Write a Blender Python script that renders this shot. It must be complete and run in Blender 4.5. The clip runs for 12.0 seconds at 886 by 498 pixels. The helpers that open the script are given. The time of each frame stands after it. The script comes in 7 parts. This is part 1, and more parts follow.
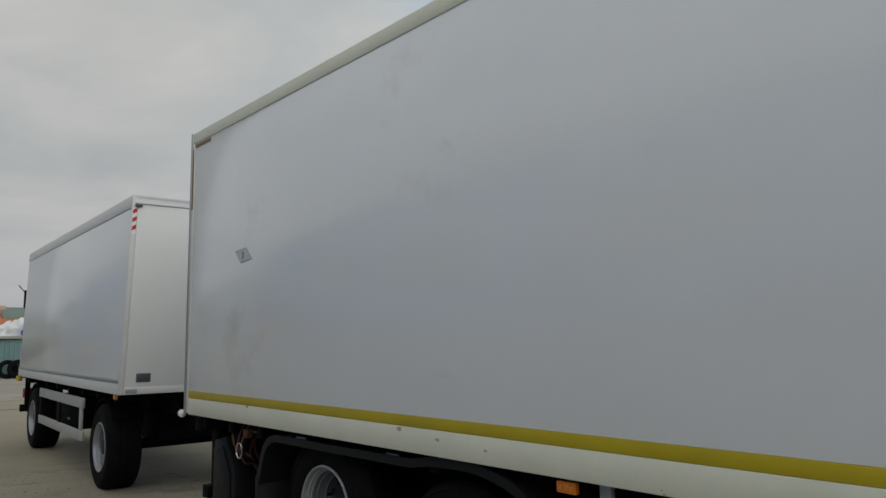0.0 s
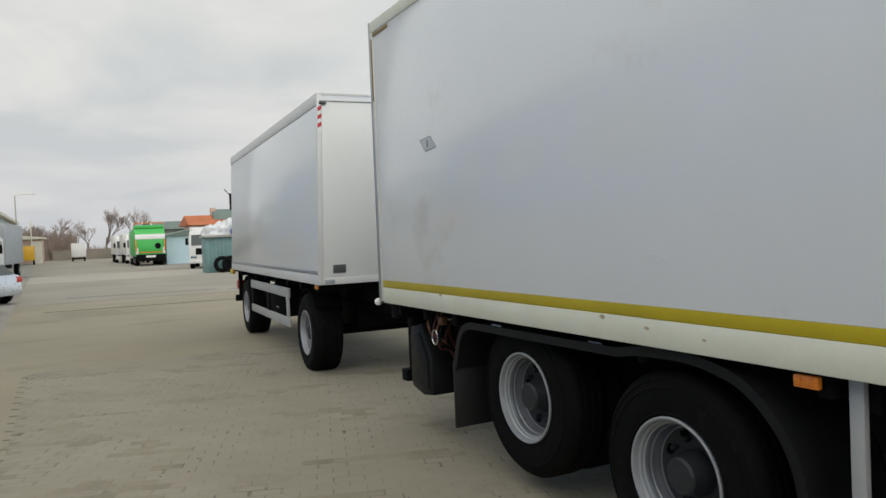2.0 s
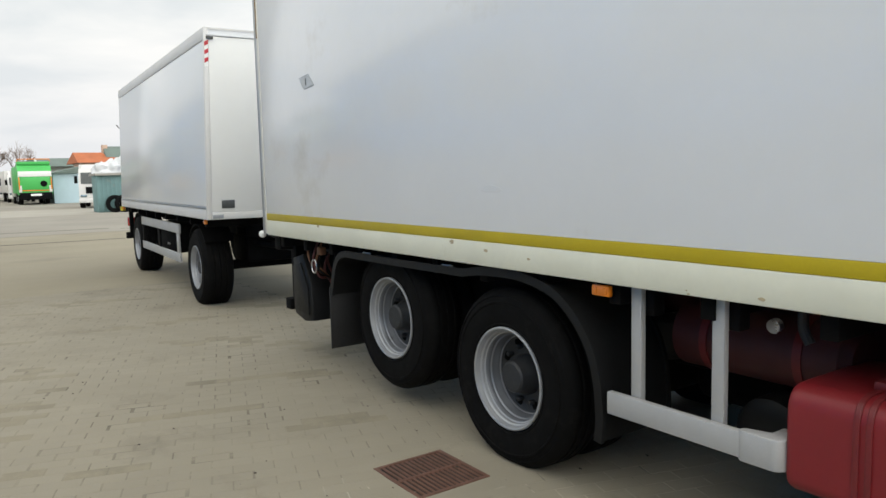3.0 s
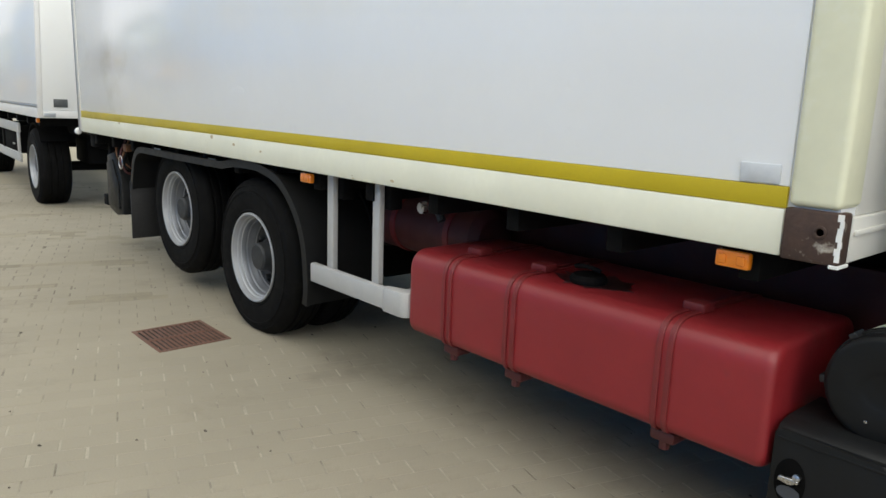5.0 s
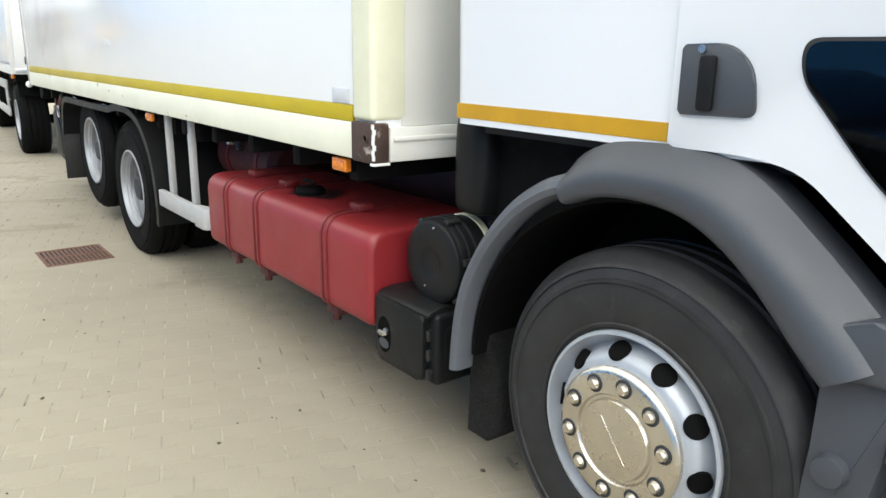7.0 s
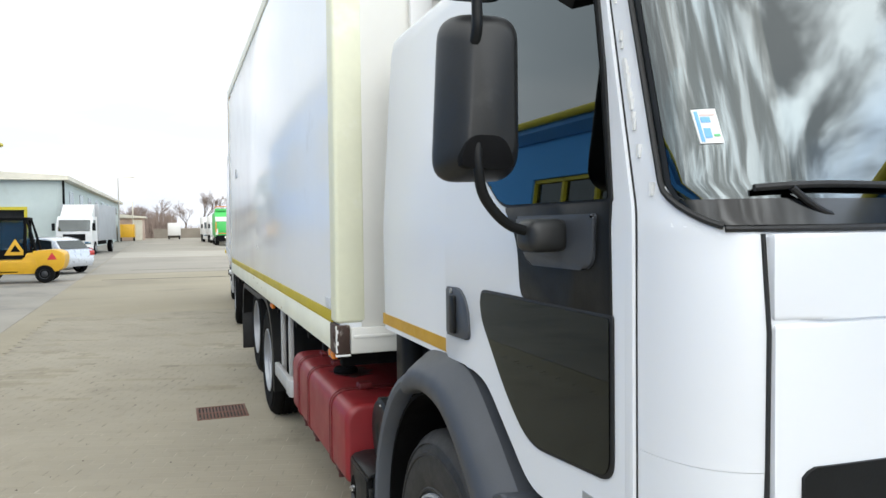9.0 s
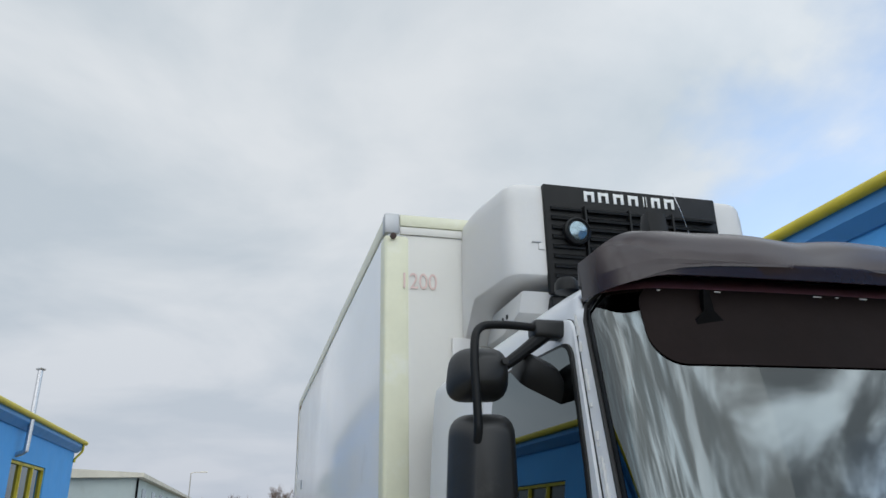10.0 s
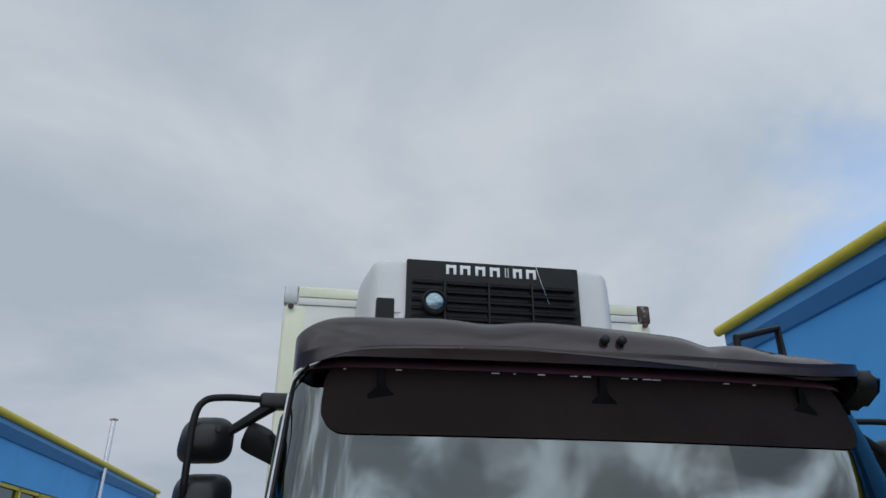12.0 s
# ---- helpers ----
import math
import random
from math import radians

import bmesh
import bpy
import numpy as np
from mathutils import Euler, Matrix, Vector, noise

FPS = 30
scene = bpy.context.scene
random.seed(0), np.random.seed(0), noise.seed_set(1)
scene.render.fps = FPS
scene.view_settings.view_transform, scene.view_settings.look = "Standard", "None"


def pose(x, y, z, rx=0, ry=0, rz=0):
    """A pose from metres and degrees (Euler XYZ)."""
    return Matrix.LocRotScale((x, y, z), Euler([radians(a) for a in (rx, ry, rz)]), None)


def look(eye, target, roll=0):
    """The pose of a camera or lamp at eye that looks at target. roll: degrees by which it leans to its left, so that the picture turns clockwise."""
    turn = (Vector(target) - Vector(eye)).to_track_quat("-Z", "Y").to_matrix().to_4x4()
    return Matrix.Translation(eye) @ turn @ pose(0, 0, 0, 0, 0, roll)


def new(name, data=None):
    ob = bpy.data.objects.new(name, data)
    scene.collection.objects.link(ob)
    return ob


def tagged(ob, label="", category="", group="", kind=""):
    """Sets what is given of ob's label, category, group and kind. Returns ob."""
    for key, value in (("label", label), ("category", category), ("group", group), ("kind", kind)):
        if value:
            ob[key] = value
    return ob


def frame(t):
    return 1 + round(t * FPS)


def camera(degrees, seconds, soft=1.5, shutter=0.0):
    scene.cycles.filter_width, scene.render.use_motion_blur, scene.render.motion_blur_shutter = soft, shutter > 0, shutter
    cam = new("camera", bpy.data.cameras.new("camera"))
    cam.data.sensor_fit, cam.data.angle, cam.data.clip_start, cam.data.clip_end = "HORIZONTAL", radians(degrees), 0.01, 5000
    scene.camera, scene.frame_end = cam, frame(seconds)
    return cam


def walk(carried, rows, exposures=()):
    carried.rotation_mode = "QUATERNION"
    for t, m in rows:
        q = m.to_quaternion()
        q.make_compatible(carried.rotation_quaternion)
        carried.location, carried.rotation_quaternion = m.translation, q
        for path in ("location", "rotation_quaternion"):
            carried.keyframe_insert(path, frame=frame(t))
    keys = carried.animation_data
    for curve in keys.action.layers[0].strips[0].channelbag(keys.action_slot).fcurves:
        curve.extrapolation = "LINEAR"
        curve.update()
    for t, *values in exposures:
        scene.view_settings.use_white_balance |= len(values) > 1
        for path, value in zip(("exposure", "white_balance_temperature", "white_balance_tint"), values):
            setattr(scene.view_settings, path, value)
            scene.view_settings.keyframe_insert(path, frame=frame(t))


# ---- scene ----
cam = camera(63.0, 12.0)
PATH = [
    (0, (-0.705, -2.605, 1.799), (-2.193, -1.291, 2.045), -0.8),
    (0.5, (-0.973, -2.615, 1.806), (-2.581, -1.432, 1.932), -2.2),
    (1, (-1.197, -2.637, 1.8), (-2.9, -1.589, 1.854), -4.1),
    (1.5, (-1.203, -2.634, 1.788), (-2.953, -1.666, 1.791), -4.0),
    (2, (-0.991, -2.556, 1.775), (-2.763, -1.63, 1.732), -2.4),
    (2.5, (-0.724, -2.564, 1.717), (-2.475, -1.601, 1.636), -2.5),
    (3, (-0.473, -2.55, 1.699), (-2.108, -1.417, 1.494), -1.4),
    (3.2, (-0.378, -2.514, 1.7), (-1.98, -1.342, 1.456), -1.1),
    (4.8, (0.578, -2.245, 1.553), (-0.87, -0.914, 1.192), 0.8),
    (5, (0.745, -2.131, 1.572), (-0.717, -0.824, 1.177), 2.1),
    (5.5, (1.122, -1.957, 1.594), (-0.354, -0.673, 1.175), -0.2),
    (6, (1.486, -1.805, 1.592), (-0.017, -0.57, 1.125), 0.9),
    (6.5, (1.856, -1.592, 1.575), (0.34, -0.385, 1.083), 1.2),
    (7, (2.26, -1.44, 1.561), (0.738, -0.25, 1.042), 0.9),
    (7.2, (2.408, -1.362, 1.563), (0.89, -0.181, 1.014), 1.2),
    (8.8, (3.469, -0.776, 1.727), (1.632, -0.003, 1.558), 0.0),
    (9, (3.537, -0.75, 1.81), (1.664, -0.056, 1.742), -0.7),
    (9.5, (3.748, -0.75, 1.948), (1.854, -0.201, 2.279), -1.1),
    (10, (3.972, -0.716, 2.02), (2.163, -0.23, 2.721), -1.2),
    (10.5, (4.096, -0.468, 2.009), (2.374, -0.062, 2.942), -0.9),
    (11, (4.263, -0.193, 1.994), (2.556, 0.142, 2.981), 2.1),
    (11.5, (4.467, 0.068, 1.994), (2.679, 0.36, 2.84), 3.6),
    (12, (4.636, 0.363, 1.982), (2.835, 0.634, 2.809), 0.3),
]
EXPOSURES = [(0.0, -0.43, 7000, 8), (0.5, 0.02, 7030, 8), (1.0, 0.18, 7050, 8), (2.0, 0.16, 7100, 8), (2.5, 0.40, 7100, 8), (3.0, 0.6, 7100, 8), (4.0, 0.82, 7100, 8), (5.0, 0.98, 7150, 8), (5.5, 1.2, 7150, 8), (6.0, 1.26, 7130, 8), (6.5, 1.5, 7100, 8),
             (7.2, 1.62, 7000, 8), (8.0, 1.3, 6900, 8), (8.8, 1.12, 6800, 8), (9.2, 0.74, 6600, 8), (9.7, 0.24, 6450, 8), (10.5, -0.1, 6250, 8), (12.0, -0.3, 6100, 8)]
walk(cam, [(t, look(eye, target, roll)) for t, eye, target, roll in PATH], EXPOSURES)

# ---- world, sun ----
SUN_DIR = Vector((0.73, -0.24, 0.62)).normalized()
SUN_ELEV = math.asin(SUN_DIR.z)
SUN_ROT = math.atan2(SUN_DIR.x, SUN_DIR.y)

world = bpy.data.worlds.new("overcast_sky")
scene.world = world
world.use_nodes = True
wn, wl = world.node_tree.nodes, world.node_tree.links
wn.clear()


def wnode(kind, **values):
    n = wn.new(kind)
    for key, value in values.items():
        n.inputs[key].default_value = value
    return n


def wmath(op, a, b=None):
    n = wn.new("ShaderNodeMath")
    n.operation = op
    for k, v in enumerate((a, b)):
        if v is None:
            continue
        if isinstance(v, (int, float)):
            n.inputs[k].default_value = v
        else:
            wl.new(v, n.inputs[k])
    return n.outputs[0]


coord = wn.new("ShaderNodeTexCoord")
sep = wn.new("ShaderNodeSeparateXYZ")
wl.new(coord.outputs["Generated"], sep.inputs[0])
up = wmath("ADD", wmath("MAXIMUM", sep.outputs[2], 0.0), 0.16)
flat = wn.new("ShaderNodeCombineXYZ")
wl.new(wmath("DIVIDE", sep.outputs[0], up), flat.inputs[0])
wl.new(wmath("DIVIDE", sep.outputs[1], up), flat.inputs[1])
cloud_a = wnode("ShaderNodeTexNoise", Scale=1.15, Detail=7.0, Roughness=0.52, Distortion=0.35)
cloud_b = wnode("ShaderNodeTexNoise", Scale=0.55, Detail=3.0, Roughness=0.5, Distortion=0.2)
shift = wn.new("ShaderNodeMapping")
shift.inputs["Location"].default_value = (3.1, 7.4, 0.0)
wl.new(flat.outputs[0], shift.inputs["Vector"])
wl.new(shift.outputs[0], cloud_a.inputs["Vector"])
wl.new(shift.outputs[0], cloud_b.inputs["Vector"])
tone = wn.new("ShaderNodeValToRGB")
tone.color_ramp.elements[0].position, tone.color_ramp.elements[0].color = 0.37, (0.545, 0.605, 0.665, 1)
tone.color_ramp.elements[1].position, tone.color_ramp.elements[1].color = 0.61, (0.762, 0.785, 0.818, 1)
wl.new(cloud_a.outputs["Fac"], tone.inputs[0])
sky = wn.new("ShaderNodeTexSky")
sky.sky_type, sky.sun_disc = "NISHITA", False
sky.sun_elevation, sky.sun_rotation = SUN_ELEV, SUN_ROT
gain = wn.new("ShaderNodeMix")
gain.data_type, gain.blend_type = "RGBA", "MULTIPLY"
gain.inputs[0].default_value = 1.0
gain.inputs[7].default_value = (0.27, 0.27, 0.27, 1)
wl.new(sky.outputs[0], gain.inputs[6])
gap = wn.new("ShaderNodeMapRange")
# the cover breaks up towards +y, over the blue building
gap.inputs["From Min"].default_value, gap.inputs["From Max"].default_value = 0.53, 0.45
gap.inputs["To Max"].default_value = 0.6
ragged = wmath("ADD", wmath("MULTIPLY", wmath("ADD", cloud_a.outputs["Fac"], cloud_b.outputs["Fac"]), 0.5), wmath("MULTIPLY", wmath("SUBTRACT", 0.655, sep.outputs[1]), 0.55))
wl.new(ragged, gap.inputs["Value"])
mixed = wn.new("ShaderNodeMix")
mixed.data_type = "RGBA"
wl.new(gap.outputs[0], mixed.inputs[0])
wl.new(tone.outputs[0], mixed.inputs[6])
wl.new(gain.outputs[2], mixed.inputs[7])
# the cloud cover thins and brightens round the hidden sun, and pales towards the horizon
near_sun = wn.new("ShaderNodeVectorMath")
near_sun.operation = "DOT_PRODUCT"
near_sun.inputs[1].default_value = SUN_DIR
wl.new(coord.outputs["Generated"], near_sun.inputs[0])
thin = wn.new("ShaderNodeMapRange")
thin.inputs["From Min"].default_value, thin.inputs["From Max"].default_value = 0.42, 0.66
thin.interpolation_type = "SMOOTHSTEP"
thin.inputs["To Min"].default_value, thin.inputs["To Max"].default_value = 0.06, 1.9
cloud_c = wnode("ShaderNodeTexNoise", Scale=5.0, Detail=6.0, Roughness=0.5, Distortion=0.4)
wl.new(shift.outputs[0], cloud_c.inputs["Vector"])
wl.new(cloud_c.outputs["Fac"], thin.inputs["Value"])
halo = wmath("MULTIPLY", wmath("POWER", wmath("MAXIMUM", near_sun.outputs["Value"], 0.0), 2.2), thin.outputs[0])
rift = wn.new("ShaderNodeVectorMath")
rift.operation = "DOT_PRODUCT"
rift.inputs[1].default_value = Vector((0.58, 0.64, 0.50)).normalized()
wl.new(coord.outputs["Generated"], rift.inputs[0])
halo = wmath("ADD", halo, wmath("MULTIPLY", wmath("POWER", wmath("MAXIMUM", rift.outputs["Value"], 0.0), 45.0), wmath("MULTIPLY", thin.outputs[0], 0.38)))
low = wmath("POWER", wmath("SUBTRACT", 1.0, wmath("MAXIMUM", sep.outputs[2], 0.0)), 5.0)
# brighter broken cloud on the side of the gaps
side_ = wn.new("ShaderNodeMapRange")
side_.interpolation_type = "SMOOTHSTEP"
side_.inputs["From Min"].default_value, side_.inputs["From Max"].default_value = 0.25, 0.62
wl.new(sep.outputs[1], side_.inputs["Value"])
puff = wn.new("ShaderNodeMapRange")
puff.inputs["From Min"].default_value, puff.inputs["From Max"].default_value = 0.40, 0.62
puff.inputs["To Min"].default_value, puff.inputs["To Max"].default_value = -0.25, 1.15
wl.new(cloud_c.outputs["Fac"], puff.inputs["Value"])
ahead = wn.new("ShaderNodeMapRange")
ahead.interpolation_type = "SMOOTHSTEP"
ahead.inputs["From Min"].default_value, ahead.inputs["From Max"].default_value = -0.25, 0.35
wl.new(sep.outputs[0], ahead.inputs["Value"])
base_ = wmath("ADD", wmath("ADD", 0.92, wmath("MULTIPLY", side_.outputs[0], 0.14)), wmath("MULTIPLY", wmath("MULTIPLY", side_.outputs[0], ahead.outputs[0]), puff.outputs[0]))
bright = wmath("ADD", wmath("ADD", wmath("MULTIPLY", halo, 1.85), wmath("MULTIPLY", low, -0.13)), base_)
haze = wn.new("ShaderNodeMix")
haze.data_type = "RGBA"
haze.inputs[7].default_value = (0.655, 0.690, 0.790, 1)
wl.new(wmath("MULTIPLY", low, 0.8), haze.inputs[0])
wl.new(mixed.outputs[2], haze.inputs[6])
back = wnode("ShaderNodeBackground")
wl.new(haze.outputs[2], back.inputs["Color"])
wl.new(bright, back.inputs["Strength"])
out = wn.new("ShaderNodeOutputWorld")
wl.new(back.outputs[0], out.inputs["Surface"])

sun_data = bpy.data.lights.new("sun", "SUN")
sun_data.energy, sun_data.angle, sun_data.color = 0.60, radians(95), (1.0, 0.95, 0.88)
sun = new("sun", sun_data)
sun.matrix_world = look(SUN_DIR * 60, (0, 0, 0))


# ---- materials ----
def material(name, color, rough=0.6, metal=0.0, var=0.12, scale=3.0, grain=60.0, bump=0.15, depth=0.004, dirt=None, dirt_from=0.56, dirt_scale=2.0,
             coat=0.0, piece=0.0, stretch=(1, 1, 1), spec=0.5, sheen=0.09):
    """A surface with broad and fine variation, a fine relief and optional stains of a second colour."""
    m = bpy.data.materials.new(name)
    m.use_nodes = True
    n, l = m.node_tree.nodes, m.node_tree.links
    b = n["Principled BSDF"]
    tc = n.new("ShaderNodeTexCoord")
    mp = n.new("ShaderNodeMapping")
    mp.inputs["Scale"].default_value = stretch
    l.new(tc.outputs["Object"], mp.inputs["Vector"])

    def nz(s, detail=4.0, rough_=0.55):
        q = n.new("ShaderNodeTexNoise")
        q.inputs["Scale"].default_value, q.inputs["Detail"].default_value, q.inputs["Roughness"].default_value = s, detail, rough_
        l.new(mp.outputs[0], q.inputs["Vector"])
        return q.outputs["Fac"]

    def mix(fac, a, c, blend="MIX"):
        q = n.new("ShaderNodeMix")
        q.data_type, q.blend_type = "RGBA", blend
        for k, v in ((0, fac), (6, a), (7, c)):
            if isinstance(v, (int, float)):
                q.inputs[k].default_value = v
            elif isinstance(v, tuple):
                q.inputs[k].default_value = (*v, 1)
            else:
                l.new(v, q.inputs[k])
        return q.outputs[2]

    def span(v, a0, a1, b0, b1):
        q = n.new("ShaderNodeMapRange")
        for key, value in zip(("From Min", "From Max", "To Min", "To Max"), (a0, a1, b0, b1)):
            q.inputs[key].default_value = value
        l.new(v, q.inputs["Value"])
        return q.outputs[0]

    broad, fine = nz(scale), nz(grain, 3.0)
    lo, hi = tuple(c * (1 - var) for c in color), tuple(min(1.0, c * (1 + var)) for c in color)
    col = mix(span(broad, 0.3, 0.7, 0, 1), lo, hi)
    col = mix(span(fine, 0.25, 0.75, 0, 0.35), col, tuple(c * (1 - 1.6 * var) for c in color))
    if piece:
        info = n.new("ShaderNodeObjectInfo")
        geo = n.new("ShaderNodeNewGeometry")
        add = n.new("ShaderNodeMath")
        add.operation = "ADD"
        l.new(info.outputs["Random"], add.inputs[0])
        l.new(geo.outputs["Random Per Island"], add.inputs[1])
        wrap = n.new("ShaderNodeMath")
        wrap.operation = "FRACT"
        l.new(add.outputs[0], wrap.inputs[0])
        hsv = n.new("ShaderNodeHueSaturation")
        l.new(span(wrap.outputs[0], 0, 1, 1 - piece, 1 + piece), hsv.inputs["Value"])
        l.new(col, hsv.inputs["Color"])
        col = hsv.outputs[0]
    if dirt:
        col = mix(span(nz(dirt_scale, 6.0, 0.65), dirt_from, dirt_from + 0.14, 0, 0.85), col, dirt)
    l.new(col, b.inputs["Base Color"])
    l.new(span(nz(scale * 2.3), 0.2, 0.8, max(0.02, rough - sheen), min(1, rough + sheen)), b.inputs["Roughness"])
    b.inputs["Metallic"].default_value = metal
    b.inputs["Specular IOR Level"].default_value = spec
    b.inputs["Coat Weight"].default_value = coat
    b.inputs["Coat Roughness"].default_value = 0.08
    if bump:
        bp = n.new("ShaderNodeBump")
        bp.inputs["Strength"].default_value, bp.inputs["Distance"].default_value = bump, depth
        l.new(fine, bp.inputs["Height"])
        l.new(bp.outputs[0], b.inputs["Normal"])
    return m


def glass_material(name, tint, rough=0.02, ior=1.5):
    m = bpy.data.materials.new(name)
    m.use_nodes = True
    n, l = m.node_tree.nodes, m.node_tree.links
    n.remove(n["Principled BSDF"])
    tr, gl, fr, mx = (n.new("ShaderNode" + k) for k in ("BsdfTransparent", "BsdfGlossy", "Fresnel", "MixShader"))
    tr.inputs["Color"].default_value = (*tint, 1)
    gl.inputs["Roughness"].default_value = rough
    gl.inputs["Color"].default_value = (0.86, 0.95, 0.97, 1)
    fr.inputs["IOR"].default_value = ior
    l.new(fr.outputs[0], mx.inputs[0])
    l.new(tr.outputs[0], mx.inputs[1])
    l.new(gl.outputs[0], mx.inputs[2])
    l.new(mx.outputs[0], n["Material Output"].inputs["Surface"])
    return m


PANEL = material("white_grp_panel", (0.79, 0.808, 0.83), 0.16, var=0.025, scale=0.8, grain=9, bump=0.05, depth=0.01, dirt=(0.66, 0.65, 0.63), dirt_from=0.6, dirt_scale=0.9, coat=0.15, sheen=0.02)
PANEL_FRONT = material("cream_white_panel", (0.66, 0.648, 0.60), 0.42, var=0.03, scale=1.5, grain=20, bump=0.05, dirt=(0.70, 0.68, 0.56), dirt_from=0.62, dirt_scale=1.2)
CREAM = material("cream_painted_frame", (0.71, 0.705, 0.58), 0.42, var=0.06, scale=2.5, grain=30, bump=0.08, dirt=(0.56, 0.53, 0.36), dirt_from=0.66, dirt_scale=3.0)
CREAM_POST = material("yellowed_cream_post", (0.725, 0.722, 0.545), 0.45, var=0.06, scale=3, grain=30, bump=0.08, dirt=(0.76, 0.76, 0.66), dirt_from=0.55, dirt_scale=3.0)
YELLOW_TAPE = material("ochre_reflective_tape", (0.46, 0.352, 0.011), 0.45, var=0.10, scale=2.0, grain=80, bump=0.1)
ORANGE_TAPE = material("orange_reflective_tape", (0.50, 0.27, 0.008), 0.42, var=0.08, scale=9, grain=120, bump=0.15)
BROWN_TAPE = material("brown_rusted_tape", (0.25, 0.16, 0.06), 0.7, var=0.2, scale=12, grain=80, bump=0.3)
GREY_METAL = material("grey_aluminium", (0.42, 0.43, 0.44), 0.42, 0.7, var=0.06, scale=6, grain=90, bump=0.1)
GUARD = material("silver_painted_rail", (0.44, 0.44, 0.435), 0.45, 0.15, var=0.06, scale=6, grain=80, bump=0.1, dirt=(0.36, 0.34, 0.31), dirt_from=0.68, dirt_scale=5)
BROWN_RUST = material("brown_chipped_casting", (0.055, 0.03, 0.022), 0.7, var=0.3, scale=15, grain=70, bump=0.4, dirt=(0.6, 0.56, 0.48), dirt_from=0.575, dirt_scale=13)
RED_TANK = material("red_painted_tank", (0.235, 0.0140, 0.0185), 0.48, var=0.10, scale=2.5, grain=40, bump=0.06, dirt=(0.16, 0.03, 0.028), dirt_from=0.6, dirt_scale=2.5, coat=0.1)
RED_DARK = material("dark_red_chassis", (0.07, 0.011, 0.012), 0.6, var=0.2, scale=5, grain=40, bump=0.15)
COPPER = material("rusty_copper_fitting", (0.17, 0.075, 0.035), 0.6, 0.3, var=0.3, scale=20, grain=80, bump=0.2)
OILY = material("oily_dark_stain", (0.022, 0.008, 0.008), 0.35, var=0.4, scale=14, grain=60, bump=0.1, dirt=(0.12, 0.014, 0.015), dirt_from=0.56, dirt_scale=16)
STRAP = material("dark_red_strap", (0.165, 0.016, 0.018), 0.5, var=0.15, scale=9, grain=60, bump=0.1)
BLACK = material("black_chassis_paint", (0.0045, 0.0045, 0.005), 0.75, var=0.3, scale=6, grain=60, bump=0.2, dirt=(0.013, 0.012, 0.010), dirt_from=0.62, dirt_scale=5, spec=0.1)
PLASTIC = material("black_plastic", (0.0105, 0.011, 0.0115), 0.42, var=0.15, scale=8, grain=180, bump=0.15, depth=0.002, spec=0.18)
GREY_PLASTIC = material("dark_grey_plastic_trim", (0.050, 0.0555, 0.066), 0.46, var=0.10, scale=4, grain=200, bump=0.2, depth=0.002, dirt=(0.065, 0.069, 0.075), dirt_from=0.64, dirt_scale=5)
GREY_FADED = material("faded_grey_plastic", (0.088, 0.096, 0.110), 0.6, var=0.10, scale=5, grain=120, bump=0.15, dirt=(0.12, 0.12, 0.125), dirt_from=0.6, dirt_scale=6)
TYRE = material("tyre_rubber", (0.0048, 0.0048, 0.0049), 0.78, var=0.2, scale=9, grain=120, bump=0.25, depth=0.003, spec=0.10, dirt=(0.012, 0.0115, 0.011), dirt_from=0.58, dirt_scale=6)
RIM = material("silver_painted_rim", (0.35, 0.36, 0.375), 0.4, 0.35, var=0.07, scale=8, grain=80, bump=0.08, dirt=(0.26, 0.25, 0.24), dirt_from=0.67, dirt_scale=9)
DISC = material("dark_grey_wheel_disc", (0.035, 0.037, 0.04), 0.5, 0.3, var=0.15, scale=9, grain=80, bump=0.15, dirt=(0.09, 0.09, 0.09), dirt_from=0.62, dirt_scale=8)
RIM_BLUE = material("pale_blue_silver_rim", (0.39, 0.415, 0.45), 0.4, 0.3, var=0.07, scale=8, grain=80, bump=0.08, dirt=(0.24, 0.20, 0.17), dirt_from=0.68, dirt_scale=10)
CHROME = material("stained_chrome", (0.66, 0.615, 0.54), 0.3, 1.0, var=0.08, scale=9, grain=40, bump=0.03, dirt=(0.50, 0.44, 0.35), dirt_from=0.64, dirt_scale=9)
TYRE_DUSTY = material("dusty_tyre_rubber", (0.022, 0.022, 0.0228), 0.55, var=0.25, scale=9, grain=120, bump=0.25, depth=0.003, spec=0.35, dirt=(0.042, 0.042, 0.041), dirt_from=0.58, dirt_scale=14)
STEEL = material("bare_steel", (0.55, 0.55, 0.56), 0.3, 1.0, var=0.08, scale=12, grain=90, bump=0.05)
HUB = material("dark_grey_hub", (0.028, 0.030, 0.033), 0.55, 0.2, var=0.2, scale=12, grain=90, bump=0.2)
WHITE_PAINT = material("white_cab_paint", (0.70, 0.715, 0.74), 0.26, var=0.0, scale=1.5, grain=20, bump=0.02, sheen=0.005)
WHITE_PLAIN = material("white_plastic_housing", (0.64, 0.63, 0.61), 0.4, var=0.03, scale=2, grain=60, bump=0.06, dirt=(0.62, 0.60, 0.54), dirt_from=0.68, dirt_scale=2.5)
TRAILER_SKIN = material("white_gloss_trailer_skin", (0.70, 0.715, 0.73), 0.17, var=0.0, scale=0.7, grain=5, bump=0.0, sheen=0.0)
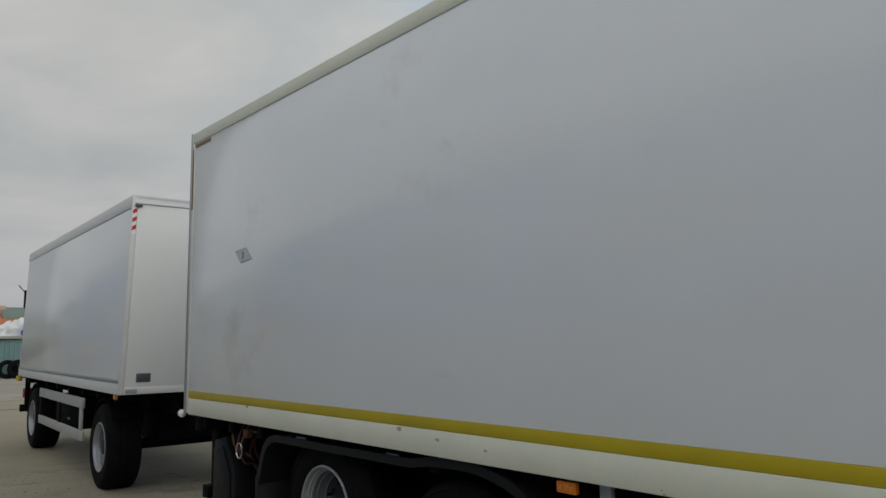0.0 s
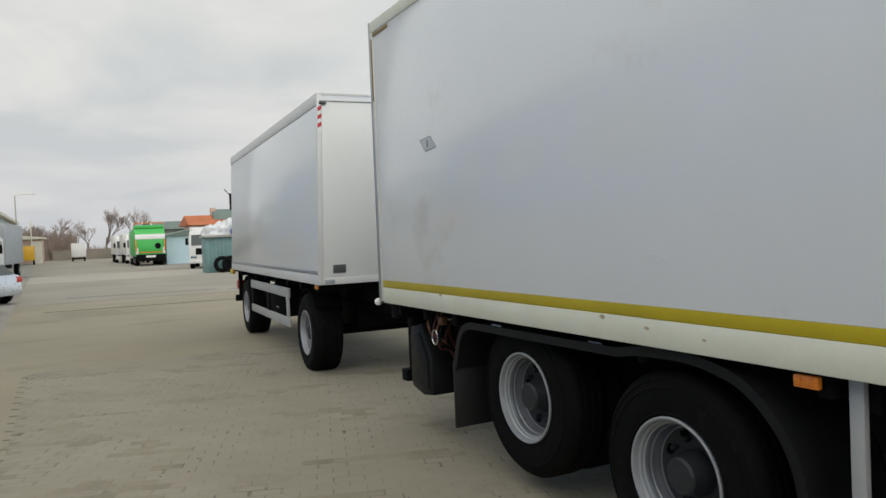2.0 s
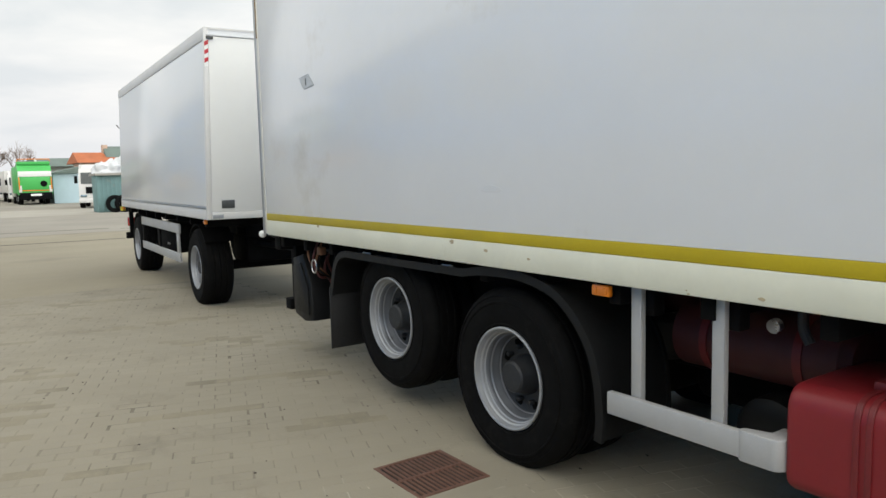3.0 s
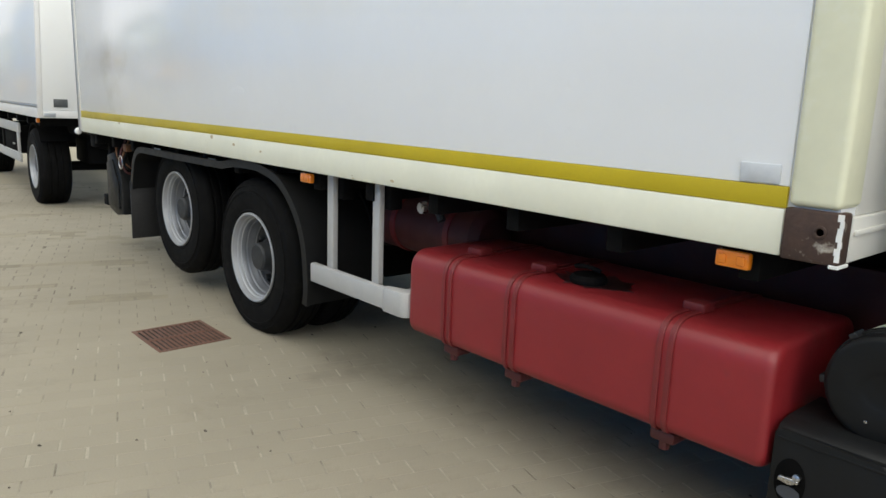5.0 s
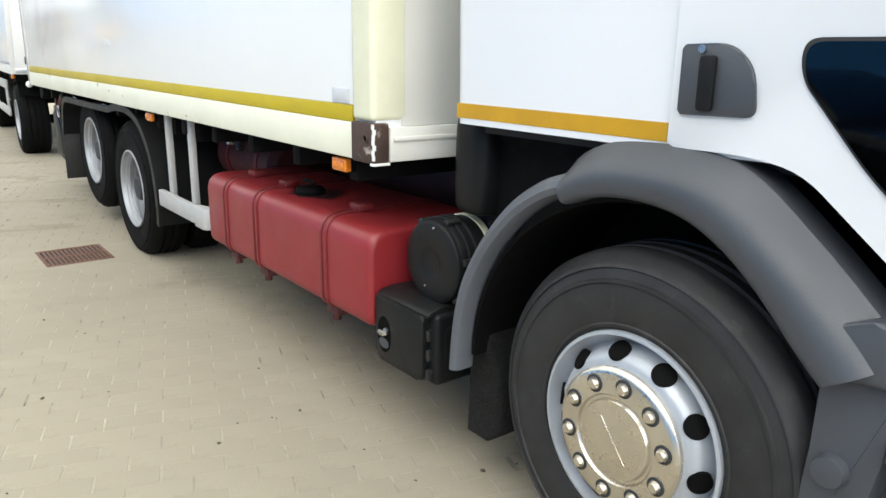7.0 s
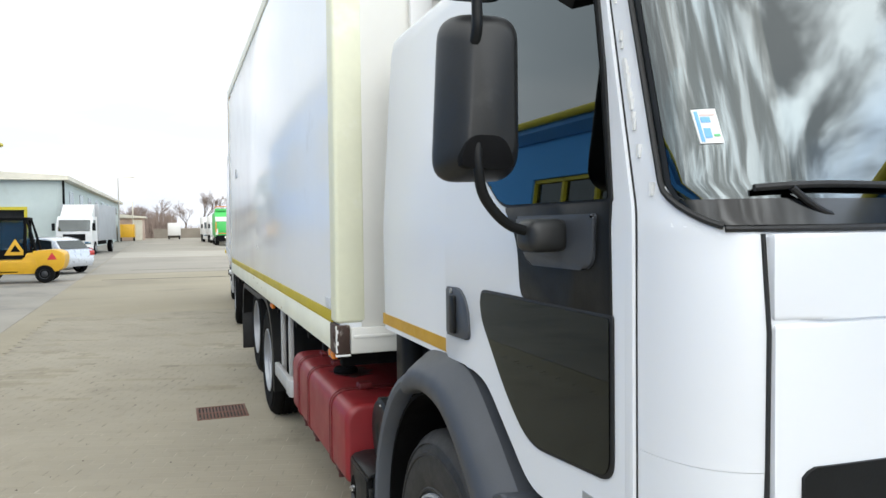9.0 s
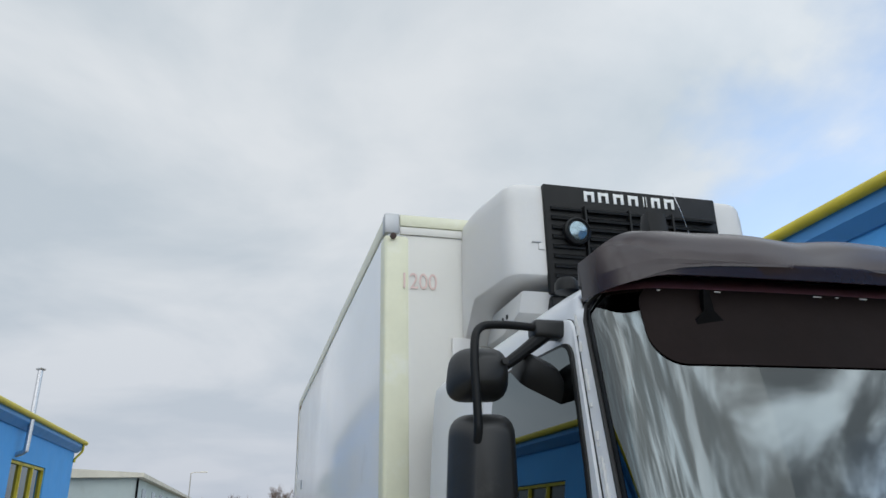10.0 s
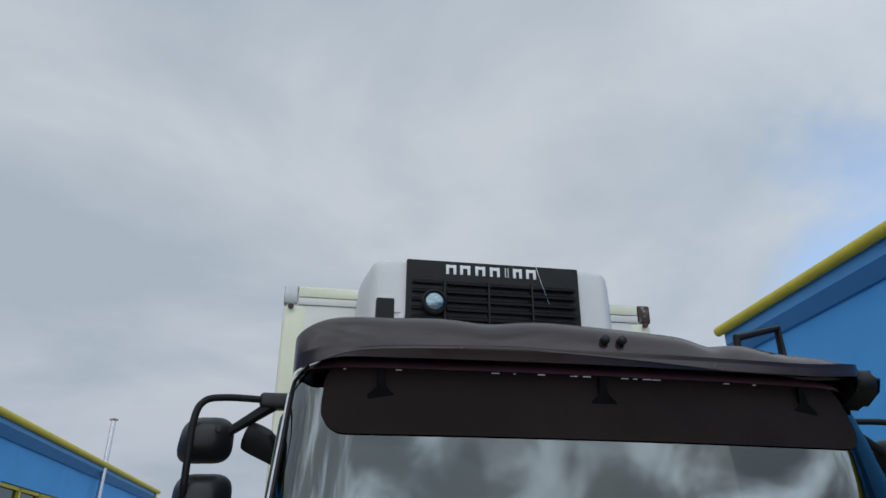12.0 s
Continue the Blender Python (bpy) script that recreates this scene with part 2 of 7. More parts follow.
TRAILER_FRONT = material("white_satin_trailer_front", (0.70, 0.70, 0.68), 0.4, var=0.03, scale=0.9, grain=8, bump=0.05, depth=0.01)
VISOR = material("brown_tinted_acrylic", (0.025, 0.0145, 0.017), 0.22, var=0.2, scale=3, grain=30, bump=0.06, spec=0.5)
MATT_BLACK = material("matt_black_bracket_and_holes", (0.004, 0.004, 0.004), 0.7, var=0.2, scale=20, grain=100, bump=0.1, spec=0.05)
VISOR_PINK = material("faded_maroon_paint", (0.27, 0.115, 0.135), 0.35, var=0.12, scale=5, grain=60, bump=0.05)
DASH_BAND = material("black_dash_band", (0.006, 0.007, 0.008), 0.12, var=0.2, scale=3, grain=60, bump=0.0, spec=0.5)
FRIT_MATT = material("dark_glass_side_border", (0.014, 0.016, 0.018), 0.4, var=0.3, scale=9, grain=60, bump=0.1, spec=0.15)
SHADE = material("matt_brown_sun_strip", (0.0165, 0.0118, 0.0110), 0.6, var=0.2, scale=3, grain=60, bump=0.05, spec=0.05)
RUBBER = material("black_rubber_seal", (0.008, 0.008, 0.0085), 0.6, var=0.2, scale=20, grain=100, bump=0.1)
INTERIOR = material("dark_cab_interior", (0.02, 0.022, 0.025), 0.8, var=0.2, scale=6, grain=80, bump=0.2)
AMBER = material("amber_lens", (0.75, 0.21, 0.015), 0.2, var=0.12, scale=30, grain=150, bump=0.2, coat=0.5)
RED_LENS = material("red_lens", (0.45, 0.02, 0.015), 0.2, var=0.1, scale=30, grain=150, bump=0.2, coat=0.5)
LENS = material("clear_lamp_lens", (0.24, 0.32, 0.36), 0.10, 0.8, var=0.2, scale=30, grain=90, bump=0.3)
WHITE_MARK = material("white_marking", (0.78, 0.78, 0.76), 0.5, var=0.04, scale=20, grain=90, bump=0.05)
RED_MARK = material("faded_red_marking", (0.70, 0.53, 0.49), 0.5, var=0.05, scale=30, grain=90, bump=0.0)
RED_BAND = material("red_reflective_band", (0.50, 0.02, 0.03), 0.4, var=0.06, scale=20, grain=90, bump=0.1)
PLATE = material("grey_plate", (0.36, 0.38, 0.40), 0.4, 0.4, var=0.06, scale=20, grain=90, bump=0.1)
STICKER_GREY = material("grey_sticker", (0.53, 0.55, 0.57), 0.5, var=0.08, scale=20, grain=90, bump=0.05)
DARK_PLATE = material("dark_plate", (0.085, 0.09, 0.09), 0.4, 0.3, var=0.15, scale=40, grain=120, bump=0.1)
STICKER_GREEN = material("green_print", (0.12, 0.5, 0.2), 0.4, var=0.05, scale=20, grain=80, bump=0.0)
STICKER_BLUE = material("blue_print", (0.16, 0.42, 0.72), 0.4, var=0.05, scale=20, grain=80, bump=0.0)
CLEAR_GLASS = glass_material("clear_glass", (0.72, 0.76, 0.76), 0.02, 1.5)
LOW_GLASS = glass_material("smoked_low_glass", (0.12, 0.13, 0.10), 0.02, 1.45)
GLASS = glass_material("tinted_glass", (0.16, 0.19, 0.20), 0.006, 2.1)
DARK_GLASS = glass_material("dark_tinted_glass", (0.10, 0.11, 0.10), 0.012, 1.95)
MIRROR_SHELL = material("weathered_black_mirror_shell", (0.019, 0.0195, 0.020), 0.42, var=0.15, scale=7, grain=160, bump=0.12, depth=0.002, spec=0.4, dirt=(0.035, 0.035, 0.035), dirt_from=0.6, dirt_scale=9)
MIRROR = material("mirror_glass", (0.85, 0.86, 0.88), 0.02, 1.0, var=0.0, bump=0.0)
PAVER = material("sandy_concrete_paver", (0.273, 0.242, 0.183), 0.82, var=0.10, scale=0.6, grain=90, bump=0.35, depth=0.004, piece=0.028, dirt=(0.185, 0.162, 0.121), dirt_from=0.56, dirt_scale=0.9)
JOINT = material("pale_joint_sand", (0.325, 0.292, 0.226), 0.9, var=0.3, scale=3.0, grain=40, bump=0.3, dirt=(0.085, 0.070, 0.052), dirt_from=0.52, dirt_scale=2.2)
JOINT_DARK = material("mossy_dark_joint", (0.250, 0.221, 0.166), 0.9, var=0.25, scale=2.0, grain=40, bump=0.3, dirt=(0.085, 0.070, 0.052), dirt_from=0.53, dirt_scale=1.6)
PAVER_STAINED = material("dark_stained_paver", (0.235, 0.206, 0.148), 0.85, var=0.15, scale=2.0, grain=90, bump=0.35, piece=0.08, dirt=(0.265, 0.233, 0.168), dirt_from=0.5, dirt_scale=5.0)
GRATE = material("rusty_iron_grate", (0.13, 0.062, 0.042), 0.75, var=0.2, scale=12, grain=90, bump=0.3)
PIT_SHADE = material("pit_shade_brown", (0.02, 0.015, 0.012), 0.9, var=0.2, bump=0.2)
DEBRIS = material("dry_leaf_debris", (0.07, 0.055, 0.04), 0.85, var=0.3, scale=30, grain=100, bump=0.3)
BLUE_WALL = material("bright_blue_render", (0.075, 0.325, 0.70), 0.75, var=0.06, scale=0.6, grain=25, bump=0.25, depth=0.006)
BLUE_TRIM = material("blue_sheet_fascia", (0.06, 0.25, 0.56), 0.5, var=0.06, scale=1.0, grain=25, bump=0.08)
YELLOW_TRIM = material("yellow_painted_trim", (0.55, 0.45, 0.03), 0.5, var=0.10, scale=2, grain=30, bump=0.1)
PALE_WALL = material("pale_green_plaster", (0.47, 0.53, 0.51), 0.85, var=0.10, scale=0.4, grain=20, bump=0.25, dirt=(0.38, 0.40, 0.36), dirt_from=0.6, dirt_scale=0.3)
ROOF_EDGE = material("cream_roof_edge", (0.62, 0.58, 0.48), 0.7, var=0.1, scale=1, grain=20, bump=0.1)
# near-black colour that stands in for the shade inside openings
VOID_SHADE = material("opening_shade", (0.03, 0.03, 0.032), 0.8, var=0.2, bump=0.1)
YELLOW_PAINT = material("forklift_yellow_paint", (0.66, 0.36, 0.02), 0.4, var=0.08, scale=3, grain=40, bump=0.08)
GREEN_PAINT = material("bright_green_paint", (0.05, 0.42, 0.09), 0.45, var=0.06, scale=1, grain=30, bump=0.05)
SILVER_PAINT = material("silver_car_paint", (0.55, 0.57, 0.60), 0.3, 0.3, var=0.04, scale=3, grain=60, bump=0.02, coat=0.5)
NAVY_PAINT = material("dark_navy_car_paint", (0.012, 0.014, 0.022), 0.25, var=0.1, scale=3, grain=60, bump=0.02, coat=0.7)
TEAL_SHEET = material("weathered_teal_sheet", (0.16, 0.28, 0.28), 0.65, var=0.18, scale=0.8, grain=15, bump=0.15, dirt=(0.26, 0.24, 0.2), dirt_from=0.6, dirt_scale=1.0)
ORANGE_ROOF = material("orange_tile_roof", (0.44, 0.13, 0.05), 0.75, var=0.15, scale=0.8, grain=12, bump=0.3)
GREEN_ROOF = material("dull_green_roof", (0.13, 0.17, 0.15), 0.7, var=0.12, scale=0.5, grain=10, bump=0.2)
PALE_BLUE = material("pale_blue_sheet", (0.45, 0.58, 0.64), 0.6, var=0.08, scale=0.6, grain=12, bump=0.1)
TARP_BLUE = material("blue_tarpaulin", (0.03, 0.07, 0.33), 0.5, var=0.15, scale=1.2, grain=12, bump=0.2)
GREY_TARP = material("grey_tarpaulin", (0.33, 0.34, 0.35), 0.6, var=0.08, scale=0.8, grain=12, bump=0.15)
BARK = material("grey_brown_bark", (0.165, 0.132, 0.112), 0.9, var=0.25, scale=3, grain=30, bump=0.4)
# twig brown is lightened to carry the haze of distance
TWIGS = material("haze_paled_brown_twigs", (0.225, 0.170, 0.142), 0.9, var=0.3, scale=0.6, grain=8, bump=0.2)
CONCRETE = material("grey_concrete", (0.34, 0.33, 0.30), 0.85, var=0.12, scale=0.5, grain=20, bump=0.25)
PEACH_WALL = material("faded_peach_render", (0.50, 0.36, 0.28), 0.85, var=0.1, scale=0.5, grain=20, bump=0.2)
ASPHALT = material("worn_grey_asphalt", (0.268, 0.246, 0.208), 0.85, var=0.16, scale=0.35, grain=60, bump=0.35, depth=0.006, dirt=(0.165, 0.156, 0.140), dirt_from=0.53, dirt_scale=0.5)

FAR_ASPHALT = material("pale_worn_asphalt", (0.275, 0.250, 0.208), 0.85, var=0.14, scale=0.2, grain=50, bump=0.3, depth=0.006, dirt=(0.21, 0.192, 0.162), dirt_from=0.56, dirt_scale=0.12)
PALE_STRIP = material("pale_worn_concrete", (0.345, 0.318, 0.268), 0.85, var=0.12, scale=0.3, grain=30, bump=0.25)
SEAM = material("dark_worn_seam", (0.150, 0.133, 0.105), 0.9, var=0.3, scale=0.8, grain=20, bump=0.3)
BRISTLE = material("bristly_black_rubber", (0.010, 0.010, 0.010), 0.8, var=0.5, scale=40, grain=160, bump=1.0, depth=0.02, spec=0.3, dirt=(0.045, 0.045, 0.043), dirt_from=0.56, dirt_scale=120)
RUST_STAIN = material("pale_rust_stain", (0.46, 0.38, 0.24), 0.6, var=0.2, scale=20, grain=60, bump=0.1)
SMUDGE = material("faint_grey_smudge", (0.67, 0.685, 0.70), 0.35, var=0.04, scale=3, grain=30, bump=0.03)
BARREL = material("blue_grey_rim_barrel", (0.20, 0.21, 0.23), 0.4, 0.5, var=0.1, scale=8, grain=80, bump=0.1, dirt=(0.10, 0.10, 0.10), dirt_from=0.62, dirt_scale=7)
OLD_WALL = material("weathered_brown_wall", (0.19, 0.165, 0.135), 0.9, var=0.2, scale=0.4, grain=10, bump=0.3)
WHITE_TARP = material("dirty_white_tarpaulin", (0.62, 0.63, 0.64), 0.6, var=0.1, scale=1.5, grain=12, bump=0.25)


def ground_material():
    """Sandy block paving seen from afar: worn surface with courses of blocks and broad stains."""
    m = material("sandy_block_paving", (0.272, 0.238, 0.170), 0.85, var=0.13, scale=0.35, grain=70, bump=0.3, depth=0.005, dirt=(0.185, 0.160, 0.118), dirt_from=0.56, dirt_scale=0.5, stretch=(1, 0.55, 1))
    n, l = m.node_tree.nodes, m.node_tree.links
    b = n["Principled BSDF"]
    col = b.inputs["Base Color"].links[0].from_socket
    tc = n.new("ShaderNodeTexCoord")
    mp = n.new("ShaderNodeMapping")
    mp.inputs["Rotation"].default_value = (0, 0, radians(-90 + PAVER_TURN))
    l.new(tc.outputs["Object"], mp.inputs["Vector"])
    br = n.new("ShaderNodeTexBrick")
    br.inputs["Color1"].default_value, br.inputs["Color2"].default_value, br.inputs["Mortar"].default_value = (1, 1, 1, 1), (0.95, 0.95, 0.95, 1), (0.86, 0.84, 0.8, 1)
    br.inputs["Scale"].default_value, br.inputs["Mortar Size"].default_value = 1.0, 0.006
    br.inputs["Brick Width"].default_value, br.inputs["Row Height"].default_value = PAVER_L, PAVER_W
    l.new(mp.outputs[0], br.inputs["Vector"])
    q = n.new("ShaderNodeMix")
    q.data_type, q.blend_type = "RGBA", "MULTIPLY"
    q.inputs[0].default_value = 0.5
    l.new(col, q.inputs[6])
    l.new(br.outputs["Color"], q.inputs[7])
    l.new(q.outputs[2], b.inputs["Base Color"])
    return m


PAVER_L, PAVER_W, PAVER_TURN = 0.236, 0.118, 18.0
PAVING = ground_material()

# ---- building helpers ----
INVERSE = {}


def thing(name, base=(0, 0, 0), label="", category="", group="", kind="", local=False, turn=0.0):
    """An Empty at the base of a thing. local: the parts are drawn round the base, not in world places."""
    ob = new(name)
    ob.empty_display_size = 0.1
    ob.matrix_basis = pose(*base, 0, 0, turn)
    INVERSE[ob.name] = Matrix() if local else ob.matrix_basis.inverted()
    return tagged(ob, label, category, group, kind)


def finish(name, bm, mat, smooth=True):
    bmesh.ops.recalc_face_normals(bm, faces=bm.faces)
    me = bpy.data.meshes.new(name)
    bm.to_mesh(me)
    bm.free()
    me.materials.append(mat)
    if smooth:
        me.polygons.foreach_set("use_smooth", [True] * len(me.polygons))
        me.set_sharp_from_angle(angle=radians(35))
    return new(name, me)


def part(name, bm, mat, parent=None, label="", smooth=True):
    ob = finish(name, bm, mat, smooth)
    if parent is not None:
        ob.parent = parent
        ob.matrix_parent_inverse = INVERSE.get(parent.name, Matrix())
    return tagged(ob, label)


def solid(name, bm, mat, label, category, group="", kind="", smooth=True):
    """A thing or piece of the setting that is one mesh."""
    return tagged(finish(name, bm, mat, smooth), label, category, group, kind)


def block(x0, x1, y0, y1, z0, z1, bevel=0.0, seg=2, bm=None):
    own = bm is None
    bm = bmesh.new() if own else bm
    made = bmesh.ops.create_cube(bm, size=1.0)["verts"]
    for v in made:
        v.co = Vector(((x0 + x1) / 2 + v.co.x * (x1 - x0), (y0 + y1) / 2 + v.co.y * (y1 - y0), (z0 + z1) / 2 + v.co.z * (z1 - z0)))
    if bevel:
        edges = {e for v in made for e in v.link_edges}
        bmesh.ops.bevel(bm, geom=list(edges), offset=bevel, segments=seg, profile=0.5, affect="EDGES")
    return bm


def flowing(pts, n=4):
    """A smooth line through the points."""
    out = []
    for k in range(len(pts) - 1):
        p0, p1, p2, p3 = (Vector(pts[min(max(k + j, 0), len(pts) - 1)]) for j in (-1, 0, 1, 2))
        for u in (q / n for q in range(n)):
            out.append(tuple(0.5 * (2 * p1 + (p2 - p0) * u + (2 * p0 - 5 * p1 + 4 * p2 - p3) * u * u + (3 * p1 - p0 - 3 * p2 + p3) * u ** 3)))
    return out + [tuple(pts[-1])]


AXIS = {"x": (1, 2, 0), "y": (0, 2, 1), "z": (0, 1, 2)}


def lathe(profile, centre, axis="y", seg=40, bm=None, caps=True):
    """Turns (radius, along) pairs about an axis through centre. The ends are closed where the radius is over nothing."""
    bm = bmesh.new() if bm is None else bm
    a, b, c = AXIS[axis]
    rings = []
    for r, h in profile:
        ring = []
        for k in range(seg):
            co = [0.0, 0.0, 0.0]
            co[a], co[b], co[c] = centre[a] + r * math.cos(2 * math.pi * k / seg), centre[b] + r * math.sin(2 * math.pi * k / seg), centre[c] + h
            ring.append(bm.verts.new(co))
        rings.append(ring)
    for p, q in zip(rings, rings[1:]):
        for k in range(seg):
            bm.faces.new((p[k], p[(k + 1) % seg], q[(k + 1) % seg], q[k]))
    for ring in (rings[0], rings[-1]) if caps else ():
        bm.faces.new(ring)
    return bm


def prism(outline, lo, hi, axis="y", bevel=0.0, seg=2, bm=None):
    """An outline of the two other axes, drawn from lo to hi along the axis."""
    bm = bmesh.new() if bm is None else bm
    a, b, c = AXIS[axis]
    sides = []
    for h in (lo, hi):
        ring = []
        for p, q in outline:
            co = [0.0, 0.0, 0.0]
            co[a], co[b], co[c] = p, q, h
            ring.append(bm.verts.new(co))
        sides.append(ring)
    n = len(outline)
    faces = [bm.faces.new(sides[0]), bm.faces.new(sides[1])]
    for k in range(n):
        faces.append(bm.faces.new((sides[0][k], sides[0][(k + 1) % n], sides[1][(k + 1) % n], sides[1][k])))
    if bevel:
        edges = {e for f in faces[:2] for e in f.edges}
        bmesh.ops.bevel(bm, geom=list(edges), offset=bevel, segments=seg, profile=0.5, affect="EDGES")
    return bm


def rounded(points, radius, seg=5):
    """An outline with its corners rounded; radius: one for all or one each."""
    out, n = [], len(points)
    for k, p in enumerate(points):
        r = radius[k] if isinstance(radius, (list, tuple)) else radius
        p, a, b = Vector(p), Vector(points[k - 1]), Vector(points[(k + 1) % n])
        u, v = a - p, b - p
        cut = min(r, u.length * 0.48, v.length * 0.48)
        if cut < 1e-4:
            out.append(tuple(p))
            continue
        s, e = p + u.normalized() * cut, p + v.normalized() * cut
        for j in range(seg + 1):
            w = j / seg
            out.append(tuple((1 - w) ** 2 * s + 2 * w * (1 - w) * p + w * w * e))
    return out


def tube(points, radius, seg=10, bm=None, smooth_path=True):
    """A round bar along points; radius: one for all or one each."""
    bm = bmesh.new() if bm is None else bm
    pts = [Vector(p) for p in points]
    rad = list(radius) if isinstance(radius, (list, tuple)) else [radius] * len(pts)
    if smooth_path and len(pts) > 2:
        fine_pts, fine_rad = [], []
        for k in range(len(pts) - 1):
            p0, p1, p2, p3 = pts[max(k - 1, 0)], pts[k], pts[k + 1], pts[min(k + 2, len(pts) - 1)]
            for j in range(5):
                w = j / 5
                fine_pts.append(0.5 * (2 * p1 + (p2 - p0) * w + (2 * p0 - 5 * p1 + 4 * p2 - p3) * w * w + (3 * p1 - p0 - 3 * p2 + p3) * w ** 3))
                fine_rad.append(rad[k] * (1 - w) + rad[k + 1] * w)
        pts, rad = fine_pts + [pts[-1]], fine_rad + [rad[-1]]
    rings, side = [], None
    for k, p in enumerate(pts):
        way = (pts[min(k + 1, len(pts) - 1)] - pts[max(k - 1, 0)]).normalized()
        if side is None:
            side = way.orthogonal().normalized()
        side = (side - way * side.dot(way)).normalized()
        other = way.cross(side)
        rings.append([bm.verts.new(p + rad[k] * (math.cos(2 * math.pi * j / seg) * side + math.sin(2 * math.pi * j / seg) * other)) for j in range(seg)])
    for p, q in zip(rings, rings[1:]):
        for j in range(seg):
            bm.faces.new((p[j], p[(j + 1) % seg], q[(j + 1) % seg], q[j]))
    bm.faces.new(rings[0])
    bm.faces.new(rings[-1])
    return bm


def loft(rings, bm=None, closed=True, caps=True):
    """Skins rings of equally many points."""
    bm = bmesh.new() if bm is None else bm
    rows = [[bm.verts.new(p) for p in ring] for ring in rings]
    n = len(rows[0])
    for p, q in zip(rows, rows[1:]):
        for k in range(n if closed else n - 1):
            bm.faces.new((p[k], p[(k + 1) % n], q[(k + 1) % n], q[k]))
    if caps and closed:
        bm.faces.new(rows[0])
        bm.faces.new(rows[-1])
    return bm


def strip(path, y0, y1, thick, bm=None):
    """A bent sheet: a path in x and z, as wide as y0 to y1, with a thickness."""
    pts = [Vector(p) for p in path]
    outer, inner = [], []
    for k, p in enumerate(pts):
        way = (pts[min(k + 1, len(pts) - 1)] - pts[max(k - 1, 0)]).normalized()
        side = Vector((-way.y, way.x))
        outer.append(p + side * thick / 2)
        inner.append(p - side * thick / 2)
    return prism([tuple(p) for p in outer + inner[::-1]], y0, y1, bm=bm)


def letters(text, size, mat, name, parent, where, depth=0.002, label=""):
    """Raised letters from the built-in font."""
    cu = bpy.data.curves.new(name, "FONT")
    cu.body, cu.size, cu.extrude = text, size, depth
    tmp = bpy.data.objects.new(name, cu)
    me = bpy.data.meshes.new_from_object(tmp)
    bpy.data.objects.remove(tmp)
    me.transform(where)
    me.materials.clear()
    me.materials.append(mat)
    ob = new(name, me)
    ob.parent = parent
    ob.matrix_parent_inverse = INVERSE.get(parent.name, Matrix())
    return tagged(ob, label)


# ---- the box truck: chassis and wheels ----
MID = 1.275
truck = thing("box_truck", (0, MID, 0), "white refrigerated box truck with red fuel tank and raised rear axle", "truck")


def tyre_mesh(cx, cz, y0, r, w, side):
    """side: 1 where the outer wall looks towards -y, -1 towards +y."""
    prof = [(0.292, 0.025), (0.300, 0.004), (0.312, 0.000), (0.315, -0.007), (0.322, -0.008), (0.326, -0.004), (0.345, -0.009), (0.40, -0.013), (r - 0.094, -0.010), (r - 0.091, -0.0145), (r - 0.082, -0.0140), (r - 0.079, -0.006), (r - 0.052, 0.003), (r - 0.049, -0.002), (r - 0.040, 0.002), (r - 0.035, 0.010), (r - 0.012, 0.030), (r - 0.002, 0.050)]
    for g in (0.30, 0.5, 0.70):
        a = w * g
        prof += [(r, a - 0.012), (r - 0.013, a - 0.008), (r - 0.013, a + 0.008), (r, a + 0.012)]
    prof += [(r - 0.002, w - 0.05), (r - 0.012, w - 0.03), (r - 0.035, w - 0.01), (r - 0.075, w + 0.004), (0.36, w + 0.01), (0.30, w - 0.01), (0.292, w - 0.03)]
    bm = lathe([(a, side * h) for a, h in prof], (cx, y0, cz), "y", 72, caps=False)
    for v in bm.verts:
        if v.co.z < 0.0:
            v.co.z *= 0.12
    return bm


def small_turned(name, profile, spots, y, mat, parent, seg=12):
    """Alike small turned pieces on one mesh."""
    first = None
    for x, z in spots:
        if first is None:
            first = part(name, lathe(profile, (0, 0, 0), "y", seg), mat, parent)
            ob = first
        else:
            ob = new(name, first.data)
            ob.parent = parent
            ob.matrix_parent_inverse = INVERSE.get(parent.name, Matrix())
        ob.matrix_basis = Matrix.Translation((x, y, z))


def ring_spots(cx, cz, r, n, phase=0.0):
    return [(cx + r * math.cos(2 * math.pi * (k + phase) / n), cz + r * math.sin(2 * math.pi * (k + phase) / n)) for k in range(n)]


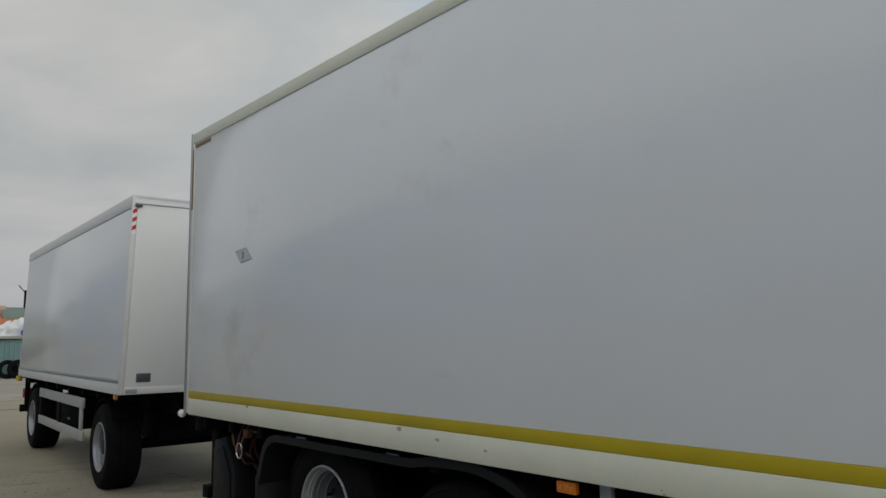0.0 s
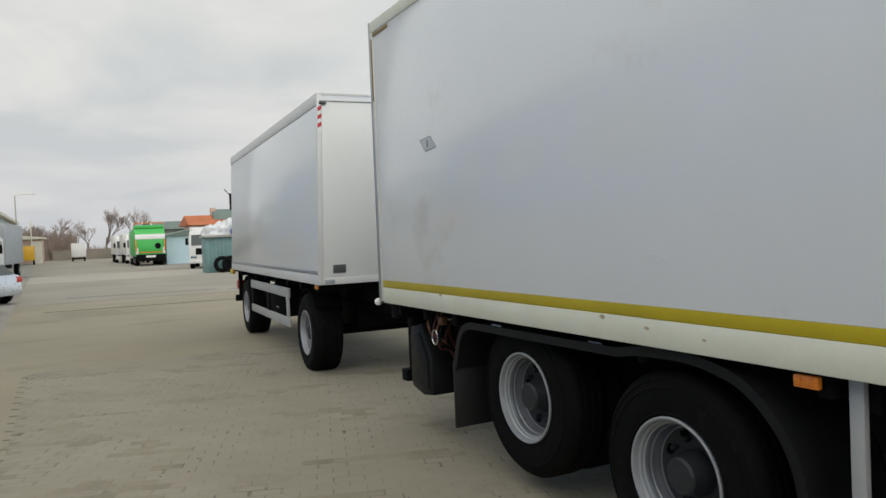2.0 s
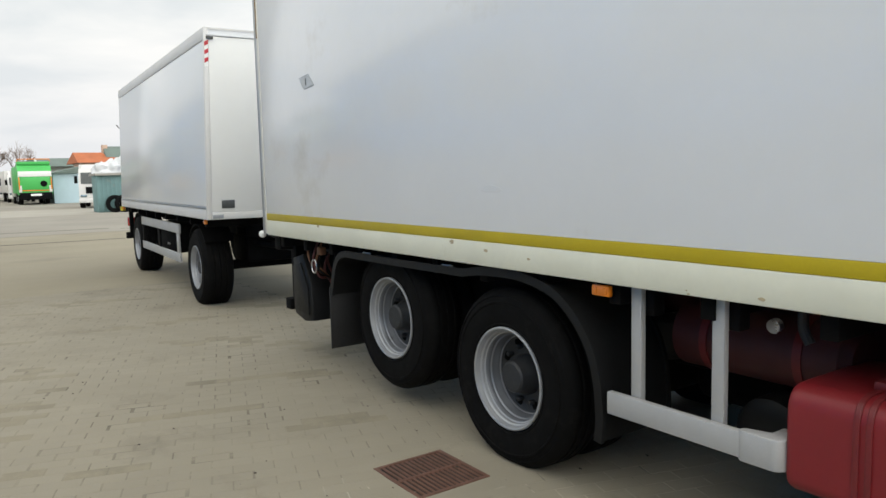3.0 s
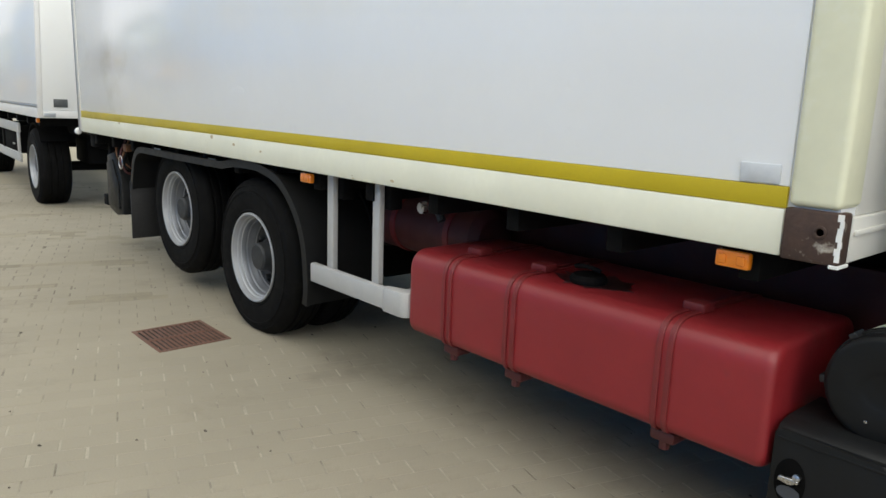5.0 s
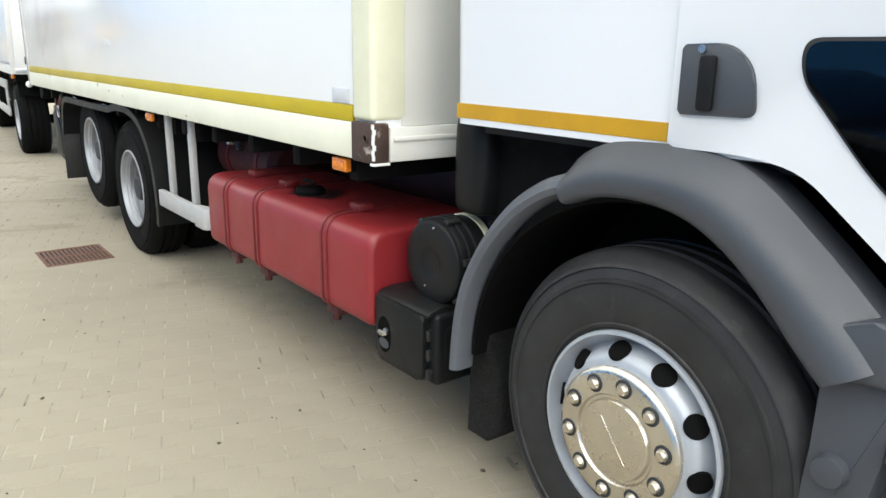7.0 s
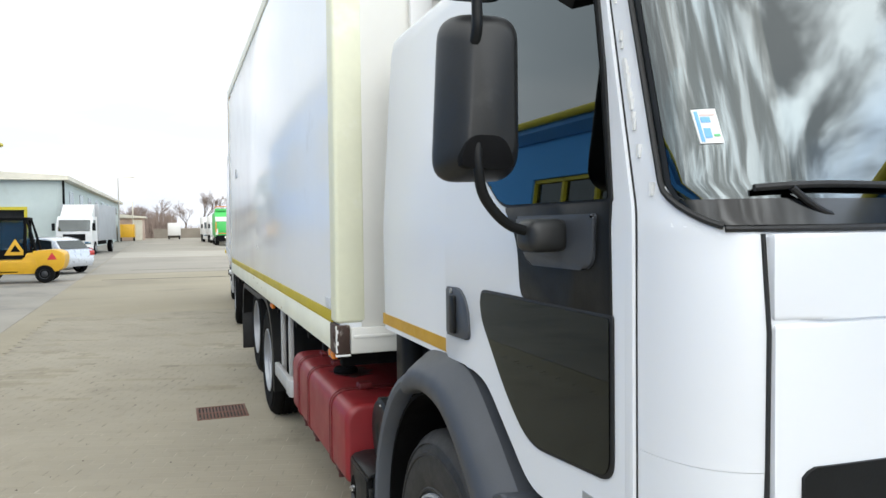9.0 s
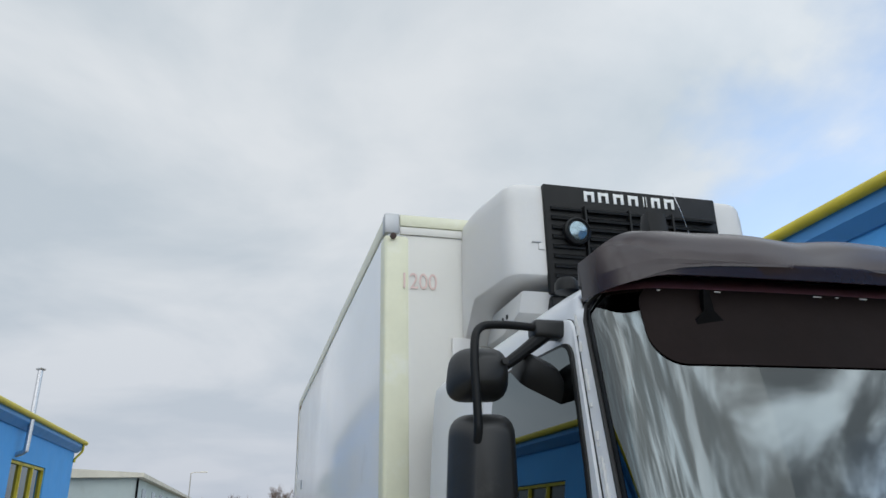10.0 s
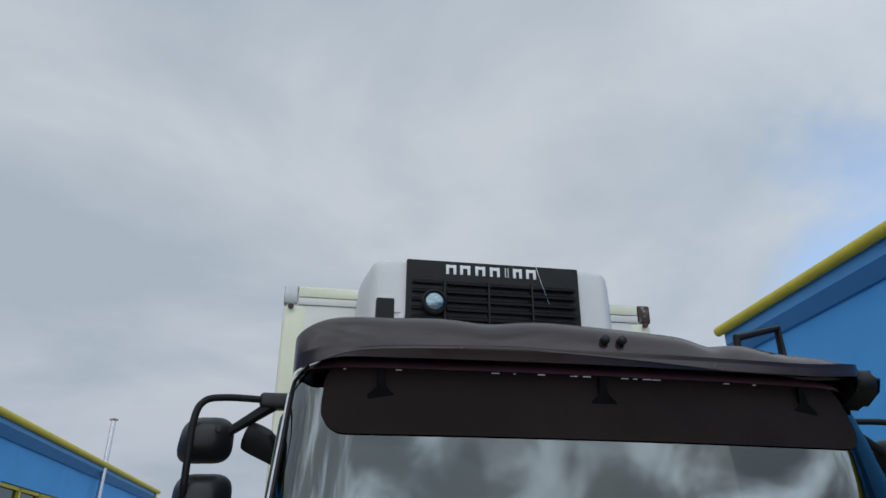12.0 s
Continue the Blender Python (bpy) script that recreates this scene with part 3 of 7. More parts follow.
def deep_wheel(owner, cx, cz, y0, side=1, r=0.534, w=0.28, label=""):
    """A deep-dished wheel of a rear or trailer axle."""
    s = side
    prof = [(0.304, 0.004), (0.303, -0.008), (0.296, -0.012), (0.288, -0.008), (0.284, 0.008), (0.281, 0.022), (0.272, 0.030), (0.269, 0.046), (0.262, 0.050), (0.268, 0.06), (0.28, 0.06), (0.30, 0.02)]
    wheel = part("wheel", lathe([(a, s * h) for a, h in prof], (cx, y0, cz), "y", 56, caps=False), RIM, owner, label or "silver deep-dished wheel with a black tyre")
    part("tyre", tyre_mesh(cx, cz, y0, r, w, s), TYRE, wheel)
    # tones step darker from the lip inwards, with one paler ring at the disc
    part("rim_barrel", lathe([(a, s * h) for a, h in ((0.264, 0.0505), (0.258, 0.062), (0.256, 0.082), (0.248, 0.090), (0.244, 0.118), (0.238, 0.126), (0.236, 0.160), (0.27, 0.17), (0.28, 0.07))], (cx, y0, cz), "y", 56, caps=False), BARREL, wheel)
    part("rim_edge", lathe([(0.2375, s * 0.150), (0.2355, s * 0.140), (0.2305, s * 0.140), (0.229, s * 0.152)], (cx, y0, cz), "y", 48, caps=False), RIM, wheel)
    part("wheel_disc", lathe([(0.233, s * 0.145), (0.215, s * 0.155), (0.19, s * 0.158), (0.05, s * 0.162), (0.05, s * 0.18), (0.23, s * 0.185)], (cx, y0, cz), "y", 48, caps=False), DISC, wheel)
    part("hub", lathe([(0.12, s * 0.162), (0.118, s * 0.125), (0.100, s * 0.10), (0.094, s * 0.045), (0.082, s * 0.032), (0.0005, s * 0.030)], (cx, y0, cz), "y", 32), HUB, wheel)
    small_turned("wheel_nut", [(0.016, s * 0.16), (0.016, s * 0.128), (0.010, s * 0.120), (0.001, s * 0.119)], ring_spots(cx, cz, 0.167, 10), y0, HUB, wheel, 8)
    # solid black discs stand in for the shade in the vents
    small_turned("vent_hole", [(0.031, s * 0.17), (0.030, s * 0.1545), (0.001, s * 0.1545)], ring_spots(cx, cz, 0.197, 8, 0.5), y0, MATT_BLACK, wheel, 14)
    return wheel


def front_wheel(owner, cx, cz, y0, side=1, r=0.532, w=0.30):
    """A steered wheel: outset disc with round vents under a stained chrome cover."""
    s = side
    prof = [(0.304, 0.004), (0.302, -0.010), (0.292, -0.012), (0.284, 0.004), (0.272, 0.028), (0.264, 0.040), (0.256, 0.030), (0.246, 0.004), (0.234, -0.016), (0.216, -0.026), (0.08, -0.028), (0.08, 0.05), (0.27, 0.08), (0.30, 0.02)]
    wheel = part("wheel", lathe([(a, s * h) for a, h in prof], (cx, y0, cz), "y", 64, caps=False), RIM_BLUE, owner, "pale silver front wheel with a chrome cover and black tyre")
    part("tyre", tyre_mesh(cx, cz, y0, r, w, s), TYRE_DUSTY, wheel)
    cover = [(0.206, -0.026), (0.208, -0.042), (0.200, -0.052), (0.190, -0.055), (0.134, -0.058), (0.128, -0.050), (0.120, -0.050), (0.114, -0.060), (0.06, -0.064), (0.0005, -0.065)]
    part("wheel_cover", lathe([(a, s * h) for a, h in cover], (cx, y0, cz), "y", 64), CHROME, wheel, "stained chrome wheel cover")
    # dark discs paint the shade of the recesses round the nuts
    small_turned("nut_recess", [(0.027, s * -0.04), (0.027, s * -0.0585), (0.024, s * -0.0600), (0.001, s * -0.0592)], ring_spots(cx, cz, 0.165, 10, 0.3), y0, HUB, wheel, 16)
    small_turned("wheel_nut", [(0.019, s * -0.05), (0.019, s * -0.062), (0.013, s * -0.073), (0.001, s * -0.075)], ring_spots(cx, cz, 0.165, 10, 0.3), y0, CHROME, wheel, 14)
    # vents are black plugs, dark like the shade inside real holes
    for k in range(10):
        th = 2 * math.pi * (k + 0.8) / 10
        hole = part("vent_hole", lathe([(0.034, s * 0.012), (0.034, s * -0.006), (0.032, s * -0.008), (0.001, s * -0.008)], (0, 0, 0), "y", 20), MATT_BLACK, wheel)
        hole.matrix_basis = Matrix.Translation((cx + 0.243 * math.cos(th), y0 + s * 0.001, cz + 0.243 * math.sin(th))) @ Matrix.Rotation(s * radians(48), 4, Vector((-math.sin(th), 0, math.cos(th))))
    bar = block(-0.075, 0.075, y0 - s * 0.062 - 0.004, y0 - s * 0.062 + 0.004, -0.005, 0.005, 0.002)
    bmesh.ops.transform(bar, matrix=Matrix.Translation((cx, 0, cz)) @ Matrix.Rotation(radians(52), 4, "Y") , verts=bar.verts)
    part("cover_badge", bar, CHROME, wheel)
    return wheel


TAG_X, TAG_Z, DRIVE_X, DRIVE_Z, STEER_X, STEER_Z = -5.035, 0.652, -3.655, 0.507, 1.125, 0.525
deep_wheel(truck, TAG_X, TAG_Z, 0.125)
deep_wheel(truck, DRIVE_X, DRIVE_Z, 0.085)
front_wheel(truck, STEER_X, STEER_Z, 0.120)
for wx, wz, wy in ((TAG_X, TAG_Z, 2.425), (DRIVE_X, DRIVE_Z, 2.465)):
    deep_wheel(truck, wx, wz, wy, -1)
front_wheel(truck, STEER_X, STEER_Z, 2.43, -1)
for wx, wz, wy in ((DRIVE_X, DRIVE_Z, 0.42), (DRIVE_X, DRIVE_Z, 2.13), (TAG_X, TAG_Z, 0.44), (TAG_X, TAG_Z, 2.11)):
    part("inner_tyre", tyre_mesh(wx, wz, wy, 0.534, 0.27, 1 if wy < 1 else -1), TYRE, truck)
for wx, wz in ((TAG_X, TAG_Z), (DRIVE_X, DRIVE_Z), (STEER_X, STEER_Z)):
    axle = tube([(wx, 0.26, wz), (wx, 2.29, wz)], 0.075, 14)
    lathe([(0.02, -0.2), (0.19, -0.12), (0.22, 0.0), (0.19, 0.12), (0.02, 0.2)], (wx, MID, wz), "x", 18, axle)
    part("axle", axle, BLACK, truck)
for ry in (0.86, 1.62):
    part("chassis_rail", prism([(-7.0, 0.80), (2.1, 0.74), (2.1, 1.0), (-7.0, 1.06)], ry, ry + 0.07, bevel=0.008), RED_DARK, truck)
for cx in (-6.95, -5.9, -4.35, -2.6, -0.9, 0.6):
    part("cross_member", block(cx - 0.06, cx + 0.06, 0.93, 1.62, 0.84, 1.0, 0.01), BLACK, truck)
for k in range(14):
    bx = -6.9 + 0.51 * k
    part("floor_bearer", block(bx - 0.035, bx + 0.035, 0.07, 2.48, 1.06, 1.163, 0.006), BLACK, truck)

for ux, uy in ((-4.9, 0.72), (-4.9, 1.55), (-3.5, 0.72), (-3.5, 1.55)):
    part("air_spring", lathe([(0.12, 0.0), (0.16, 0.05), (0.16, 0.22), (0.12, 0.27)], (ux + 0.35, uy + 0.14, 0.62), "z", 24), RUBBER, truck)
part("subframe", block(-5.6, -2.9, 0.94, 1.60, 0.55, 0.83, 0.05), BLACK, truck)
part("exhaust_box", block(-1.9, -0.4, 1.78, 2.42, 0.42, 1.0, 0.06), BLACK, truck)
part("spare_carrier", block(-2.75, -2.02, 1.75, 2.42, 0.55, 1.05, 0.06), BLACK, truck)
# mudguards over the rear wheels
guard_path = rounded([(-5.835, 0.74), (-5.72, 1.095), (-4.9, 1.095), (-4.0, 1.10)], [0, 0.42, 0.05, 0], 9)
guard_path += flowing([(-3.85, 1.125), (-3.62, 1.135), (-3.427, 1.125), (-3.195, 1.062), (-3.018, 0.915), (-2.922, 0.737), (-2.888, 0.50), (-2.90, 0.36)], 5)
for gy in (0.045, 2.005):
    mud = part("mudguard", strip(guard_path, gy, gy + 0.50, 0.022), PLASTIC, truck, "black plastic mudguard over both rear wheels")
    for ly in (gy - 0.012, gy + 0.49):
        part("mudguard_lip", strip(guard_path, ly, ly + 0.022, 0.05), PLASTIC, mud)
    part("inner_guard", block(-5.70, -3.05, gy + 0.485 if gy < 1 else gy, gy + 0.50 if gy < 1 else gy + 0.015, 0.66, 1.09, 0.003), BLACK, mud)
    part("mud_flap", block(-5.850, -5.832, gy - 0.02, gy + 0.48, 0.285, 0.80, 0.005), RUBBER, truck, "black rubber mud flap")
for px in (-5.25, -4.2):
    part("bracket_plate", block(px - 0.06, px + 0.06, 0.058, 0.066, 1.105, 1.13, 0.003), PLATE, truck)

# added unseen masses that keep far-side light from showing under the truck
part("axle_casing", block(-5.55, -3.15, 0.80, 1.75, 0.34, 1.05, 0.12, 3), BLACK, truck)
part("chassis_gear", block(-3.05, 0.35, 0.98, 1.62, 0.36, 1.08, 0.10, 3), BLACK, truck)
part("small_air_tank", lathe([(0.02, 0.0), (0.13, 0.006), (0.165, 0.03), (0.17, 0.06), (0.17, 0.64), (0.12, 0.69), (0.01, 0.70)], (-2.27, 0.46, 0.475), "y", 32), PLASTIC, truck)
# side guard
guard = part("side_guard", block(-2.845, -2.12, 0.040, 0.080, 0.520, 0.632, 0.008), GUARD, truck, "silver painted side guard rail")
end = prism(rounded([(-2.14, 0.034), (-1.965, 0.034), (-1.945, 0.10), (-1.985, 0.20), (-2.04, 0.20), (-2.02, 0.10), (-2.14, 0.085)], 0.03, 3), 0.512, 0.640, "z", 0.005)
part("guard_end", end, GUARD, guard)
for px in (-2.70, -2.265):
    part("guard_post", block(px - 0.030, px + 0.030, 0.082, 0.118, 0.53, 1.155, 0.006), GUARD, guard)
    part("post_bracket", block(px - 0.01, px + 0.075, 0.120, 0.20, 1.02, 1.16, 0.01), BLACK, guard)

# amber side markers
for mx in (-2.868, -0.306):
    mk = part("side_marker", block(mx - 0.056, mx + 0.056, 0.020, 0.050, 1.098, 1.152, 0.008), AMBER, truck, "amber side marker lamp")
    part("marker_base", block(mx - 0.052, mx + 0.052, 0.050, 0.066, 1.095, 1.166, 0.004), BLACK, mk)
    for dx in (-0.032, 0.03):
        part("reflector", block(mx + dx - 0.014, mx + dx + 0.014, 0.016, 0.022, 1.110, 1.140, 0.004), AMBER, mk)

# fuel tank with straps
tank_outline = rounded([(0.060, 0.448), (0.060, 0.868), (0.74, 0.868), (0.74, 0.448)], [0.06, 0.10, 0.10, 0.06], 9)
tank_rings = []
for x, ins in ((-1.955, 0.030), (-1.953, 0.019), (-1.946, 0.009), (-1.936, 0.003), (-1.922, 0.0), (-1.2, 0.0), (-0.5, 0.0), (-0.181, 0.0), (-0.167, 0.003), (-0.157, 0.009), (-0.150, 0.019), (-0.148, 0.030)):
    tank_rings.append([(x, 0.40 + (y - 0.40) * (1 - ins / 0.34), 0.658 + (z - 0.658) * (1 - ins / 0.21)) for y, z in tank_outline])
tank = part("fuel_tank", loft(tank_rings), RED_TANK, truck, "red painted steel fuel tank with strap bands")
for sx in (-1.665, -1.262, -0.525):
    band = rounded([(0.053, 0.440), (0.053, 0.875), (0.747, 0.875), (0.747, 0.440)], [0.065, 0.105, 0.105, 0.065], 7)
    for dx in (-0.022, 0.022):
        part("tank_strap", prism(band, sx + dx - 0.011, sx + dx + 0.011, "x", 0.003, 1), STRAP, tank)
    part("strap_bolt", block(sx - 0.045, sx + 0.045, 0.22, 0.30, 0.868, 0.905, 0.01), STRAP, tank)
    part("tank_bracket", block(sx - 0.05, sx + 0.05, 0.092, 0.62, 0.40, 0.446, 0.012), RED_DARK, tank)
    part("bracket_bolt", lathe([(0.02, -0.03), (0.02, 0.03)], (sx, 0.12, 0.40), "z", 8), RED_DARK, tank)
part("filler_cap", lathe([(0.075, 0.0), (0.078, 0.028), (0.066, 0.045), (0.0005, 0.048)], (-1.02, 0.26, 0.858), "z", 28), BLACK, tank, "black fuel filler cap")
spill = [(-1.02 + 0.17 * (1 + 0.35 * math.sin(3.1 * k)) * math.cos(k * math.pi / 12), 0.30 + 0.12 * (1 + 0.3 * math.sin(2.3 * k + 1)) * math.sin(k * math.pi / 12)) for k in range(24)]
part("fuel_stain", prism(spill, 0.866, 0.8695, "z"), OILY, tank, "dark oily stain round the filler")
lever = tube([(-1.09, 0.26, 0.925), (-1.02, 0.25, 0.935), (-0.96, 0.255, 0.925)], 0.010, 8)
part("cap_lever", lever, BLACK, tank)
# smaller tank inboard of the guard
small = lathe([(0.02, -0.46), (0.12, -0.455), (0.168, -0.42), (0.17, 0.40), (0.12, 0.44), (0.02, 0.445)], (-2.36, 0.62, 0.86), "x", 30)
part("air_tank", small, RED_DARK, truck, "dark red compressed-air tank")
for ax in (-2.6, -2.13):
    part("tank_clamp", lathe([(0.176, -0.02), (0.176, 0.02)], (ax, 0.62, 0.86), "x", 30), STRAP, truck)
part("valve", tube([(-2.02, 0.30, 1.15), (-2.02, 0.30, 1.04), (-1.99, 0.30, 0.98)], 0.022, 10), HUB, truck)
part("valve", lathe([(0.03, 0), (0.034, 0.03), (0.02, 0.05)], (-2.14, 0.28, 1.03), "y", 14), STEEL, truck)

# black boxes, hoses and couplings at the tail
tail = part("tail_locker", prism([(-6.88, 0.42), (-6.88, 0.95), (-6.66, 1.00), (-6.50, 0.74), (-6.48, 0.40), (-6.66, 0.372)], 0.155, 0.50, "y", 0.02), PLASTIC, truck, "black plastic locker behind the wheels")
part("locker_lid", prism([(-6.85, 0.46), (-6.85, 0.88), (-6.68, 0.92), (-6.54, 0.70), (-6.53, 0.45)], 0.140, 0.155, "y", 0.006), PLASTIC, tail)
part("tail_post", block(-7.14, -7.06, 0.25, 0.33, 0.52, 1.06, 0.008), BLACK, truck)
part("underrun_bar", block(-7.23, -7.11, 0.21, 2.34, 0.41, 0.52, 0.01), BLACK, truck)
part("tail_beam", block(-7.12, -6.98, 0.08, 2.47, 1.02, 1.165, 0.01), BLACK, truck)
for k, (ya, za) in enumerate(((0.20, 1.05), (0.27, 1.02), (0.33, 0.98), (0.24, 0.93))):
    part("air_hose", tube([(-6.22 - 0.03 * k, ya, za + 0.07), (-6.30, ya - 0.03, za - 0.06), (-6.34 + 0.03 * k, ya + 0.05, za - 0.22), (-6.23, ya + 0.11, za - 0.30)], 0.012, 8), RED_DARK if k % 2 else BLACK, truck)
part("hose_coupling", block(-6.25, -6.17, 0.11, 0.17, 1.03, 1.10, 0.012), COPPER, truck)
for k in range(5):
    xa = -6.42 + 0.05 * k
    part("air_hose", tube([(xa, 0.13 + 0.015 * k, 1.13), (xa + 0.02, 0.10, 1.02 - 0.02 * k), (xa + 0.07, 0.13, 0.90 - 0.03 * (k % 3)), (xa + 0.05, 0.22, 0.82)], 0.010, 8), (COPPER, BLACK, RED_DARK)[k % 3], truck)
part("tail_bracket", block(-6.98, -6.90, 0.20, 0.46, 0.62, 1.10, 0.008), BLACK, truck)
part("hanging_ring", tube([(-6.26 + 0.05 * math.cos(a), 0.09, 0.93 + 0.06 * math.sin(a)) for a in [k * math.pi / 6 for k in range(13)]], 0.006, 6, smooth_path=False), STEEL, truck)
lampy = part("corner_lamp", lathe([(0.030, -0.03), (0.034, -0.012), (0.034, 0.0), (0.02, 0.012), (0.0005, 0.014)], (-7.20, -0.004, 1.168), "x", 22), WHITE_MARK, truck, "white round outline lamp")
part("lamp_arm", tube([(-7.21, 0.0, 1.165), (-7.20, 0.08, 1.15), (-7.10, 0.14, 1.12)], 0.012, 8), RUBBER, lampy)
part("towing_jaw", block(-7.28, -7.0, 1.12, 1.43, 0.68, 0.90, 0.03), BLACK, truck)

# black tool box with handle, air cleaner
locker = part("battery_box", block(-0.118, 0.245, 0.112, 0.42, 0.325, 0.615, 0.02, 3), PLASTIC, truck, "black plastic battery box with recessed handle")
part("box_cover", prism(rounded([(-0.128, 0.335), (-0.128, 0.618), (0.198, 0.604), (0.198, 0.335)], [0.035, 0.02, 0.02, 0.035], 4), 0.080, 0.113, "y", 0.010, 3), PLASTIC, locker)
part("box_lid", prism([(0.086, 0.615), (0.100, 0.628), (0.150, 0.636), (0.40, 0.636), (0.40, 0.612), (0.086, 0.604)], -0.125, 0.225, "x", 0.005), PLASTIC, locker)
part("cover_rib", block(-0.118, 0.19, 0.0775, 0.083, 0.582, 0.590, 0.002), PLASTIC, locker)
# a black oval paints the recess's shade, a paler patch its lit scoop
oval = [(-0.066 + 0.048 * math.cos(k * math.pi / 12), 0.452 + 0.078 * math.sin(k * math.pi / 12)) for k in range(24)]
recess = part("handle_recess", prism(oval, 0.0785, 0.082, "y"), MATT_BLACK, locker)
part("recess_scoop", prism([(-0.066 + 0.036 * math.cos(k * math.pi / 8), 0.415 + 0.022 * math.sin(k * math.pi / 8)) for k in range(16)], 0.0772, 0.0795, "y"), GREY_PLASTIC, recess)
part("handle", prism(rounded([(-0.100, 0.452), (-0.096, 0.468), (-0.040, 0.470), (-0.034, 0.458), (-0.062, 0.448)], 0.006, 3), 0.066, 0.079, "y", 0.003), STEEL, locker, "bare steel handle")
part("handle_knob", lathe([(0.012, 0.0), (0.012, -0.010), (0.004, -0.014)], (-0.044, 0.078, 0.476), "y", 12), STEEL, locker)
for hz in (0.37, 0.45, 0.53):
    part("hinge", block(0.200, 0.222, 0.090, 0.116, hz - 0.022, hz + 0.022, 0.005), MIRROR_SHELL, locker)
part("side_frame", prism(rounded([(0.15, 0.36), (0.15, 0.56), (0.36, 0.56), (0.36, 0.36)], 0.02, 3), 0.2455, 0.252, "x", 0.002), PLASTIC, locker)
AC = (0.120, 0.195, 0.786)
drum = [(0.164, 0.0), (0.169, 0.010), (0.169, 0.034), (0.176, 0.038), (0.176, 0.050), (0.168, 0.055), (0.168, 0.072), (0.177, 0.077), (0.177, 0.092), (0.168, 0.098), (0.166, 0.120), (0.166, 0.52), (0.14, 0.56), (0.02, 0.56)]
cleaner = part("air_cleaner", lathe(drum, AC, "y", 56), PLASTIC, truck, "black plastic air cleaner drum")
part("cleaner_lid", lathe([(0.168, 0.0), (0.166, -0.012), (0.158, -0.020), (0.148, -0.022), (0.070, -0.025), (0.055, -0.020), (0.045, -0.017), (0.0005, -0.017)], AC, "y", 56), PLASTIC, cleaner)
for k in range(6):
    part("lid_clip", block(-0.013, 0.013, 0.150, 0.215, 0.168, 0.186, 0.004), MIRROR_SHELL, cleaner).matrix_basis = Matrix.Translation((AC[0], 0.045, AC[2])) @ Matrix.Rotation(radians(-95 + 58 * k), 4, "Y")
for k, (px, pz) in enumerate(((0.02, 0.14), (-0.03, -0.10))):
    part("lid_pin", lathe([(0.006, 0.0), (0.005, -0.006), (0.001, -0.007)], (AC[0] + px, AC[1] - 0.022, AC[2] + pz), "y", 8), STEEL, cleaner)
band_arc = [(AC[0] + 0.170 * math.cos(a), AC[2] + 0.170 * math.sin(a)) for a in [radians(q) for q in range(20, 135, 5)]]
part("mounting_band", strip(band_arc, AC[1] + 0.140, AC[1] + 0.168, 0.006), CREAM_POST, cleaner, "yellowed mounting band")
bracket = part("mounting_plate", prism(rounded([(0.20, 0.62), (0.20, 0.98), (0.34, 1.0), (0.38, 0.90), (0.36, 0.60)], 0.03, 3), 0.372, 0.386, "y", 0.003), PLASTIC, truck)
for px, pz in ((0.315, 0.93), (0.32, 0.82), (0.325, 0.72)):
    part("plate_hole", lathe([(0.011, 0.0), (0.011, -0.003), (0.001, -0.003)], (px, 0.372, pz), "y", 10), STEEL, bracket)
part("breather_pipe", tube([(0.27, 0.34, 0.95), (0.31, 0.33, 0.93), (0.37, 0.32, 0.86), (0.46, 0.33, 0.84)], 0.011, 8), RUBBER, truck)
def duct_ring(half_x, half_y, z, k=0.06):
    cx, cy = 0.232, 0.36
    return [(x, y, z) for x, y in rounded([(cx - half_x, cy - half_y), (cx + half_x, cy - half_y), (cx + half_x, cy + half_y), (cx - half_x, cy + half_y)], k, 5)]


intake = part("air_intake", loft([duct_ring(a, b, z) for a, b, z in ((0.062, 0.085, 0.985), (0.080, 0.103, 0.995), (0.090, 0.113, 1.02), (0.093, 0.115, 1.10), (0.090, 0.115, 1.30), (0.086, 0.110, 1.335), (0.070, 0.095, 1.340))]), PLASTIC, truck, "black air intake duct with bellows")
for k in range(11):
    bz = 1.3415 + 0.0205 * k
    part("bellows", loft([duct_ring(a, a + 0.022, bz + dz, 0.05) for a, dz in ((0.062, 0.0), (0.080, 0.0055), (0.080, 0.0085), (0.062, 0.014), (0.062, 0.0205))]), RUBBER, intake)
part("duct_riser", loft([duct_ring(0.058, 0.080, z, 0.05) for z in (1.566, 2.1, 2.62)]), BLACK, intake)
part("rear_panel", block(0.292, 0.310, 0.32, 2.23, 1.33, 2.5, 0.004), PLASTIC, truck)

# ---- the refrigerated box on the truck ----
BX0, BX1, BZ0, BZ1, BY1 = -7.155, 0.0, 1.168, 3.715, 2.55
box = part("cargo_box", block(BX0 + 0.02, BX1 - 0.008, 0.012, BY1 - 0.012, BZ0 + 0.02, BZ1 - 0.012), PANEL, truck, "white insulated box body", smooth=False)
part("side_panel", block(BX0 + 0.07, -0.152, 0.002, 0.012, 1.372, BZ1 - 0.10, 0.002), PANEL, box)
part("sill", block(BX0 + 0.07, -0.152, -0.004, 0.060, BZ0, 1.308, 0.006), CREAM, box, "cream painted sill with rust marks")
part("stripe", block(BX0 + 0.07, -0.152, -0.002, 0.012, 1.309, 1.371, 0.001), YELLOW_TAPE, box, "ochre reflective stripe")
part("top_rail", block(BX0 + 0.03, -0.072, -0.006, 0.05, BZ1 - 0.10, BZ1 + 0.004, 0.008), CREAM, box, "cream top rail")
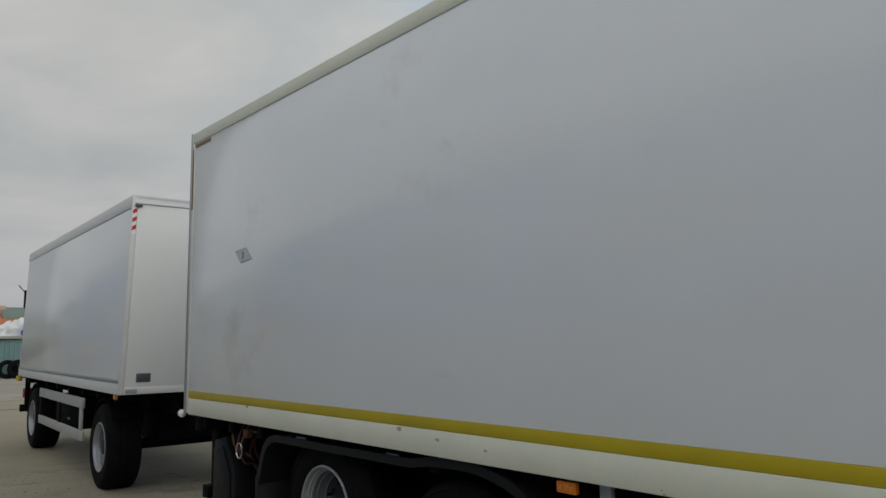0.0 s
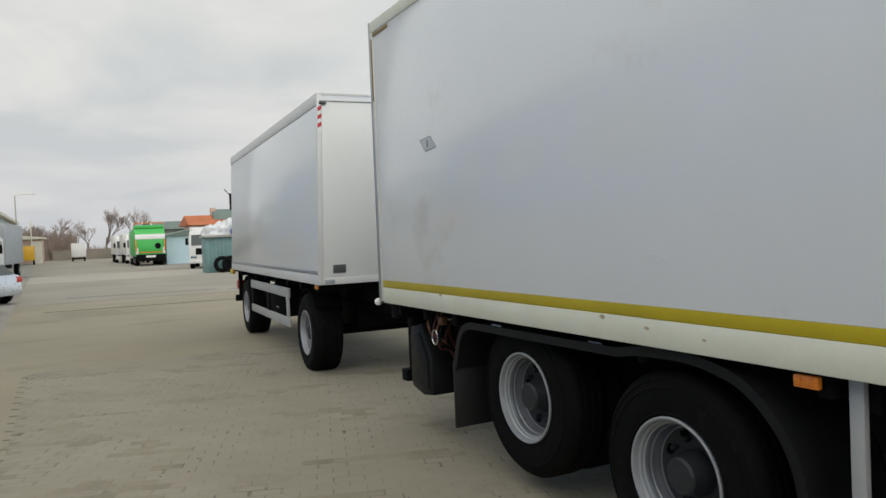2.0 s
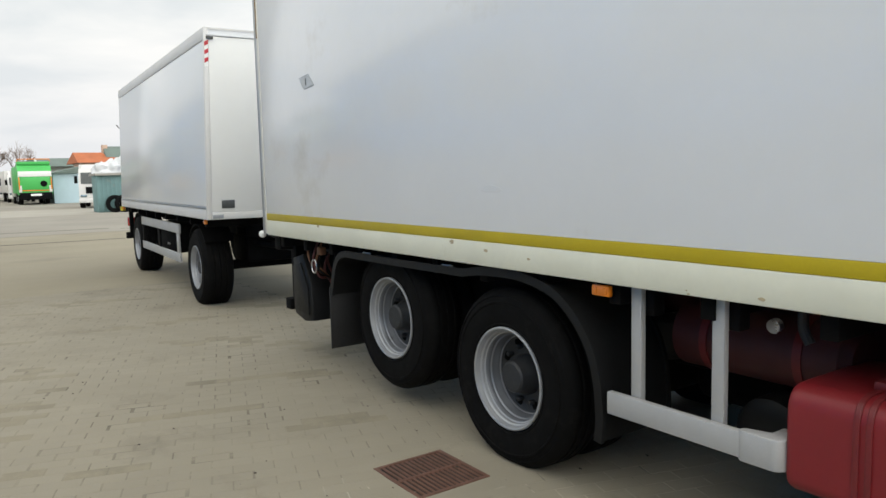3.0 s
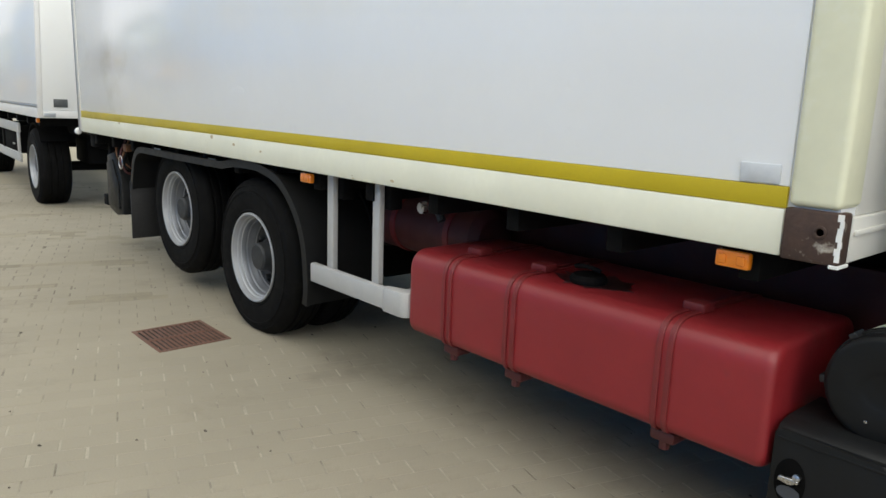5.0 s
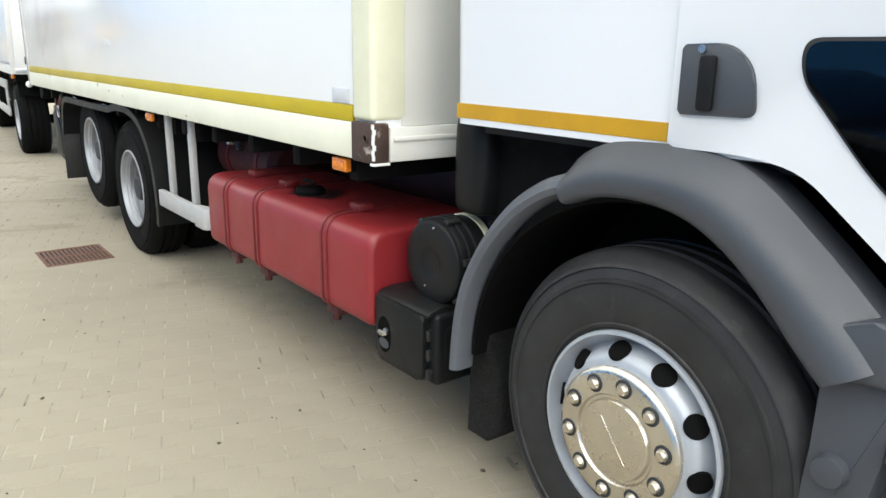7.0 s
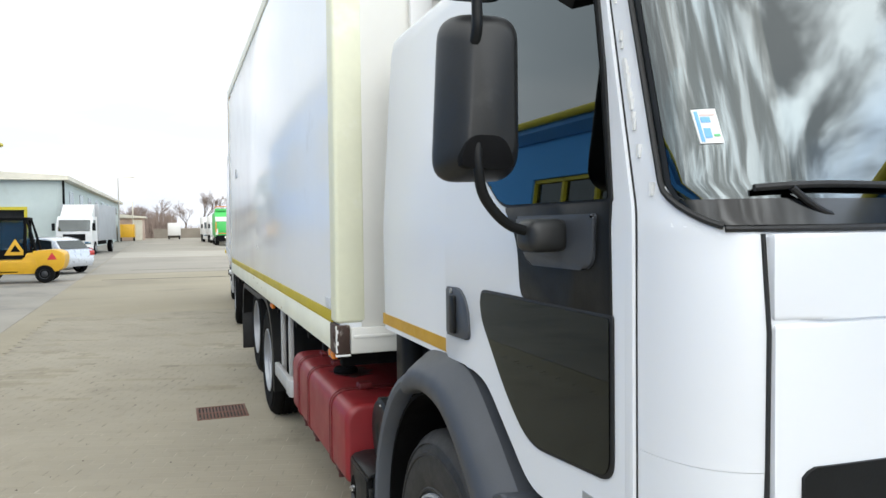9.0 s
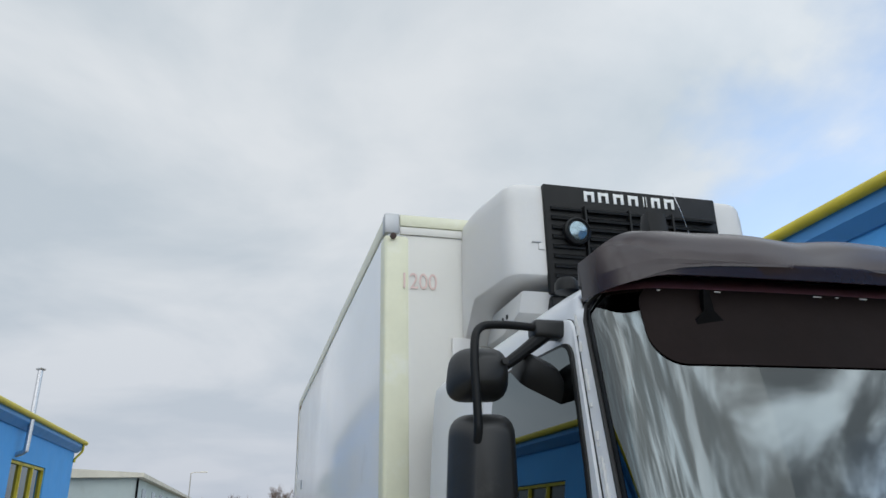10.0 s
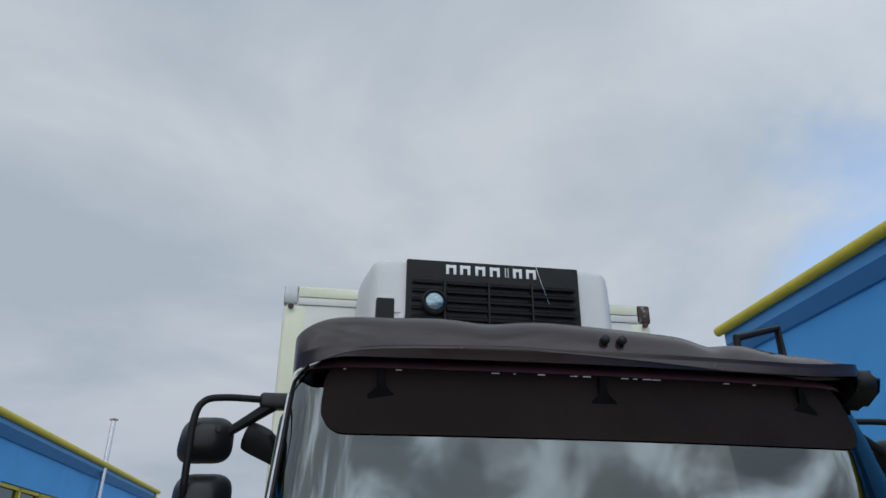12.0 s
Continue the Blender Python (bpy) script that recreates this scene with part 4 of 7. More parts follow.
part("roof", block(BX0, BX1, 0.02, BY1 - 0.02, BZ1 - 0.012, BZ1 + 0.012, 0.005), WHITE_PLAIN, box)
part("rear_post", block(BX0 - 0.012, BX0 + 0.028, -0.010, 0.07, BZ0 + 0.01, BZ1 + 0.004, 0.004), GREY_METAL, box)
part("rear_seal", block(BX0 + 0.031, BX0 + 0.067, -0.006, 0.05, BZ0 + 0.01, BZ1 - 0.10, 0.004), PANEL_FRONT, box)
part("corner_tape", block(BX0 + 0.036, BX0 + 0.058, -0.010, -0.005, 3.00, 3.56, 0.001), BROWN_TAPE, box)
part("corner_tape", block(BX0 + 0.036, BX0 + 0.40, -0.0015, 0.003, 3.575, 3.605, 0.0005), BROWN_TAPE, box)
part("front_post", block(-0.148, 0.0, -0.008, 0.150, 1.318, BZ1 - 0.125, 0.022, 4), CREAM_POST, box, "yellowed cream corner post")
part("front_skin", block(-0.010, -0.0015, 0.122, BY1 - 0.122, 1.30, BZ1 - 0.125, 0.002), PANEL_FRONT, box)
part("front_post", block(-0.148, 0.0, BY1 - 0.150, BY1 + 0.008, 1.318, BZ1 - 0.125, 0.022, 4), CREAM_POST, box)
part("front_sill", block(-0.03, 0.012, 0.062, BY1 - 0.062, BZ0, 1.298, 0.006), PANEL_FRONT, box)
part("front_sill_ridge", block(0.010, 0.020, 0.075, BY1 - 0.075, 1.245, 1.262, 0.004), PANEL_FRONT, box)
part("front_rail", block(-0.04, 0.010, 0.085, BY1 - 0.085, BZ1 - 0.068, BZ1 + 0.004, 0.006), CREAM_POST, box)
part("front_rail_lower", block(-0.02, 0.008, 0.085, BY1 - 0.085, BZ1 - 0.122, BZ1 - 0.073, 0.004), PANEL_FRONT, box)
for cy in (0.0, BY1):
    s = 1 if cy == 0 else -1
    ya, yb = sorted((cy - s * 0.010, cy + s * 0.080))
    cap = part("corner_cap", block(-0.070, 0.010, ya, yb, BZ1 - 0.120, BZ1 + 0.010, 0.010), GREY_METAL if s > 0 else BROWN_RUST, box)
    part("cap_eye", lathe([(0.018, 0.0), (0.018, 0.018), (0.006, 0.02)], (0.010, cy + s * 0.04, BZ1 - 0.142), "x", 14), BROWN_RUST, cap)
    ya, yb = sorted((cy - s * 0.012, cy + s * 0.058))
    cast = part("corner_casting", block(-0.150, 0.012, ya, yb, BZ0 - 0.004, 1.314, 0.008), BROWN_RUST, box, "brown chipped corner casting")
    part("casting_eye", lathe([(0.019, 0.0), (0.019, -s * 0.005), (0.013, -s * 0.006), (0.010, -s * 0.001)], (-0.045, cy - s * 0.011, 1.255), "y", 16), BROWN_RUST, cast)
    part("casting_edge", block(-0.012, 0.0155, ya - 0.002, yb + 0.002, BZ0 - 0.010, BZ0 + 0.0, 0.002), WHITE_MARK, cast)
    for q in range(7):
        zc = BZ0 + 0.01 + 0.019 * q
        wob = 0.004 * math.sin(q * 2.3 + cy)
        part("casting_edge", block(0.001 - wob, 0.0132, *sorted((cy - s * 0.0132, cy - s * (0.006 + wob))), zc, zc + 0.0195), WHITE_MARK, cast)
part("plate", block(-0.300, -0.178, -0.004, 0.003, 1.376, 1.432, 0.002), STICKER_GREY, box, "grey reflective plate")
# a worn diamond sticker near the tail, old stains left by lettering
DIA = [(-0.146, 0.047), (0.042, 0.062), (0.146, -0.040), (-0.042, -0.056)]
part("smudge", prism(flowing([(-3.76, 1.60), (-3.66, 1.592), (-3.57, 1.598), (-3.60, 1.622), (-3.70, 1.632), (-3.76, 1.60)], 3)[:-1], 0.0005, 0.004), SMUDGE, box, "faint grey smudge")
dia = prism([(-6.07 + p, 2.48 + q) for p, q in DIA], -0.0015, 0.003)
sticker = part("diamond_sticker", dia, PLATE, box, "grey diamond-shaped sticker")
part("sticker_face", prism([(-6.07 + 0.93 * p, 2.48 + 0.90 * q) for p, q in DIA], -0.003, -0.001), STICKER_GREY, sticker)
part("sticker_mark", block(-6.078, -6.062, -0.0042, -0.0028, 2.455, 2.51), DARK_PLATE, sticker)
for px, pz, w in ((-2.02, 1.196, 0.016), (-5.95, 1.30, 0.022), (-4.05, 1.29, 0.026), (-3.72, 1.26, 0.020), (-3.35, 1.24, 0.014), (-2.35, 1.175, 0.010), (-2.36, 1.19, 0.007)):
    blot = prism([(px + w * random.uniform(0.6, 1.1) * math.cos(a), pz + 0.55 * w * random.uniform(0.6, 1.1) * math.sin(a)) for a in [k * math.pi / 5 for k in range(10)]], -0.0052, -0.0035)
    part("rust_blot", blot, RUST_STAIN, box)
letters("1200", 0.140, RED_MARK, "faded_number", box, Matrix.Translation((0.0045, 0.082, 3.295)) @ Matrix.Rotation(radians(90), 4, "Z") @ Matrix.Rotation(radians(90), 4, "X") @ Matrix.Diagonal((0.82, 1.0, 1.0, 1.0)), 0.0008, "faded red number")

for ob in [box, *box.children_recursive]:
    for v in ob.data.vertices:
        if v.co.z > 3.45:
            v.co.z += 0.040 * (v.co.x - BX0) / (BX1 - BX0)

# refrigeration unit on the front wall
unit = thing("refrigeration_unit", (0.3, MID, 3.1), "white refrigeration unit with a black louvred front on the box wall", "refrigeration unit")
U0, U1 = 0.46, 2.09
plan = rounded([(0.012, U0), (0.25, U0 + 0.006), (0.645, U0 + 0.08), (0.645, U1 - 0.07), (0.20, U1), (0.012, U1)], [0, 0.14, 0.10, 0.09, 0.1, 0], 9)


def foot(x):
    """The housing's lower edge rises towards its front."""
    u = min(1.0, max(0.0, (x - 0.03) / 0.20))
    return 2.965 + 0.215 * (u * u * (3 - 2 * u) * 0.5 + u * 0.5) + 0.02 * max(0.0, x - 0.34) / 0.3


rings = []
for u, inset, back in ((0.0, 0.012, 0.01), (0.012, 0.003, 0.003), (0.04, 0.0, 0.0), (0.35, 0.0, 0.0), (0.80, 0.006, 0.0), (0.92, 0.012, 0.003), (0.965, 0.022, 0.010), (0.988, 0.036, 0.022), (1.0, 0.060, 0.045)):
    rings.append([(x - (back if x > 0.1 else 0.0), MID + (y - MID) * (1 - inset / 0.8), foot(x) + (3.738 - foot(x)) * u) for x, y in plan])
part("housing", loft(rings), WHITE_PLAIN, unit)
part("grille_panel", block(0.628, 0.668, 0.742, 1.806, 3.10, 3.728, 0.010), PLASTIC, unit)
for k in range(9):
    sz = 3.135 + 0.055 * k
    part("louvre", prism([(0.668, sz), (0.692, sz - 0.008), (0.694, sz + 0.004), (0.668, sz + 0.022)], 0.985, 1.775, bm=None, axis="y"), PLASTIC, unit)
    part("louvre", prism([(0.668, sz), (0.684, sz - 0.004), (0.686, sz + 0.006), (0.668, sz + 0.022)], 0.775, 0.955, axis="y"), PLASTIC, unit)
for ly in (0.968, 1.235, 1.50):
    part("grille_bar", block(0.668, 0.700, ly - 0.006, ly + 0.006, 3.12, 3.60, 0.002), PLASTIC, unit)
lamp = part("work_lamp", lathe([(0.074, 0.0), (0.076, 0.035), (0.066, 0.042), (0.062, 0.034), (0.060, 0.03)], (0.680, 0.905, 3.445), "x", 30), PLASTIC, unit)
part("lamp_lens", lathe([(0.060, 0.030), (0.050, 0.046), (0.03, 0.054), (0.0005, 0.056)], (0.672, 0.905, 3.445), "x", 26), LENS, lamp, "clear round lamp lens")
# plain white blocks stand where a maker's name runs along the header
for k, (a, b) in enumerate(((0.0, 0.062), (0.085, 0.148), (0.178, 0.240), (0.268, 0.330), (0.362, 0.384), (0.412, 0.468), (0.494, 0.556))):
    y_a, y_b = 0.98 + a, 0.98 + b
    mark = block(0.668, 0.6715, y_a, y_a + 0.018, 3.640, 3.702, 0.001)
    block(0.668, 0.6715, y_b - 0.018, y_b, 3.640, 3.702, 0.001, bm=mark)
    block(0.668, 0.6712, y_a + 0.004, y_b - 0.004, 3.682, 3.700, bm=mark)
    part("header_mark", mark, WHITE_MARK, unit)
part("latch", block(0.644, 0.654, 0.665, 0.715, 3.384, 3.391, 0.002), GREY_METAL, unit)
part("latch", block(0.640, 0.653, 0.700, 0.738, 3.345, 3.382, 0.004), WHITE_PLAIN, unit)
part("lower_tray", prism([(0.02, 2.96), (0.30, 2.96), (0.56, 3.02), (0.62, 3.12), (0.02, 3.12)], 0.60, 1.95, "y", 0.012), WHITE_PLAIN, unit)
part("lower_bezel", block(0.56, 0.64, 0.76, 1.79, 3.02, 3.10, 0.01), PLASTIC, unit)
# dark discs paint the shade of holes in the tray
for k in range(4):
    part("tray_hole", lathe([(0.014, 0.0), (0.014, -0.004)], (0.18 + 0.07 * k, 0.599, 3.04), "y", 12), VOID_SHADE, unit)
part("aerial_wire", tube([(0.665, 1.62, 3.46), (0.70, 1.56, 3.60), (0.68, 1.53, 3.74)], 0.002, 6), STEEL, unit)
part("pipe_cover", block(0.014, 0.046, 0.385, 0.50, 1.306, 3.0, 0.006), WHITE_PLAIN, unit, "white pipe cover")

# ---- the cab ----
CY0, CY1, CORNER = 0.152, 2.398, 0.30
FRONT = [(1.00, 2.525), (1.29, 2.538), (1.60, 2.542), (1.80, 2.525), (1.86, 2.504), (2.20, 2.3853), (2.50, 2.2806), (2.645, 2.230), (2.70, 2.15), (2.745, 2.02), (2.775, 1.78)]


def front_at(z):
    for (za, xa), (zb, xb) in zip(FRONT, FRONT[1:]):
        if z <= zb:
            return xa + (xb - xa) * (z - za) / (zb - za)
    return FRONT[-1][1]


def side_at(z):
    """How far the sides lean in at a height."""
    if z < 1.80:
        return 0.0
    if z < 2.63:
        return 0.058 * (z - 1.80) / 0.83
    return 0.058 + min(1.0, (z - 2.63) / 0.175) ** 2.0 * 0.40


def turn_in(over, radius=CORNER, power=3.4):
    """How far a squarish rounded corner has drawn back, past its start by over."""
    return radius - max(radius ** power - min(over, radius) ** power, 0.0) ** (1 / power)


BEND = [CORNER * (1 - math.cos(math.pi / 2 * k / 14) ** (2 / 3.4)) for k in range(14)] + [CORNER]


def nose(y, z, radius=CORNER):
    """The front surface of the cab: flat with rounded corners and a slight bow."""
    inset = side_at(z)
    d = min(y - CY0, CY1 - y) - inset
    x = front_at(z) - 0.05 * ((y - MID) / 1.1) ** 2
    if d < radius:
        x -= turn_in(radius - max(d, 0.0), radius)
    return x


def cab_ring(z, rear):
    i = side_at(z)
    a, b = CY0 + i, CY1 - i
    back = [(0.0, 0.075), (0.004, 0.045), (0.014, 0.022), (0.032, 0.007), (0.06, 0.0)]
    pts = [(rear + p, a + q) for p, q in back] + [(1.0, a), (1.72, a)]
    ys = [a + q for q in BEND]
    ys += [a + CORNER + (b - a - 2 * CORNER) * k / 10 for k in range(1, 10)]
    ys += [b - q for q in BEND[::-1]]
    pts += [(nose(y, z), y) for y in ys]
    pts += [(1.72, b), (1.0, b)] + [(rear + p, b - q) for p, q in back[::-1]]
    return [(x, y, z) for x, y in pts]


cab_levels = [(1.334, 0.266), (1.45, 0.264), (1.60, 0.260), (1.72, 0.257), (1.772, 0.255), (1.80, 0.254), (1.83, 0.253), (1.86, 0.252), (1.925, 0.250), (2.06, 0.246), (2.2, 0.242), (2.4, 0.236), (2.50, 0.236), (2.57, 0.240), (2.60, 0.245), (2.645, 0.262), (2.68, 0.29), (2.70, 0.325), (2.735, 0.43), (2.765, 0.66)]
bm = loft([cab_ring(z, rear) for z, rear in cab_levels])
gone = []
for f in bm.faces:
    c = f.calc_center_median()
    inset = side_at(c.z) + 0.014
    if 1.795 < c.z < 2.645 and c.x > front_at(c.z) - 0.36 and CY0 + inset < c.y < CY1 - inset:
        gone.append(f)
    elif c.z < 1.335 and abs(f.normal.z) > 0.9:
        gone.append(f)
bmesh.ops.delete(bm, geom=gone, context="FACES")
cab = part("cab_shell", bm, WHITE_PAINT, truck, "white painted cab")
mod = cab.modifiers.new("thickness", "SOLIDIFY")
mod.thickness, mod.offset, mod.material_offset = 0.025, -1, 1
cab.data.materials.append(INTERIOR)
bm = loft([[(MID - 0.1 + (x - MID + 0.1) * 0.965, MID + (y - MID) * 0.95, 1.30 + (z - 1.30) * 0.975) for x, y, z in cab_ring(z, rear)] for z, rear in cab_levels])
bmesh.ops.delete(bm, geom=[f for f in bm.faces if f.calc_center_median().x > 1.9 and f.calc_center_median().z > 1.7], context="FACES")
part("cab_lining", bm, INTERIOR, cab, "dark cab lining")
# white lower corners and front panels


def skirt_ring(z):
    ys = [CY0 + q for q in BEND]
    ys += [CY0 + CORNER + (CY1 - CY0 - 2 * CORNER) * k / 10 for k in range(1, 10)]
    ys += [CY1 - q for q in BEND[::-1]]
    return [(2.14, CY0, z)] + [(nose(y, z) - 0.0005, y, z) for y in ys] + [(2.14, CY1, z)]


low = loft([skirt_ring(z) for z in (0.93, 0.98, 1.05, 1.15, 1.25, 1.333)])
part("corner_panel", low, WHITE_PAINT, cab)
for za, zb in ((1.622, 1.785), (0.86, 1.616)):
    ring = []
    for k in range(21):
        y = 0.291 + (2.259 - 0.291) * k / 20
        ring.append((nose(y, (za + zb) / 2), y))
    outline = [(x + 0.014, y) for x, y in ring] + [(x - 0.02, y) for x, y in ring[::-1]]
    part("front_panel", prism(outline, za, zb, "z", 0.010, 3), WHITE_PAINT, cab, "white front flap")
# black filler strips draw the shade in the gaps beside the flaps
for ya in (0.281, 2.262):
    line = [(nose(ya + 0.004, z) + 0.004, z) for z in [0.90 + 0.885 * k / 24 for k in range(25)]]
    part("panel_gap", prism(line + [(2.30, 1.785), (2.30, 0.90)], ya, ya + 0.007, "y"), RUBBER, cab)
part("bumper", block(2.10, 2.58, 0.15, 2.40, 0.30, 0.855, 0.06, 4), GREY_PLASTIC, cab, "dark grey plastic bumper")

# windscreen with seal, sun strip, wipers
def screen_grid(za, zb, ya, yb, out, rows=8, cols=90):
    steps = [0.5 - 0.5 * math.cos(math.pi * c / cols) for c in range(cols + 1)]
    return [[(nose(y, z) + out, y, z) for y in [ya(z) + (yb(z) - ya(z)) * c for c in steps]] for z in [za + (zb - za) * r / rows for r in range(rows + 1)]]


def sheet(grid, thick):
    bm = bmesh.new()
    fronts = [[bm.verts.new(p) for p in row] for row in grid]
    backs = [[bm.verts.new((p[0] - thick, p[1], p[2])) for p in row] for row in grid]
    for side in (fronts, backs):
        for p, q in zip(side, side[1:]):
            for k in range(len(p) - 1):
                bm.faces.new((p[k], p[k + 1], q[k + 1], q[k]))
    rim_f = fronts[0] + [r[-1] for r in fronts[1:]] + fronts[-1][-2::-1] + [r[0] for r in fronts[-2:0:-1]]
    rim_b = backs[0] + [r[-1] for r in backs[1:]] + backs[-1][-2::-1] + [r[0] for r in backs[-2:0:-1]]
    for k in range(len(rim_f)):
        bm.faces.new((rim_f[k], rim_f[(k + 1) % len(rim_f)], rim_b[(k + 1) % len(rim_f)], rim_b[k]))
    return bm


slot = [[(nose(y, 1.3) + 0.017, y, 1.2975 + (0.0475 - 0.02 * max(0.0, 1 - min(y - 0.345, 2.205 - y) / 0.03) ** 2) * q) for y in [0.345 + 1.86 * (0.5 - 0.5 * math.cos(math.pi * c / 40)) for c in range(41)]] for q in (-1.0, -0.9, 0.0, 0.9, 1.0)]
part("grille_slot", sheet(slot, 0.012), PLASTIC, cab, "dark slot across the front panel")


def edge_l(z):
    return CY0 + side_at(z) + 0.014 + 0.085 * (1 - math.sqrt(max(1 - max(0.0, (1.885 - z) / 0.09) ** 2, 0.0))) + 0.045 * max(0.0, (z - 2.575) / 0.075) ** 2.2


def edge_r(z):
    return CY0 + CY1 - edge_l(z)


screen = part("windscreen", sheet(screen_grid(1.80, 2.65, edge_l, edge_r, 0.004, 10), 0.006), GLASS, cab, "tinted windscreen reflecting the sky")
for ya, yb in ((lambda z: CY0 + side_at(z) + 0.003, edge_l), (edge_r, lambda z: CY1 - side_at(z) - 0.003)):
    part("pillar_corner", sheet(screen_grid(1.772, 1.925, ya, yb, 0.0006, 12, 24), 0.012), WHITE_PAINT, cab)
seal_l = [(nose(edge_l(z), z) + 0.006, edge_l(z) - 0.004, z) for z in [1.80 + 0.85 * (k / 30) ** 1.7 for k in range(31)]]
seal_r = [(x, CY0 + CY1 - y, z) for x, y, z in seal_l]
seal_b = [(nose(y, 1.795) + 0.006, y, 1.795) for y in [edge_l(1.8) + (edge_r(1.8) - edge_l(1.8)) * k / 24 for k in range(25)]]
for path in (seal_l, seal_r, seal_b):
    part("screen_seal", tube(path, 0.0065, 8, smooth_path=False), RUBBER, screen)
chips = bmesh.new()
for k in range(26):
    z = random.uniform(1.82, 2.56)
    ln = random.uniform(0.012, 0.035)
    y = edge_l(z) - 0.010
    block(nose(y, z) + 0.006, nose(y, z) + 0.014, y - 0.004, y + random.uniform(0.001, 0.006), z, z + ln, bm=chips)
for k in range(16):
    y = random.uniform(0.36, 1.9)
    ln = random.uniform(0.008, 0.03)
    block(nose(y, 2.63) + 0.010, nose(y, 2.63) + 0.016, y, y + ln, 2.622, 2.622 + random.uniform(0.002, 0.004), bm=chips)
tagged(part("chipped_paint", chips, WHITE_MARK, screen, smooth=False), kind="stuff")
strip_low, SY = 2.395, 0.222


def strip_edge(z):
    """The strip's rounded end, measured from the edge of the glass."""
    low_ = max(0.0, (strip_low + 0.10 - z) / 0.10)
    return 0.108 + 0.09 * (1 - math.sqrt(max(1 - low_ ** 2, 0.0)))


part("sun_strip", sheet([[(nose(y, z) + 0.010, y, z) for y in [edge_l(z) + strip_edge(z) + (edge_r(z) - edge_l(z) - 2 * strip_edge(z)) * (0.5 - 0.5 * math.cos(math.pi * c / 44)) for c in range(45)]] for z in [strip_low + 0.236 * (r / 14) ** 1.6 for r in range(15)]], 0.004), SHADE, screen, "dark brown sun strip")
# added dark band on the glass stands in for the dim dashboard behind
part("frit_band", sheet(screen_grid(1.802, 1.852, lambda z: edge_l(z) + 0.004, lambda z: edge_r(z) - 0.004, 0.0075, 4), 0.002), DASH_BAND, screen)
for ya, yb in ((lambda z: edge_l(z) + 0.002, lambda z: edge_l(z) + 0.006), (lambda z: edge_r(z) - 0.006, lambda z: edge_r(z) - 0.002)):
    part("frit_band", sheet(screen_grid(1.852, 2.645, ya, yb, 0.0075, 24, 12), 0.002), FRIT_MATT, screen)
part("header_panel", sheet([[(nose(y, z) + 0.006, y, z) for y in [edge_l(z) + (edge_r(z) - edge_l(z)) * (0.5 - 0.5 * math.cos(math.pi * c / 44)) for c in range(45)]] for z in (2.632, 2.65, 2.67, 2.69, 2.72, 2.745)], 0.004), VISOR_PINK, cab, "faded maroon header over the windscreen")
for by in (0.517, 1.278, 2.04):
    br = prism([(by - 0.012, 2.62), (by + 0.012, 2.62), (by + 0.014, 2.555), (by + 0.045, 2.532), (by + 0.045, 2.512), (by - 0.045, 2.512), (by - 0.045, 2.532), (by - 0.014, 2.555)], nose(by, 2.58) + 0.012, nose(by, 2.58) + 0.030, "x", 0.003)
    part("visor_bracket", br, MATT_BLACK, screen)
wip = tube([(2.485, 0.60, 1.775), (2.490, 0.42, 1.825), (nose(0.345, 1.872) + 0.022, 0.345, 1.872)], 0.007, 8)
part("wiper", wip, RUBBER, screen)
part("wiper_blade", tube([(nose(y, z) + 0.020, y, z) for y, z in ((0.275, 1.872), (0.345, 1.876), (0.44, 1.879), (0.60, 1.877), (0.80, 1.873), (0.98, 1.868))], 0.007, 8), RUBBER, screen)
part("wiper_blade", tube([(2.505, 0.98, 1.850), (2.52, 1.30, 1.870), (2.515, 1.66, 1.875)], 0.006, 8), RUBBER, screen)
part("wiper", tube([(2.49, 1.50, 1.775), (2.515, 1.36, 1.83), (2.515, 1.28, 1.868)], 0.006, 8), RUBBER, screen)
part("washer_jet", block(2.44, 2.46, 0.335, 0.352, 1.795, 1.86, 0.005), RUBBER, screen)


def on_screen(ya, yb, za, zb, out):
    return sheet([[(nose(y, z) + out, y, z) for y in [ya + (yb - ya) * c / 4 for c in range(5)]] for z in [za + (zb - za) * r / 2 for r in range(3)]], 0.002)


note = part("windscreen_sticker", on_screen(SY, SY + 0.034, 1.962, 2.032, 0.007), WHITE_MARK, screen, "white and blue inspection sticker")
for ya, yb, za, zb, ink in ((0.004, 0.012, 1.95, 2.05, STICKER_BLUE), (0.016, 0.034, 1.962, 1.994, STICKER_BLUE), (0.016, 0.040, 2.012, 2.030, STICKER_BLUE), (0.016, 0.056, 2.034, 2.040, RED_MARK), (0.040, 0.056, 1.966, 1.974, STICKER_GREEN)):
    part("sticker_print", on_screen(SY + 0.54 * ya, SY + 0.54 * yb, 1.997 + 0.63 * (za - 2.0), 1.997 + 0.63 * (zb - 2.0), 0.0085), ink, note)
# inside of the cab
part("dashboard", prism([(2.36, 1.50), (2.36, 1.775), (2.28, 1.79), (2.02, 1.74), (1.96, 1.50)], 0.32, 2.23, "y", 0.03), INTERIOR, cab)
part("cab_floor", block(0.34, 2.30, 0.24, 2.31, 1.30, 1.36), INTERIOR, cab)
part("bulkhead", block(0.33, 0.37, 0.22, 2.33, 1.36, 2.55), INTERIOR, cab)
part("headliner", block(0.40, 1.98, 0.34, 2.21, 2.60, 2.63), INTERIOR, cab)
